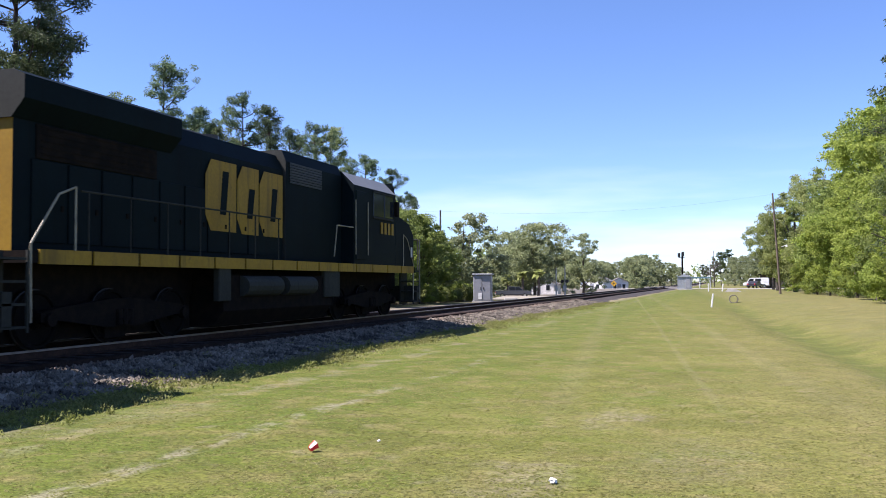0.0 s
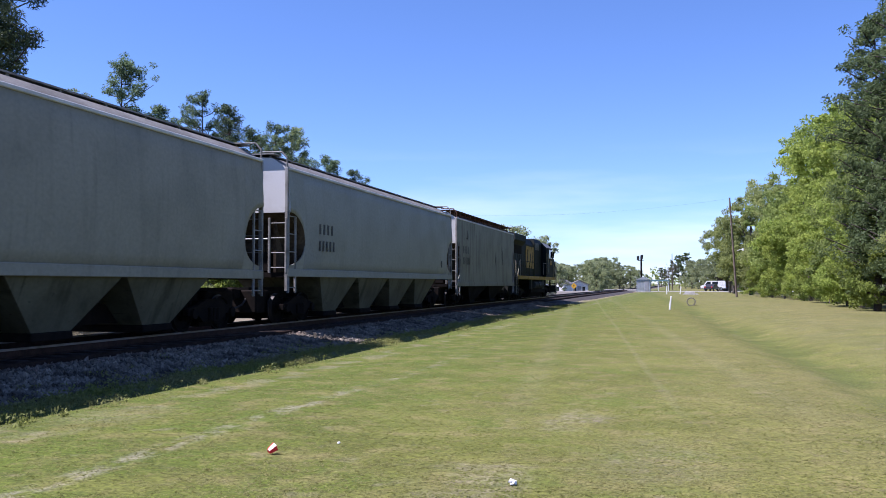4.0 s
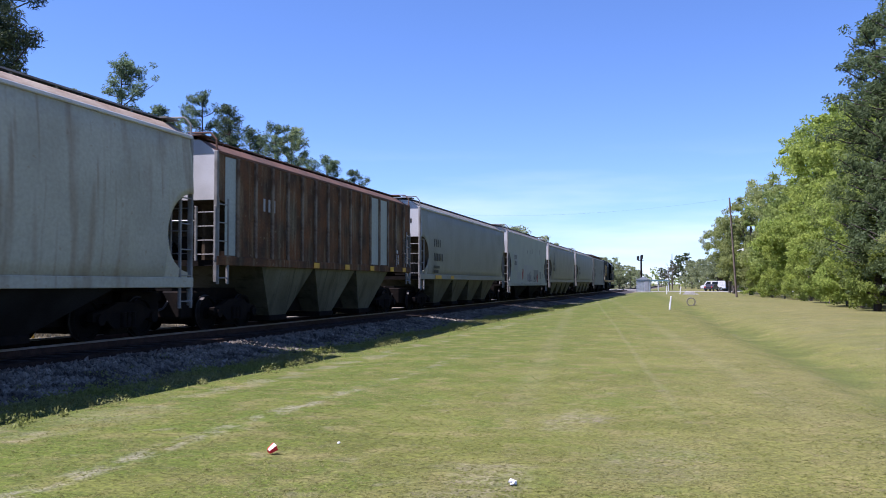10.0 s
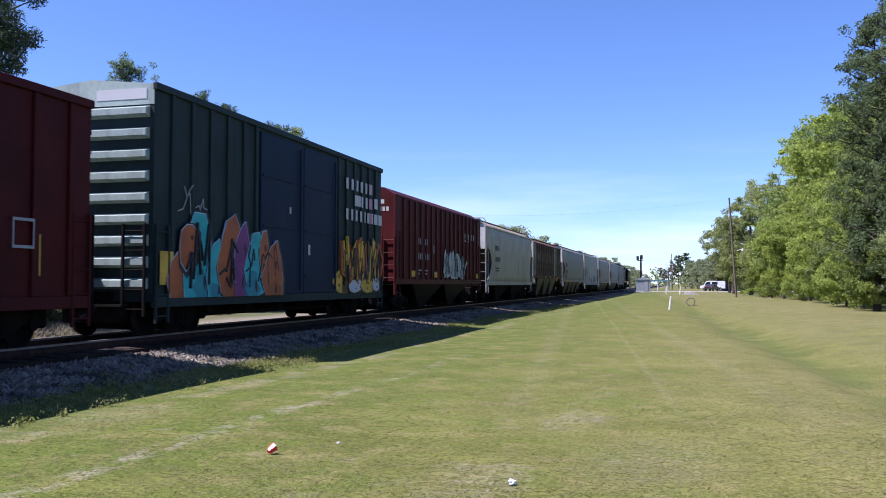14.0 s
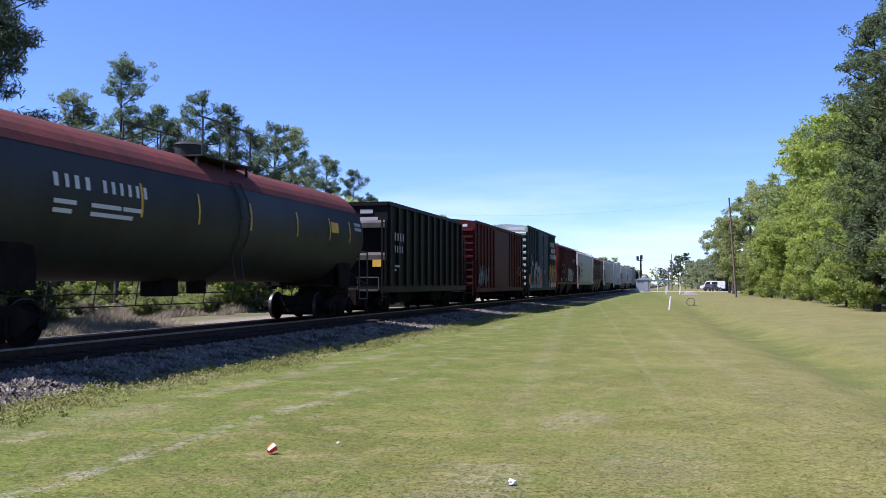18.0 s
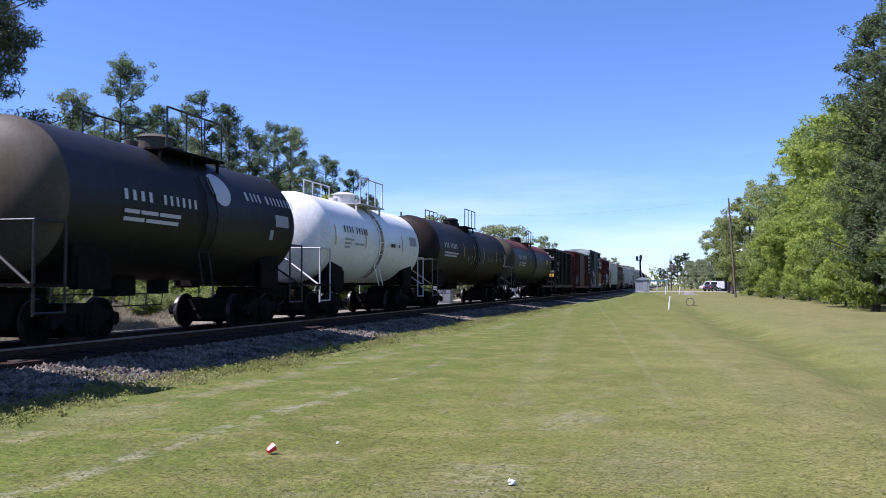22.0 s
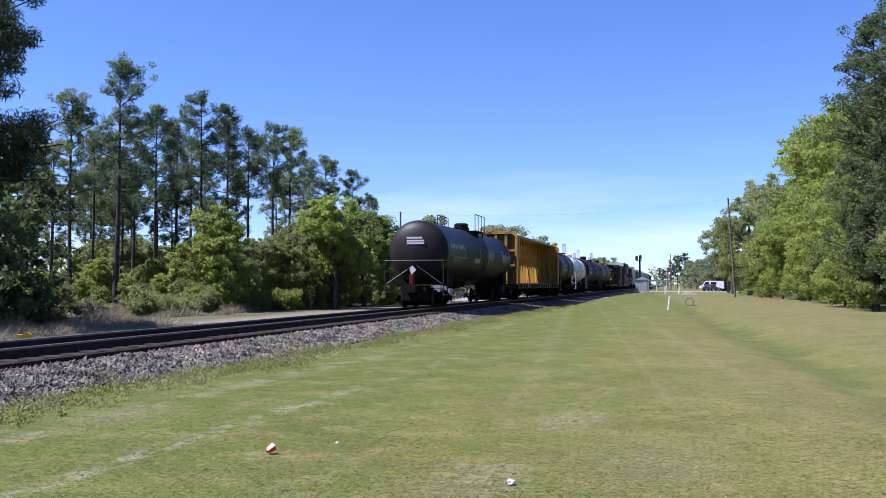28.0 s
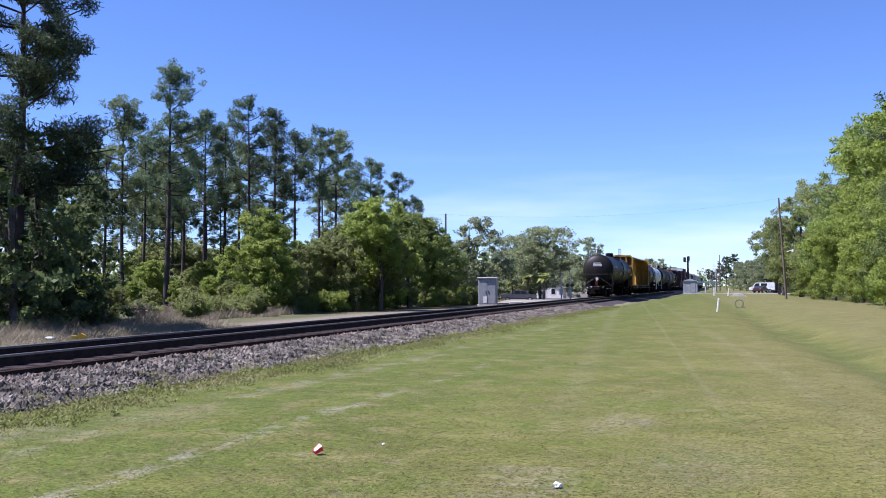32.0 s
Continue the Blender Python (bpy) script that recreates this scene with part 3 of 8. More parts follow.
def bush(seed, height, width, leaves="leaf_olive", count=80, clumps=90, leaf=0.06, label="green undergrowth bush at the wood's edge"):
    rs = np.random.RandomState(seed)
    top = thing("bush", Matrix(), label, "bush", "undergrowth")
    bm = bmesh.new()
    centres, sizes = [], []
    for k in range(14):
        a = rs.uniform(0, 6.28)
        e = Vector((math.cos(a) * width * 0.45 * rs.uniform(0.2, 1), math.sin(a) * width * 0.45 * rs.uniform(0.2, 1), height * rs.uniform(0.5, 0.95)))
        limb_mesh(bm, [Vector((0, 0, 0)), e * 0.5 + Vector((0, 0, 0.1)), e], [0.03, 0.018, 0.006], 4)
        for q in range(clumps // 14):
            f = rs.uniform(0.3, 1.05)
            centres.append(np.array(e) * f + rs.normal(0, 0.18 * width / 2, 3) * np.array([1, 1, 0.6]))
            centres[-1][2] = max(centres[-1][2], 0.12)
            sizes.append(rs.uniform(0.2, 0.45) * max(width, height) / 3)
    part("woody_base", bm, M["twig"], top)
    v, f = leaf_cloud(centres, sizes, count, leaf, rs, 0.8, 0.5)
    raw("foliage", v.tolist(), f.tolist(), M[leaves], top)
    return top


def plant(kinds, spots, rs):
    """Set plants at spots (x, y, height); kinds are (thing, its height), taken in turn by each spot's number or at random."""
    used = set()
    for n, (x, y, h, *which) in enumerate(spots):
        k = which[0] if which else int(rs.randint(len(kinds)))
        ob, tall = kinds[k]
        s = h / tall
        g = float(ground_z(x, y)) - 0.05
        w = s * rs.uniform(0.92, 1.1)
        m = Matrix.Translation((x, y, g)) @ Matrix.Rotation(rs.uniform(0, 6.28), 4, "Z") @ Matrix.Diagonal((w, w, s, 1))
        if k not in used:
            used.add(k)
            ob.matrix_basis = m
        else:
            copy_thing(ob, Matrix()).matrix_basis = m


def woods():
    rs = np.random.RandomState(21)
    # pines across the line
    kinds = [(pine(1, 15, 0.5, 2.3), 15), (pine(2, 15, 0.54, 2.2, "needles_light", 0.9), 15), (pine(3, 15, 0.62, 2.5), 15), (pine(4, 14, 0.4, 2.2, "needles_light", 1.2), 14),
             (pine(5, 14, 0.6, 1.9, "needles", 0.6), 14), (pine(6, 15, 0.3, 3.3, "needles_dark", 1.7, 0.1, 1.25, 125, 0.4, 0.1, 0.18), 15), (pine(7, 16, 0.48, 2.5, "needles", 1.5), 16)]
    spots = [(-23.5, 24.75, 15.6, 5), (-29.5, 27.5, 9.5, 3), (-27.5, 29.0, 8.0, 3), (-33.5, 33, 11.0, 1), (-37.9, 49.1, 14.0, 3), (-33.4, 47.4, 15.2, 6), (-35.8, 55.4, 14.0, 0), (-39.4, 63.8, 14.7, 1), (-35.2, 60.5, 16.0, 4),
             (-31.5, 58.0, 14.4, 0), (-35.7, 69.3, 14.8, 2), (-27.7, 57.7, 12.9, 4), (-30.2, 65.4, 14.2, 1), (-29.8, 72.1, 12.7, 2), (-29.7, 78.6, 12.4, 0),
             (-38.3, 46.2, 11.2, 3), (-42.9, 57.8, 13.2, 1), (-41.6, 61.2, 13.5, 0), (-34.2, 77.8, 12.8, 1), (-31.9, 89.5, 11.3, 2), (-50.1, 62.4, 13.1, 0), (-41.0, 68.7, 14.2, 1)]
    for k in range(38):
        a = rs.uniform(20.5, 52)
        d = rs.uniform(74, 112)
        e = np.interp(a, [18, 20, 22.5, 25, 28.5, 35, 42], [3.5, 5.5, 7.5, 9.2, 10, 10.6, 10.8]) * rs.uniform(0.42, 0.84)
        spots.append((-d * math.sin(radians(a)), d * math.cos(radians(a)), d * math.tan(radians(e)) + 1.4, int(rs.choice([0, 1, 1, 3, 3, 3]))))
    plant(kinds, spots, rs)
    kinds = [(broadleaf(11, 8, 5.5, "leaf_bright", 0.06, 340, 90, 0.1, label="bright green young tree at the edge of the pines"), 8),
             (broadleaf(12, 8, 6.2, "leaf", 0.08, 300, 90, 0.1, label="mid green tree at the edge of the pines"), 8),
             (broadleaf(13, 7.5, 5.5, "leaf_olive", 0.06, 300, 80, 0.095, label="olive green tree at the edge of the pines"), 7.5)]
    spots = [(-25.6, 45.2, 6.0, 0), (-21.6, 53.9, 7.4, 0), (-23.5, 55.2, 6.3, 2), (-22.6, 62.1, 7.2, 1), (-23.9, 51.9, 5.0, 2), (-23.4, 68.2, 6.6, 1), (-24.9, 50.2, 4.5, 2),
             (-28.9, 45.6, 4.0, 0), (-26.6, 32.5, 4.1, 0), (-24.9, 31.5, 3.1, 1), (-31.0, 45.4, 3.6, 0), (-25.4, 76.0, 5.7, 1), (-27.3, 45.4, 3.6, 2), (-25.4, 47.8, 3.4, 2),
             (-33, 52, 3.4, 0), (-30, 40, 3.4, 0), (-31.5, 36, 3.8, 1), (-36, 46, 3.2, 2), (-29, 34, 3.2, 0), (-34, 41, 3.4, 2), (-39, 54, 3.5, 0), (-44, 66, 4.5, 1)]
    for k in range(20):
        a, q = rs.uniform(24, 52), rs.uniform(48, 76)
        spots.append((-q * math.sin(radians(a)), q * math.cos(radians(a)), rs.uniform(1.4, 3.4), int(rs.randint(0, 3))))
    for k in range(34):
        a, q = rs.uniform(22, 50), rs.uniform(76, 108)
        spots.append((-q * math.sin(radians(a)), q * math.cos(radians(a)), rs.uniform(3.2, 5.8), int(rs.choice([0, 1, 2, 2]))))
    # only low growth in the gap between the big pine and the bright trees
    spots = [(x, y, h * (0.55 if 30.8 < math.degrees(math.atan2(-x, y)) < 40.5 and math.hypot(x, y) < 60 else 1.0), 2 if k == 1 and math.degrees(math.atan2(-x, y)) > 30 else k) for x, y, h, k in spots]
    plant(kinds, spots, rs)
    kinds = [(bush(31, 2.2, 2.6, "leaf_olive", label="olive green undergrowth bush"), 2.2), (bush(32, 1.7, 2.4, "leaf_bright", label="bright green undergrowth bush"), 1.7),
             (bush(33, 2.6, 3.0, "leaf", label="dark green undergrowth bush"), 2.6), (bush(34, 1.2, 2.0, "dry_grass", 70, 90, 0.05, label="straw-coloured dry brush before the pines"), 1.2),
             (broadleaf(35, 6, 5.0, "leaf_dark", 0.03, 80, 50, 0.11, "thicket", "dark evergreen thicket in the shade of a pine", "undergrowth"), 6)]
    spots = []
    for k in range(46):
        y = rs.uniform(24, 80)
        spots.append((-22.9 - 0.05 * (y < 45) * (60 - y) - abs(rs.normal(0, 2.4)), y, rs.uniform(0.6, 1.7), int(rs.choice([0, 0, 1, 2]))))
    for k in range(34):
        y = rs.uniform(38, 82)
        spots.append((-22.6 - 0.05 * (y < 45) * (60 - y) - abs(rs.normal(0, 1.0)), y, rs.uniform(0.9, 2.1), int(rs.choice([0, 1, 1, 0]))))
    for k in range(5):
        y = rs.uniform(26, 44)
        spots.append((-24.5 - abs(rs.normal(0, 1.0)), y, rs.uniform(0.5, 0.9), 3))
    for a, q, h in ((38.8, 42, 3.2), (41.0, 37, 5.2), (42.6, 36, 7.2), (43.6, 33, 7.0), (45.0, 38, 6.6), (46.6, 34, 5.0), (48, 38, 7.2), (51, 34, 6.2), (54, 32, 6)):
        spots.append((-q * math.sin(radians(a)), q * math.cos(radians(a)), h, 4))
    plant(kinds, spots, rs)
    # green wall of leaves on the other side
    kinds = [(broadleaf(41, 9, 6, "leaf_bright", 0.02, 300, 110, 0.085), 9), (broadleaf(42, 10, 6.5, "leaf", 0.04, 300, 110, 0.085, label="mid green leafy tree at the wood's edge"), 10),
             (broadleaf(43, 8, 6, "leaf_bright", 0.02, 300, 110, 0.085), 8), (broadleaf(44, 12, 6.5, "leaf_bright", 0.1, 300, 110, 0.085, label="tall bright green leafy tree"), 12),
             (broadleaf(45, 10, 6, "leaf_olive", 0.04, 300, 110, 0.085, label="olive green leafy tree at the wood's edge"), 10)]
    spots = [(8.6, 168, 12.5, 4), (8.4, 152, 12.8, 4), (9.8, 134.8, 14.2, 4), (10.8, 117.8, 15.0, 4), (12.7, 100, 15.4, 1), (13.7, 86, 16.4, 3), (13.9, 80, 16.4, 3), (13.8, 73.4, 15.6, 3), (13.6, 66, 14.6, 3),
             (11.4, 58, 10.4, 1), (11.0, 50, 9.6, 1), (10.2, 112, 8.5, 4), (10.6, 84, 10.3, 0), (10.2, 66, 8.3, 0), (10.0, 55, 6.8, 2)]
    plant(kinds, spots, rs)
    low = [(copy_thing(kinds[0][0], Matrix()), 9), (copy_thing(kinds[2][0], Matrix()), 8), (copy_thing(kinds[4][0], Matrix()), 10)]
    spots = [(10.0, 47, 5.8, 1), (9.8, 40, 4.2, 2), (9.8, 58.5, 4.6, 0), (9.8, 74, 5.4, 1), (9.8, 92, 5.3, 0), (10.4, 120, 7.0, 2), (9.9, 51.5, 5.0, 0), (10.0, 66, 5.0, 1), (10.0, 82, 5.6, 0),
             (9.6, 102, 6.0, 1), (9.2, 110, 6.0, 0), (11.0, 132, 6.5, 1), (12.0, 147, 7.0, 0), (14, 165, 8.0, 2), (12.6, 92, 12.0, 0), (13.5, 108, 12.0, 2)]
    plant(low, spots, rs)
    kinds = [(pine(51, 14, 0.06, 2.3, "needles_mid", 2.8, inner=0.35), 14), (pine(52, 14, 0.08, 2.2, "needles_mid", 2.6, inner=0.35), 14)]
    for k, t in kinds:
        k["label"] = "dense dark green pine with boughs to the ground"
        k["group"] = "trees at the wood's edge"
    plant(kinds, [(9.3, 47.4, 14.2, 0), (10.0, 43.2, 15.6, 0), (10.6, 38.6, 12.9, 1), (12.8, 45, 13.4, 1), (12.6, 50, 12.7, 0), (11.6, 42, 7.0, 1), (13.5, 40, 13, 0)], rs)
    # woods along the road and in the distance
    kinds = [(broadleaf(61, 11, 10, "leaf_hazed", 0.16, 320, 80, 0.14, label="round oak beside the road, grey-green with haze in its colour"), 11),
             (broadleaf(62, 10, 8, "leaf_hazed", 0.06, 200, 70, 0.14, label="thin tree beside the road, grey-green with haze in its colour"), 10),
             (broadleaf(63, 10, 9, "leaf_hazed", 0.04, 200, 70, 0.16, label="distant round leafy green tree"), 10)]
    spots = [(-26.4, 91.4, 9.2, 1), (-27.2, 85.9, 6.4, 1), (-30.1, 147, 12.0, 0), (-35.4, 151, 11.0, 0), (-25.1, 168, 11.4, 1), (-28.6, 83, 5.8, 2), (-31.6, 177, 9.4, 2),
             (-47, 122, 7.5, 2), (-42, 135, 9, 2), (-40.5, 151, 5.5, 2), (-37.0, 157, 5.0, 2), (-33.5, 156, 4.2, 1), (-44, 146, 6.5, 2), (-39, 104, 6.5, 1), (-23.4, 259, 8.9, 2), (-23.4, 299, 9.6, 2), (-21.6, 329, 9.8, 1), (-20.3, 380, 9.3, 2), (-18.6, 420, 8.0, 2),
             (3.6, 300, 7.6, 1), (5.4, 290, 8.8, 2), (7.4, 270, 8.7, 2), (8.6, 230, 9.0, 1)]
    for k in range(24):
        y = rs.uniform(200, 430)
        spots.append((-26 - rs.uniform(0, 40), y, y * rs.uniform(0.022, 0.034) + 1, 2))
        if k % 2:
            y = rs.uniform(260, 450)
            spots.append((10 + rs.uniform(0, 40), y, y * rs.uniform(0.02, 0.035) + 1, int(rs.randint(1, 3))))
    plant(kinds, spots, rs)
    far = [(pine(71, 14, 0.35, 2.6, "needles_mid", 0.9, leaf=0.16), 14)]
    far[0][0]["group"] = "trees along the road"
    plant(far, [(-0.4, 310, 11.2), (1.7, 304, 11.8), (-2.6, 322, 9.4), (4.0, 316, 9.6), (-8.5, 420, 9.0), (-6.5, 410, 8.2)], rs)
    # palms under the oaks
    for x, y, h in ((-30.7, 140, 4.3), (-28.3, 141, 4.6), (-33.6, 142, 3.6)):
        top = thing("palm_tree", pose(x, y, float(ground_z(x, y)) - 0.05), "short cabbage palm with drooping fan leaves", "tree", "palms by the yard")
        bm = bmesh.new()
        limb_mesh(bm, [Vector((0, 0, 0)), Vector((0.05, 0, h * 0.5)), Vector((0, 0.05, h * 0.82))], [0.24, 0.2, 0.22], 8)
        part("trunk", bm, M["bark"], top)
        bm = bmesh.new()
        for k in range(46):
            a, e, ln = rs.uniform(0, 6.28), rs.uniform(-0.7, 1.1), rs.uniform(0.9, 1.5)
            d = Vector((math.cos(a) * math.cos(e), math.sin(a) * math.cos(e), math.sin(e)))
            c0 = Vector((0, 0, h * 0.84))
            w = Vector((-math.sin(a), math.cos(a), 0)) * 0.34
            tip = c0 + d * ln + Vector((0, 0, -0.28))
            bm.faces.new([bm.verts.new(p) for p in (c0, c0 + d * ln * 0.6 + w, tip, c0 + d * ln * 0.6 - w)])
        part("fronds", bm, M["leaf_olive"], top)
    # bare winter tree by the crossing
    top = thing("bare_tree", pose(-2.9, 236, 0.0), "leafless pinkish brown tree beyond the crossing", "tree")
    bm = bmesh.new()
    limb_mesh(bm, [Vector((0, 0, 0)), Vector((0.1, 0, 2)), Vector((0, 0, 6))], [0.2, 0.15, 0.04], 6)
    part("trunk", bm, M["bark"], top)
    cen = [(rs.normal(0, 1.0), rs.normal(0, 1.0), rs.uniform(1.6, 6.6)) for k in range(60)]
    v, f = leaf_cloud(cen, [0.7] * 60, 26, 0.3, rs, 1.0, 0.05)
    raw("twig_crown", v.tolist(), f.tolist(), M["bark"], top)


scatter_grass()
woods()


def far_woods():
    """Woods on the skyline all round, too far to tell tree from tree."""
    rs = np.random.RandomState(77)
    cen, sz = [], []
    for a in np.arange(-180, 180, 0.5):
        if 12 < a < 110 or -130 < a < -10:
            d0, hh = rs.uniform(240, 330), rs.uniform(9, 13)
        else:
            d0, hh = rs.uniform(520, 650), rs.uniform(6, 11)
        for z in np.arange(1.0, hh, 2.2):
            cen.append((-d0 * math.sin(radians(a)) + rs.normal(0, 1.5), d0 * math.cos(radians(a)) + rs.normal(0, 4), z))
            sz.append(rs.uniform(2.4, 4.2))
    v, f = leaf_cloud(cen, sz, 22, 0.85, rs, 0.8, 0.6)
    tagged(raw("far_woods", v.tolist(), f.tolist(), M["leaf"]), "hazy green woods along the skyline", "woods", kind="stuff")


far_woods()


# ---- train ----
def run(t):
    """Metres that the train has gone after t seconds."""
    return 11.75 * t - 0.005 * t * t


CARS = []
SPIN = {}


def vehicle(name, off, label, category):
    ob = thing(name, pose(TRACK_X, off, RAIL_TOP), label, category, "vehicles of the freight train")
    CARS.append((ob, off))
    return ob


def lathe_x(bm, prof, seg=20, m=None):
    """Turn an outline of (x, radius) round the x axis."""
    rings = [[bm.verts.new((x, r * math.cos(k * math.tau / seg), r * math.sin(k * math.tau / seg))) for k in range(seg)] for x, r in prof]
    for i, (a, b) in enumerate(zip(rings, rings[1:])):
        for k in range(seg):
            bm.faces.new((a[k], a[(k + 1) % seg], b[(k + 1) % seg], b[k])).material_index = m[i] if m else 0
    return bm


def lathe_y(bm, prof, cz, seg=36, sx=1.0, m=None):
    rings = [[bm.verts.new((r * sx * math.sin(k * math.tau / seg), y, cz + r * math.cos(k * math.tau / seg))) for k in range(seg)] for y, r in prof]
    for i, (a, b) in enumerate(zip(rings, rings[1:])):
        for k in range(seg):
            f = bm.faces.new((a[k], b[k], b[(k + 1) % seg], a[(k + 1) % seg]))
            f.smooth = True
            f.material_index = m[i] if m else 0
    return bm


def mesh_only(name, bm, mats):
    me = bpy.data.meshes.new(name)
    bm.normal_update()
    bm.to_mesh(me)
    bm.free()
    for k in mats:
        me.materials.append(k)
    return me


def wheelset_mesh(r=0.42):
    bm = bmesh.new()
    for s in (1, -1):
        lathe_x(bm, [(s * 0.68, 0.06), (s * 0.68, r + 0.03), (s * 0.715, r + 0.02), (s * 0.72, r), (s * 0.815, r - 0.005), (s * 0.815, r - 0.06),
                     (s * 0.77, r - 0.08), (s * 0.76, 0.17), (s * 0.84, 0.13), (s * 0.84, 0.06)], 24, [0, 0, 1, 1, 0, 0, 0, 0, 0])
        for k in range(3):
            a = k * math.tau / 3
            tube(bm, (s * 0.765, 0.27 * math.cos(a), 0.27 * math.sin(a)), (s * 0.775, 0.27 * math.cos(a), 0.27 * math.sin(a)), 0.03, 6)
    tube(bm, (-1.05, 0, 0), (1.05, 0, 0), 0.075, 10)
    return mesh_only("wheelset", bm, [M["wheel"], M["tread"]])


def truck_mesh(bases, r):
    bm = bmesh.new()
    a = bases[-1]
    for s in (1, -1):
        x0, x1 = s * 0.93, s * 1.07
        prof = [(-a - 0.2, r - 0.04), (-a - 0.2, r + 0.12), (-a + 0.22, r + 0.2), (-0.3, r + 0.33), (0.3, r + 0.33), (a - 0.22, r + 0.2),
                (a + 0.2, r + 0.12), (a + 0.2, r - 0.04), (a - 0.22, r - 0.02), (0.42, r - 0.2), (-0.42, r - 0.2), (-a + 0.22, r - 0.02)]
        extrude_yz(bm, prof, min(x0, x1), max(x0, x1))
        for b in bases:
            tube(bm, (s * 1.02, b, r), (s * 1.14, b, r), 0.12, 10)
        for k in (-0.16, 0, 0.16):
            tube(bm, (s * 1.09, k, r - 0.16), (s * 1.09, k, r + 0.13), 0.065, 8)
    box(bm, -1.05, 1.05, -0.18, 0.18, r + 0.05, r + 0.3)
    box(bm, -0.62, 0.62, -a - 0.05, a + 0.05, 0.2, r + 0.3)
    box(bm, -0.88, 0.88, -0.3, 0.3, 0.1, r + 0.2)
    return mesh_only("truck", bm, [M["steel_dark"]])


# Bay grime, taken near black so the colour carries the shade under the cars.
M["bay_grime_shade"] = material("grime_and_shade_bay_paint", (0.02, 0.019, 0.017), (0.012, 0.0105, 0.009), 1.2, 0.95, 0, 0.2, spec=0.05)
WS = wheelset_mesh()
TRUCK = truck_mesh((-0.89, 0.89), 0.42)
WS_BIG = wheelset_mesh(0.51)
TRUCK_BIG = truck_mesh((-1.95, 0.0, 1.95), 0.51)


def running_gear(car, half, inset=1.8, big=False):
    bases = (-1.95, 0.0, 1.95) if big else (-0.89, 0.89)
    for s in (-1, 1):
        t = shared("truck", TRUCK_BIG if big else TRUCK, car, pose(0, s * (half - inset), 0))
        t["label"] = "grimy black wheel truck"
        for b in bases:
            w = shared("wheelset", WS_BIG if big else WS, t, pose(0, b, 0.51 if big else 0.42))
            SPIN.setdefault((b, big), []).append(w)
    for s in (-1, 1):
        bm = bmesh.new()
        rbox(bm, -0.13, 0.13, min(s * (half - 0.2), s * (half + 0.42)), max(s * (half - 0.2), s * (half + 0.42)), 0.72, 0.98)
        rbox(bm, -0.2, 0.2, min(s * (half + 0.36), s * (half + 0.58)), max(s * (half + 0.36), s * (half + 0.58)), 0.68, 1.02, 0.04)
        part("coupler", bm, M["steel_dark"], car, "rusty knuckle coupler")
        y0, y1 = sorted((s * (half + 0.05), s * (half - inset + 0.5)))
        # Added dark block that closes off the bright ground under the car end.
        if not big:
            part("draft_gear_housing", rbox(bmesh.new(), -0.62, 0.62, y0, y1, 0.3, 0.95, 0.04), M["steel_dark"], car)
        bm = bmesh.new()
        pipe(bm, [(0.28, s * (half - 0.1), 0.8), (0.3, s * (half + 0.25), 0.55), (0.2, s * (half + 0.5), 0.45)], 0.025)
        part("air_hose", bm, M["black"], car)


RUNG = {}


def ladder(car, x, y, z0, z1, width, mat, along="y", n=None, inner=True):
    """Two stiles and round rungs. along: the way that the rungs run."""
    bm = bmesh.new()
    d = 0.028
    ends = ((x, y), (x, y + width)) if along == "y" else ((x, y), (x + width, y))
    for k, (a, b) in enumerate(ends):
        if k == 0 or inner:
            rbox(bm, a - d, a + d, b - d, b + d, z0, z1, 0.008)
    lad = part("ladder", bm, mat, car)
    n = n or max(2, int((z1 - z0) / 0.42))
    key = (round(abs(width), 2), along, mat.name)
    if key not in RUNG:
        b = bmesh.new()
        tube(b, (0, 0, 0), (0, abs(width), 0) if along == "y" else (abs(width), 0, 0), 0.016, 6)
        RUNG[key] = mesh_only("rung", b, [mat])
    for k in range(n):
        z = z0 + 0.15 + (z1 - z0 - 0.3) * k / (n - 1)
        shared("rung", RUNG[key], lad, pose(x + (0 if along == "y" else min(0, width)), y + (min(0, width) if along == "y" else 0), z))
    return lad


def panel(name, car, x, pts, mat, label="", out=0.005):
    """A flat patch of paint on the near or far side, from points (y, z)."""
    bm = bmesh.new()
    s = 1 if x > 0 else -1
    extrude_yz(bm, pts if s > 0 else pts[::-1], min(x, x + s * out), max(x, x + s * out))
    return part(name, bm, mat, car, label)


def bars(car, x, y, z, rows, mat, out=0.005, name="marking"):
    """Rows of plain bars on the near side in place of lettering: (z offset, height, widths...)."""
    for dz, h, *ws in rows:
        p = y
        for w in ws:
            if w > 0.42:
                panel(name, car, x, [(p, z + dz), (p + w, z + dz), (p + w, z + dz + h), (p, z + dz + h)], mat, out=out)
            elif w > 0:
                panel(name, car, x, [(p, z + dz), (p + w * 0.5, z + dz), (p + w * 0.5, z + dz + h), (p, z + dz + h)], mat, out=out)
            p += abs(w) + 0.07


def end_bars(car, y, x, z, rows, mat):
    """The same on the trailing end."""
    for dz, h, *ws in rows:
        p = x
        for w in ws:
            bm = bmesh.new()
            box(bm, p, p + w, y - 0.006, y + 0.004, z + dz, z + dz + h)
            part("marking", bm, mat, car)
            p += w + 0.05


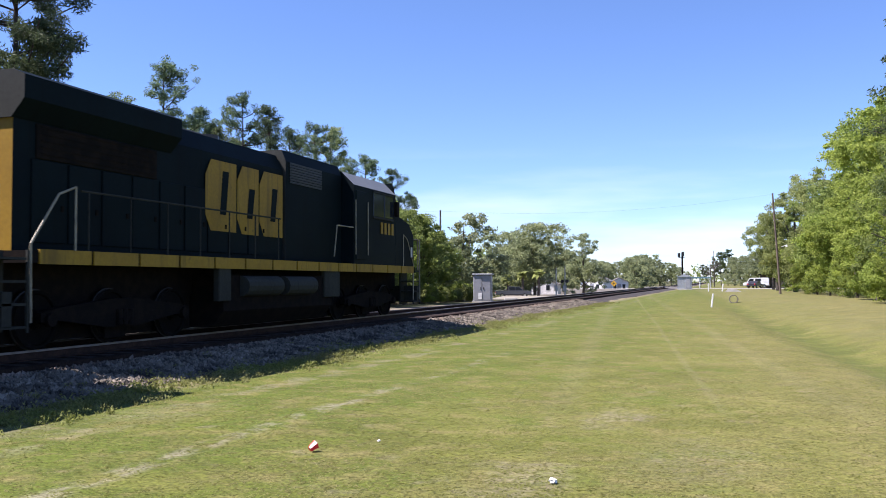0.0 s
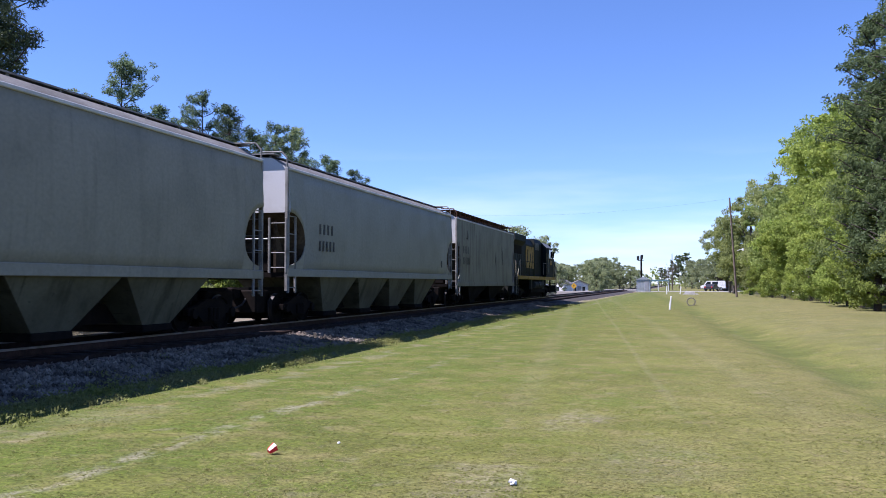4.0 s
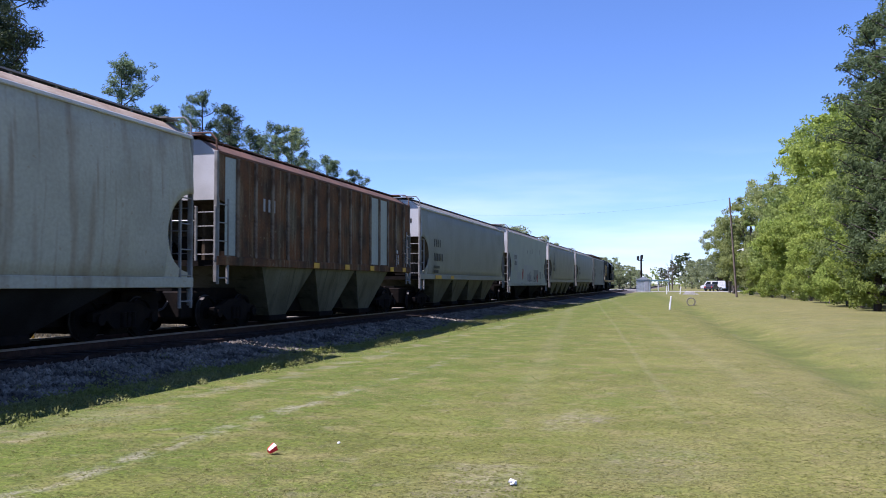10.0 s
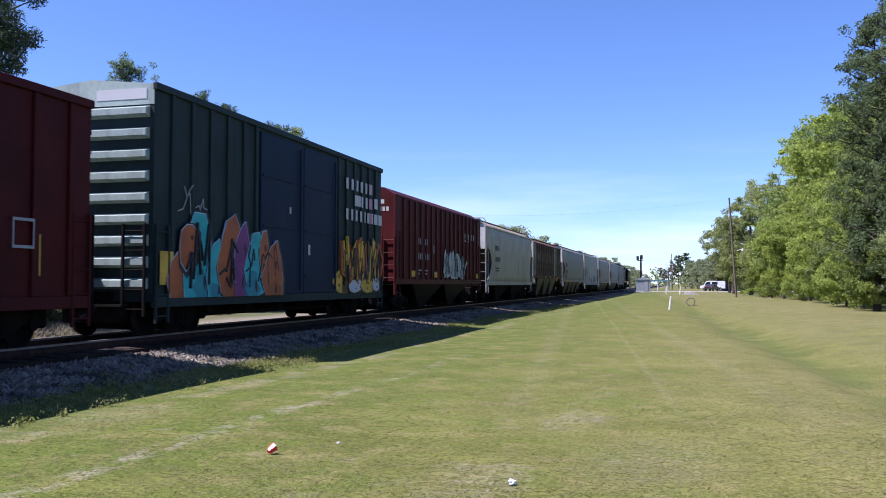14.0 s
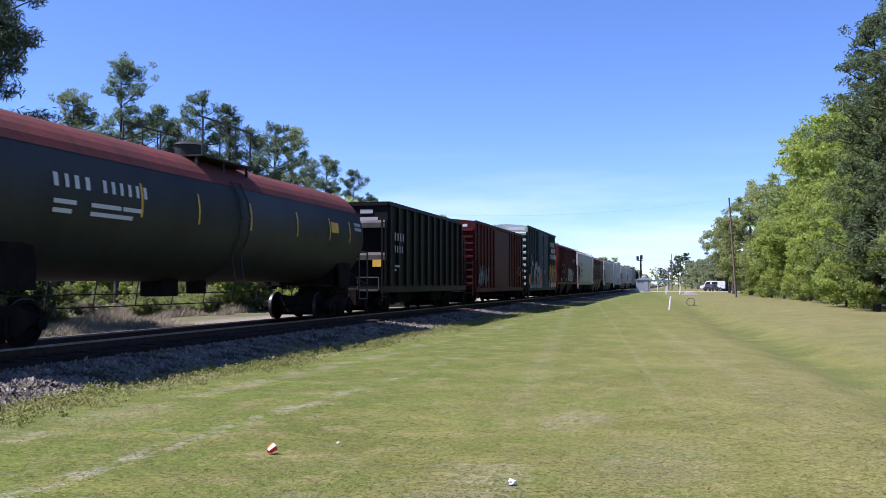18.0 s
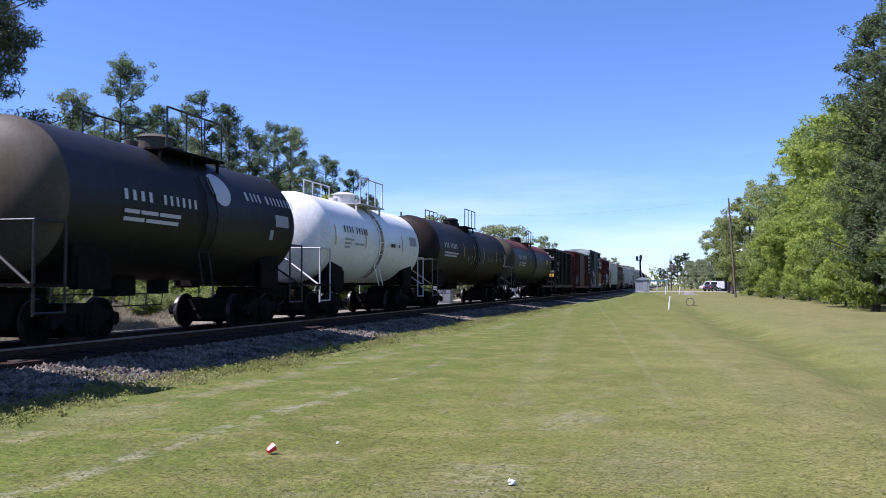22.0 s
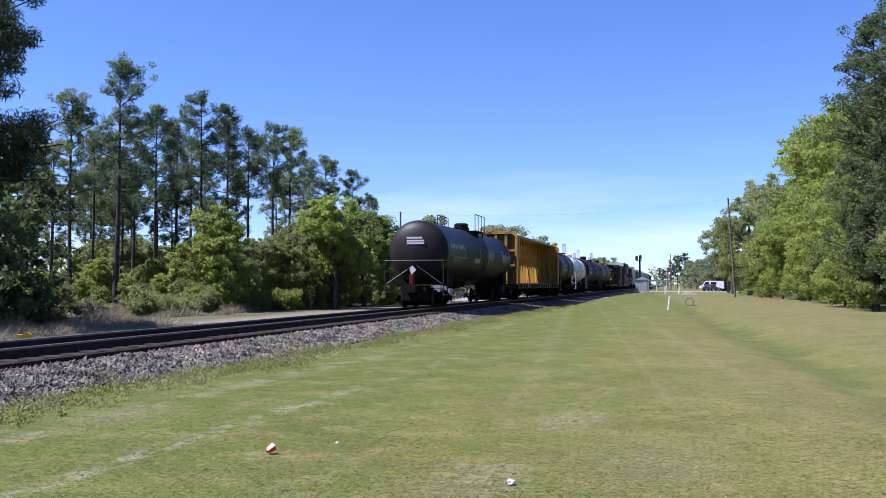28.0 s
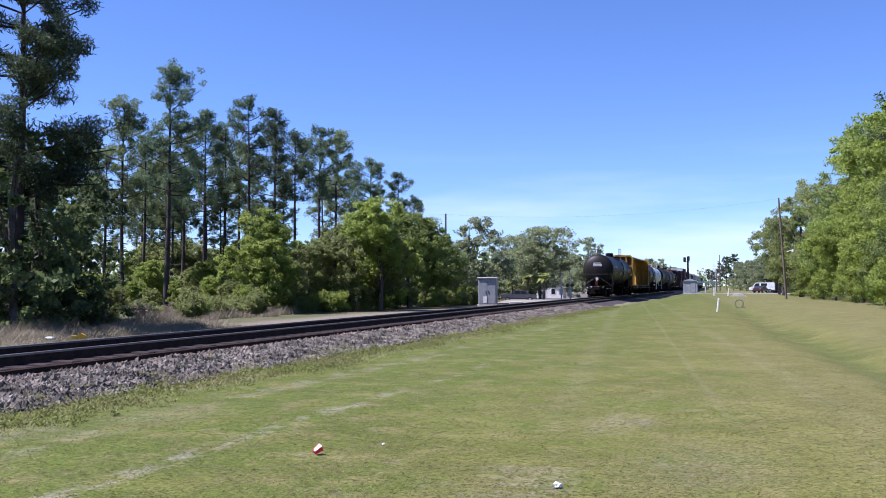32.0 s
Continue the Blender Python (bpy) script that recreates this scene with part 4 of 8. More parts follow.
def blob(car, x, cy, cz, ry, rz, mat, seed, out, rough=0.3, n=14):
    rs = np.random.RandomState(seed)
    pts = []
    for k in range(n):
        a = k * math.tau / n
        q = 1 + rs.uniform(-rough, rough)
        pts.append((cy + ry * q * math.cos(a), max(0.82, cz + rz * q * math.sin(a))))
    return panel("paint_patch", car, x, pts, mat, out=out)


def strokes(car, x, y0, y1, z0, z1, mat, seed, count, width=0.05, out=0.006):
    """Sprayed scrawl: bent strips that are no letters."""
    rs = np.random.RandomState(seed)
    bm = bmesh.new()
    for k in range(count):
        y = y0 + (y1 - y0) * (k + rs.uniform(0, 0.7)) / count
        p = [(y, z0 + (z1 - z0) * rs.uniform(0, 0.3))]
        for q in range(3):
            p.append((p[-1][0] + rs.uniform(-0.5, 0.8) * (y1 - y0) / count, z0 + (z1 - z0) * rs.uniform(0, 1)))
        for (a, b), (c, d) in zip(p, p[1:]):
            ln = math.hypot(c - a, d - b) or 1
            u, w = -(d - b) / ln * width / 2, (c - a) / ln * width / 2
            extrude_yz(bm, [(a + u, b + w), (a - u, b - w), (c - u, d - w), (c + u, d + w)], min(x, x + out), max(x, x + out))
    return tagged(part("scrawl", bm, mat, car, "sprayed scrawl"), kind="stuff")


def paint(name, colour, other=None, streak=(0.1, 0.055, 0.03), amount=0.35, rough=0.55, scale=0.8, gloss=None):
    colour, other, streak = ((c[0], c[1], c[2] * 0.86) if c else c for c in (colour, other, streak))
    return material(name, colour, other, scale=scale, rough=rough, grain=0.1, grain_scale=14, low=0.42, high=0.7, streak=streak, streak_amount=amount, spec=gloss or (0.25 if max(colour) > 0.15 else 0.1))


def hopper(name, off, half, label, side, end, eave=4.3, sill=1.1, belly=1.56, bays=3, ribs=0, bay_mat=None, roof=None, sill_mat=None, deep=0.22, cut=1.0, trough=True, grate=None, rib_mat=None, walks=True, high_walk=False, post_mat=None, rail_mat=None):
    """A covered hopper: a lofted body cut away below at both ends, bays below, roof walks, ladders and end platforms."""
    car = vehicle(name, off, label, "hopper car")
    bm = bmesh.new()
    cut_top, cut_mid = 3.1, 2.2
    ds = [0.0, 0.01] + [cut * math.sin(math.pi / 2 * k / 9) for k in range(1, 10)] + [cut + 0.002, cut + 1.5] if cut else [0.0, 0.01, 1.5]
    ys = [-half + 0.12 + d for d in ds]
    ys = ys + [-y for y in ys[::-1]]

    def bow(z):
        """How far the side stands out at a height."""
        g = max(0.0, (z - sill) / (eave - sill))
        return 1.47 + (belly - 1.47) * math.sin(min(1, g * 1.05) * math.pi) ** 0.7 if belly > 1.5 else 1.5

    def arc(d):
        return math.sqrt(max(0.0, 1 - (d / cut) ** 2))
    rings = []
    for y in ys:
        d = half - 0.12 - abs(y)
        zb = cut_mid + (cut_top - cut_mid) * arc(d) if cut and d < cut + 0.001 else sill
        prof = []
        for k in range(9):
            z = zb + (eave - zb) * k / 8
            prof.append((bow(z), z))
        prof += [(1.4, eave + 0.06), (1.0, eave + 0.33), (0.0, eave + 0.4)]
        full = prof + [(-x, z) for x, z in prof[-2::-1]]
        rings.append([bm.verts.new((x, y, z)) for x, z in full])
    k = len(rings[0])
    for a, b in zip(rings, rings[1:]):
        for i in range(k):
            f = bm.faces.new((a[i], a[(i + 1) % k], b[(i + 1) % k], b[i]))
            f.material_index = 2 if 8 <= i <= 13 else 3 if i == k - 1 else 0
            f.smooth = belly > 1.5 and i not in (8, 13)
    for r, o in ((rings[0], -1), (rings[-1], 1)):
        f = bm.faces.new(r if o < 0 else r[::-1])
        f.material_index = 1
    bmesh.ops.recalc_face_normals(bm, faces=bm.faces)
    part("body", bm, [side, end, roof or side, P["slope_brown"]], car)
    # side sheets under the rounded cut at each corner
    for s in (-1, 1) if cut else ():
        for q in (1, -1):
            bm = bmesh.new()
            cols = []
            for k in range(8):
                d = cut * (0.12 + 0.88 * math.sin(math.pi / 2 * k / 7))
                zt = cut_mid - (cut_mid - sill - 0.22) * arc(d)
                row = []
                for o in (0.0, -0.03):
                    row += [bm.verts.new((q * (bow(z) + o), s * (half - 0.12 - d), z)) for z in (sill, (sill + zt) / 2, zt)]
                cols.append(row)
            for a, b in zip(cols, cols[1:]):
                for i, j in ((0, 1), (1, 2), (2, 5), (5, 4), (4, 3), (3, 0)):
                    bm.faces.new((a[i], a[j], b[j], b[i]))
            bmesh.ops.recalc_face_normals(bm, faces=bm.faces)
            part("corner_sheet", bm, side, car)
    # eave rail, side sill, end frames
    bm = bmesh.new()
    for s in (1, -1):
        rbox(bm, s * 1.47 - 0.05, s * 1.47 + 0.05, -half + 0.1, half - 0.1, eave - 0.02, eave + 0.06, 0.015)
        part("top_rail", bm, rail_mat or end, car)
        bm = bmesh.new()
        rbox(bm, s * 1.49 - 0.045, s * 1.49 + 0.045, -half + 0.05, half - 0.05, sill - 0.1, sill + 0.12, 0.012)
        part("side_sill", bm, sill_mat or side, car)
        bm = bmesh.new()
    bm = bmesh.new()
    box(bm, -0.36, 0.36, -half, half, 0.62, 1.02)
    box(bm, -0.5, 0.5, -half + 2.9, half - 2.9, 0.3, 0.7)
    for s in (-1, 1):
        y = s * (half - 0.25)
        box(bm, -1.5, 1.5, y - 0.14, y + 0.14, sill - 0.12, sill + 0.02)
        box(bm, -0.9, 0.9, s * (half - 1.3) - 0.4, s * (half - 1.3) + 0.4, sill - 0.02, sill + 0.35)
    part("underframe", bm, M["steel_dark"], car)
    # slope sheets at the ends
    for s in (-1, 1):
        bm = bmesh.new()
        if cut:
            extrude_yz(bm, [(s * (half - 0.3), cut_top), (s * (half - 0.3), cut_top + 0.1), (s * (half - 2.5), sill + 0.05), (s * (half - 2.6), sill - 0.05)], -1.4, 1.4)
            bmesh.ops.recalc_face_normals(bm, faces=bm.faces)
            part("slope_sheet", bm, P["slope_brown"], car, "dusty brown slope sheet")
            for x in (-0.95, 0.95):
                bm = extrude_yz(bmesh.new(), [(s * (half - 0.4), sill), (s * (half - 0.5), sill), (s * (half - 1.1), sill), (s * (half - 0.5), 2.7), (s * (half - 0.4), 2.9)], x - 0.04, x + 0.04)
                bmesh.ops.recalc_face_normals(bm, faces=bm.faces)
                part("end_gusset", bm, P["slope_brown"], car)
            bm = bmesh.new()
            tube(bm, (-0.75, s * (half - 0.7), sill + 0.3), (-0.05, s * (half - 0.7), sill + 0.3), 0.19, 12)
            part("brake_cylinder", bm, M["steel_dark"], car)
            part("valve_box", rbox(bmesh.new(), 0.25, 0.7, s * (half - 0.7) - 0.2, s * (half - 0.7) + 0.2, sill + 0.05, sill + 0.6), M["steel_dark"], car)
        else:
            bm.free()
        for x in (-1.46, 1.46):
            bm = bmesh.new()
            rbox(bm, x - 0.045, x + 0.045, s * (half - 0.09) - 0.045, s * (half - 0.09) + 0.045, sill - 0.5, eave + 0.05, 0.01)
            part("corner_post", bm, post_mat or P["post_grey"], car)
        ladder(car, 1.5, s * (half - 0.1) if s > 0 else -half + 0.1, sill - 0.55, 3.15, -0.46 * s, post_mat or P["post_grey"], "y", 5, inner=True)
        ladder(car, 0.95, s * (half - 0.06), sill, 2.95, 0.5, post_mat or P["post_grey"], "x", 4)
        bm = bmesh.new()
        pipe(bm, [(-1.4, s * (half - 0.05), sill + 0.95), (0.9, s * (half - 0.05), sill + 0.95)], 0.018)
        pipe(bm, [(-0.5, s * (half - 0.05), sill), (-0.5, s * (half - 0.05), sill + 0.95)], 0.018)
        part("hand_rail", bm, end, car)
    # outlet bays
    span = (2 * half - 5.0) / bays
    for b in range(bays):
        c = -half + 2.5 + span * (b + 0.5)
        bm = bmesh.new()
        top = [(-1.42, c - span / 2 + 0.03), (1.42, c - span / 2 + 0.03), (1.42, c + span / 2 - 0.03), (-1.42, c + span / 2 - 0.03)]
        low = [(-1.05, c - 0.5), (1.05, c - 0.5), (1.05, c + 0.5), (-1.05, c + 0.5)]
        v0 = [bm.verts.new((x, y, sill - 0.05)) for x, y in top]
        v1 = [bm.verts.new((x, y, deep)) for x, y in low]
        for i in range(4):
            bm.faces.new((v0[i], v0[(i + 1) % 4], v1[(i + 1) % 4], v1[i]))
        bm.faces.new(v1)
        bm.faces.new(v0[::-1])
        bmesh.ops.recalc_face_normals(bm, faces=bm.faces)
        # Without bay_mat the bay takes the colour with underside shade painted in.
        bay = part("outlet_bay", bm, bay_mat or M["bay_grime_shade"], car, "sloped hopper outlet bay below the body")
        bm = bmesh.new()
        rbox(bm, -1.1, 1.1, c - 0.55, c + 0.55, deep - 0.14, deep + 0.02)
        part("outlet_gate", bm, M["steel_dark"], bay)
    if ribs:
        bm = bmesh.new()
        rbox(bm, 0, 0.07, -0.06, 0.06, sill + 0.1, eave - 0.02, 0.012)
        me = mesh_only("rib", bm, [rib_mat or side])
        for k in range(ribs):
            y = -half + 1.0 + (2 * half - 2.0) * k / (ribs - 1)
            for s in (1, -1):
                shared("rib", me, car, pose(1.49, y, 0) if s > 0 else pose(-1.49, y, 0, 0, 0, 180))
    # roof walks and hatch
    if trough:
        bm = bmesh.new()
        rbox(bm, -0.32, 0.32, -half + 0.9, half - 0.9, eave + 0.34, eave + 0.5, 0.05)
        part("trough_hatch", bm, roof or side, car, "long hatch cover along the roof")
    grate = grate or M["walk"]
    wx, wz = (1.05, 0.4) if high_walk else (0.6, 0.415)
    for s in (1, -1) if walks else ():
        bm = bmesh.new()
        box(bm, s * wx - 0.3, s * wx + 0.3, -half + 0.05, half - 0.05, eave + wz, eave + wz + 0.035)
        walkway = part("roof_walk", bm, grate, car)
        bm = bmesh.new()
        box(bm, -0.02, 0.02, -0.03, 0.03, eave + (0.05 if high_walk else 0.3), eave + wz + 0.01)
        bracket = mesh_only("walk_bracket", bm, [grate])
        for k in range(14):
            shared("walk_bracket", bracket, walkway, pose(s * (wx + 0.25), -half + 0.3 + (2 * half - 0.6) * k / 13, 0))
    for s in (-1, 1) if walks else ():
        bm = bmesh.new()
        box(bm, -1.1, 1.1, s * (half - 0.25) - 0.25, s * (half - 0.25) + 0.25, eave + wz, eave + wz + 0.035)
        pipe(bm, [(1.46, s * (half - 0.09), eave), (1.46, s * (half - 0.09), eave + 0.3), (1.3, s * (half - 0.09), eave + 0.48), (0.7, s * (half - 0.09), eave + 0.5)], 0.022)
        part("end_walk", bm, grate, car)
    running_gear(car, half)
    return car


def tank(name, off, half, label, shell, head, r=1.45, cz=2.75, rail_mat=None, dome_y=0.0, far_rail=True, bands=(), band_mat=None, cap=None, plat=1.06):
    """A tank car: a lathed barrel with dished heads, end platforms, a dome with railings, ladders and grab rails."""
    car = vehicle(name, off, label, "tank car")
    seam = half - 0.55
    prof = []
    for k in range(7):
        a = math.pi / 2 * k / 6
        prof.append((-seam - 0.62 * math.cos(a), max(0.02, r * math.sin(a))))
    prof += [(-seam + 0.03, r + 0.012), (-seam + 0.06, r)]
    prof += [(-seam / 2, r), (-0.06, r), (0.0, r + 0.012), (0.06, r), (seam / 2, r)]
    prof += [(-y, q) for y, q in prof[8::-1]]
    mi = [1] * 7 + [0] * (len(prof) - 15) + [1] * 7
    bm = bmesh.new()
    lathe_y(bm, prof, cz, 40, m=mi)
    bmesh.ops.recalc_face_normals(bm, faces=bm.faces)
    part("barrel", bm, [shell, head], car)
    rail_mat = rail_mat or M["black"]
    # end platforms
    for s in (-1, 1):
        bm = bmesh.new()
        y0, y1 = sorted((s * (half - 0.55), s * (half + 0.25)))
        box(bm, -1.45, 1.45, y0, y1, plat, plat + 0.06)
        box(bm, -0.35, 0.35, y0 - 0.9, y1 + 0.9, 0.72, 1.04)
        for x in (-1.2, 1.2):
            box(bm, x - 0.1, x + 0.1, s * (half - 1.6) - 0.5, s * (half - 1.6) + 0.5, plat - 0.05, cz - r * 0.72)
        part("end_platform", bm, M["steel_dark"], car)
        bm = bmesh.new()
        e = s * (half + 0.2)
        f = s * (half - 0.6)
        for x in (1.42, -1.42):
            b2 = bmesh.new()
            pipe(b2, [(x, f, plat), (x, f, plat + 1.15), (x, e, plat + 1.15), (x, e, plat - 0.5)], 0.026)
            pipe(b2, [(x, f, plat - 0.45), (x, e, plat - 0.45)], 0.022)
            pipe(b2, [(x, f, plat - 0.45), (x, f, plat)], 0.022)
            part("platform_rail", b2, rail_mat, car, "bent pipe hand rail at the platform")
        pipe(bm, [(-1.42, e, plat + 1.15), (1.42, e, plat + 1.15)], 0.02)
        pipe(bm, [(0.1, s * (half + 0.04), plat + 0.9), (1.35, e, plat + 0.05)], 0.03)
        pipe(bm, [(-0.1, s * (half + 0.04), plat + 0.9), (-1.35, e, plat + 0.05)], 0.03)
        part("end_rail", bm, rail_mat, car, "bent pipe rail across the platform end")
        bm = bmesh.new()
        extrude_yz(bm, [(s * (half - 2.1), plat), (s * (half - 1.0), plat), (s * (half - 1.0), cz - 0.75), (s * (half - 2.1), cz - 0.95)], -1.25, 1.25)
        bmesh.ops.recalc_face_normals(bm, faces=bm.faces)
        part("saddle", bm, M["steel_dark"], car)
    # dome, hatch, top platform and railing
    top = cz + r
    bm = bmesh.new()
    tube(bm, (0, dome_y, top - 0.12), (0, dome_y, top + 0.34), 0.4, 20)
    tube(bm, (0, dome_y, top + 0.34), (0, dome_y, top + 0.42), 0.44, 20, 0.3)
    tube(bm, (0.1, dome_y + 0.75, top - 0.1), (0.1, dome_y + 0.75, top + 0.2), 0.2, 12)
    tube(bm, (-0.1, dome_y - 0.8, top - 0.1), (-0.1, dome_y - 0.8, top + 0.16), 0.16, 12)
    part("dome", bm, cap or head, car, "round valve dome on top")
    for s in (1, -1):
        bm = bmesh.new()
        box(bm, s * 0.85 - 0.28, s * 0.85 + 0.28, dome_y - 1.3, dome_y + 1.3, top - 0.12, top - 0.08)
        for y in (-1.25, 0, 1.25):
            box(bm, s * 0.95 - 0.03, s * 0.95 + 0.03, dome_y + y - 0.03, dome_y + y + 0.03, top - 0.5, top - 0.1)
        walkway = part("top_platform", bm, cap or M["steel_dark"], car)
        bm = bmesh.new()
        x = s * 1.08
        pipe(bm, [(x, dome_y - 1.2, top - 0.1), (x, dome_y - 1.2, top + 0.82), (x, dome_y + 1.2, top + 0.82), (x, dome_y + 1.2, top - 0.1)], 0.024)
        for y in (-0.4, 0.4):
            pipe(bm, [(x, dome_y + y, top - 0.1), (x, dome_y + y, top + 0.82)], 0.02)
        part("railing", bm, rail_mat, walkway)
        bm = bmesh.new()
        pts = []
        for k in range(7):
            pts.append((s * (r + 0.06) * math.cos(math.radians(35 - 17 * k)), 0, cz + (r + 0.06) * math.sin(math.radians(35 - 17 * k))))
        lad = None
        for y in (dome_y - 0.22, dome_y + 0.22):
            bm = bmesh.new()
            limb_mesh(bm, [Vector((p[0], y, p[2])) for p in pts[:5]] + [Vector((s * 1.45, y, plat))], [0.02] * 6, 6)
            lad = part("stile", bm, shell, lad) if lad else part("side_ladder", bm, shell, car)
        lad = lad.parent
        bm = bmesh.new()
        tube(bm, (0, -0.22, 0), (0, 0.22, 0), 0.014, 6)
        rung = mesh_only("rung", bm, [shell])
        for p in pts[:5]:
            shared("rung", rung, lad, pose(p[0], dome_y, p[2]))
    # low running rail along both sides
    for s in (1, -1) if far_rail else ():
        bm = bmesh.new()
        x = s * 1.5
        for z in (plat - 0.5, plat - 0.2):
            pipe(bm, [(x, -half + 2.4, z), (x, half - 2.4, z)], 0.018)
        for k in range(9):
            y = -half + 2.4 + (2 * half - 4.8) * k / 8
            pipe(bm, [(x, y, plat - 0.5), (x * 0.9, y, cz - r * 0.78)], 0.018)
        if s < 0:
            part("grab_rail", bm, rail_mat, car)
        else:
            bm.free()
    bm = bmesh.new()
    tube(bm, (0, 0.4, cz - r - 0.3), (0, 0.4, cz - r + 0.1), 0.25, 12)
    part("bottom_outlet", bm, M["steel_dark"], car)
    part("valve_box", rbox(bmesh.new(), -0.3, 0.3, -1.6, -0.9, cz - r - 0.35, cz - r + 0.05), M["steel_dark"], car)
    for y in bands:
        bm = bmesh.new()
        for k in range(8):
            a0, a1 = math.radians(16 - 3.2 * k), math.radians(16 - 3.2 * (k + 1))
            q = r + 0.012
            v = [bm.verts.new((q * math.cos(a), y + d, cz + q * math.sin(a))) for a, d in ((a0, -0.035), (a0, 0.035), (a1, 0.035), (a1, -0.035))]
            bm.faces.new(v)
        bmesh.ops.remove_doubles(bm, verts=bm.verts, dist=0.001)
        part("reflective_strip", bm, band_mat or M["yellow"], car, "yellow reflective strip")
    running_gear(car, half + 0.2)
    return car


def tank_patch(car, r, cz, y0, y1, a0, a1, mat, name="marking", out=0.012, n=6):
    """A patch of paint that follows the barrel between two angles over the horizontal."""
    bm = bmesh.new()
    q = r + out
    ring = [[bm.verts.new((q * math.cos(math.radians(a0 + (a1 - a0) * k / n)), y, cz + q * math.sin(math.radians(a0 + (a1 - a0) * k / n)))) for k in range(n + 1)] for y in (y0, y1)]
    for k in range(n):
        bm.faces.new((ring[0][k], ring[1][k], ring[1][k + 1], ring[0][k + 1]))
    return part(name, bm, mat, car)


def tank_bars(car, r, cz, y, a, rows, mat):
    for da, h, *ws in rows:
        p = y
        for w in ws:
            if w > 0:
                tank_patch(car, r, cz, p, p + (w if w > 0.42 else w * 0.5), a + da, a + da + h, mat, n=2)
            p += abs(w) + 0.06


def tank_scrawl(car, r, cz, y0, y1, a0, a1, mat, seed, count, width=0.04):
    rs = np.random.RandomState(seed)
    bm = bmesh.new()
    q = r + 0.014
    for k in range(count):
        p = [(y0 + (y1 - y0) * (k + rs.uniform(0, 0.6)) / count, rs.uniform(a0, a1))]
        for i in range(4):
            p.append((p[-1][0] + rs.uniform(-0.4, 0.7) * (y1 - y0) / count, rs.uniform(a0, a1)))
        for (a, b), (c, d) in zip(p, p[1:]):
            n = max(1, int(abs(d - b) / 5))
            for j in range(n):
                u0, u1 = j / n, (j + 1) / n
                pts = []
                for u, w in ((u0, -1), (u0, 1), (u1, 1), (u1, -1)):
                    yy, aa = a + (c - a) * u, math.radians(b + (d - b) * u)
                    pts.append(bm.verts.new((q * math.cos(aa), yy + w * width / 2, q * math.sin(aa) + cz + w * width / 4)))
                bm.faces.new(pts)
    return tagged(part("scrawl", bm, mat, car, "sprayed pale scrawl"), kind="stuff")


P = {}
P["slope_brown"] = material("dusty_brown_steel", (0.075, 0.056, 0.036), (0.03, 0.023, 0.017), 1.6, 0.95, 0, 0.25, 16, spec=0.08)
P["rail_cream"] = material("worn_cream_rail_paint", (0.3, 0.27, 0.19), (0.18, 0.16, 0.11), 3, 0.6, 0, 0.12)
P["roof_grey"] = material("dusty_grey_roof", (0.13, 0.128, 0.118), (0.085, 0.082, 0.074), 1.4, 0.85, 0, 0.25, 20)
P["roof_tan"] = material("rust_stained_roof", (0.26, 0.215, 0.16), (0.17, 0.12, 0.08), 1.2, 0.85, 0, 0.25, 20)
P["post_grey"] = material("worn_grey_post_paint", (0.24, 0.235, 0.215), (0.14, 0.13, 0.11), 2.2, 0.65, 0, 0.15)
P["rust_roof"] = material("rusted_roof", (0.135, 0.066, 0.04), (0.08, 0.045, 0.03), 1.5, 0.85, 0, 0.25, 20)
P["grey_a"] = paint("dull_grey_paint", (0.175, 0.178, 0.163), (0.125, 0.124, 0.112), (0.05, 0.034, 0.02), 0.85)
P["grey_b"] = paint("smooth_grey_paint", (0.24, 0.243, 0.237), (0.204, 0.207, 0.201), (0.12, 0.11, 0.095), 0.16)
P["beige"] = paint("beige_grey_paint", (0.252, 0.24, 0.216), (0.21, 0.201, 0.18), (0.084, 0.072, 0.06), 0.22)
P["pale_blue"] = paint("pale_blue_grey_paint", (0.338, 0.367, 0.382), (0.295, 0.324, 0.338), (0.187, 0.194, 0.194), 0.15)
P["cream"] = paint("chalky_white_paint", (0.396, 0.382, 0.338), (0.331, 0.317, 0.274), (0.17, 0.1, 0.05), 0.55)
P["bay_olive"] = paint("dusty_olive_bay_paint", (0.12, 0.115, 0.09), (0.07, 0.066, 0.05), (0.03, 0.027, 0.02), 0.7)
P["rib_pale"] = material("flaking_rib_paint", (0.17, 0.135, 0.095), (0.07, 0.036, 0.02), 2.2, 0.85, 0, 0.2, 18)
P["rust"] = material("rusted_paint", (0.125, 0.05, 0.015), (0.04, 0.022, 0.01), 1.3, 0.85, 0, 0.25, 18, 0, 0.35, 0.65, streak=(0.2, 0.165, 0.095), streak_amount=0.6, streak_scale=(1.0, 1.1, 0.2))
P["end_white"] = material("pale_end_paint", (0.528, 0.528, 0.512), (0.416, 0.408, 0.384), 1.2, 0.6, 0, 0.1)
P["end_rust"] = material("brown_end_paint", (0.3, 0.25, 0.2), (0.16, 0.1, 0.07), 1.2, 0.8, 0, 0.2)
P["oxide"] = paint("oxide_red_paint", (0.078, 0.0125, 0.0145), (0.056, 0.0105, 0.012), (0.026, 0.008, 0.0075), 0.5)
P["oxide_top"] = paint("faded_red_top_coat", (0.13, 0.038, 0.034), (0.095, 0.034, 0.032), (0.05, 0.034, 0.03), 0.6, 0.7)
P["oxide_b"] = paint("dull_red_paint", (0.068, 0.009, 0.0095), (0.045, 0.007, 0.0075), (0.03, 0.008, 0.007), 0.5)
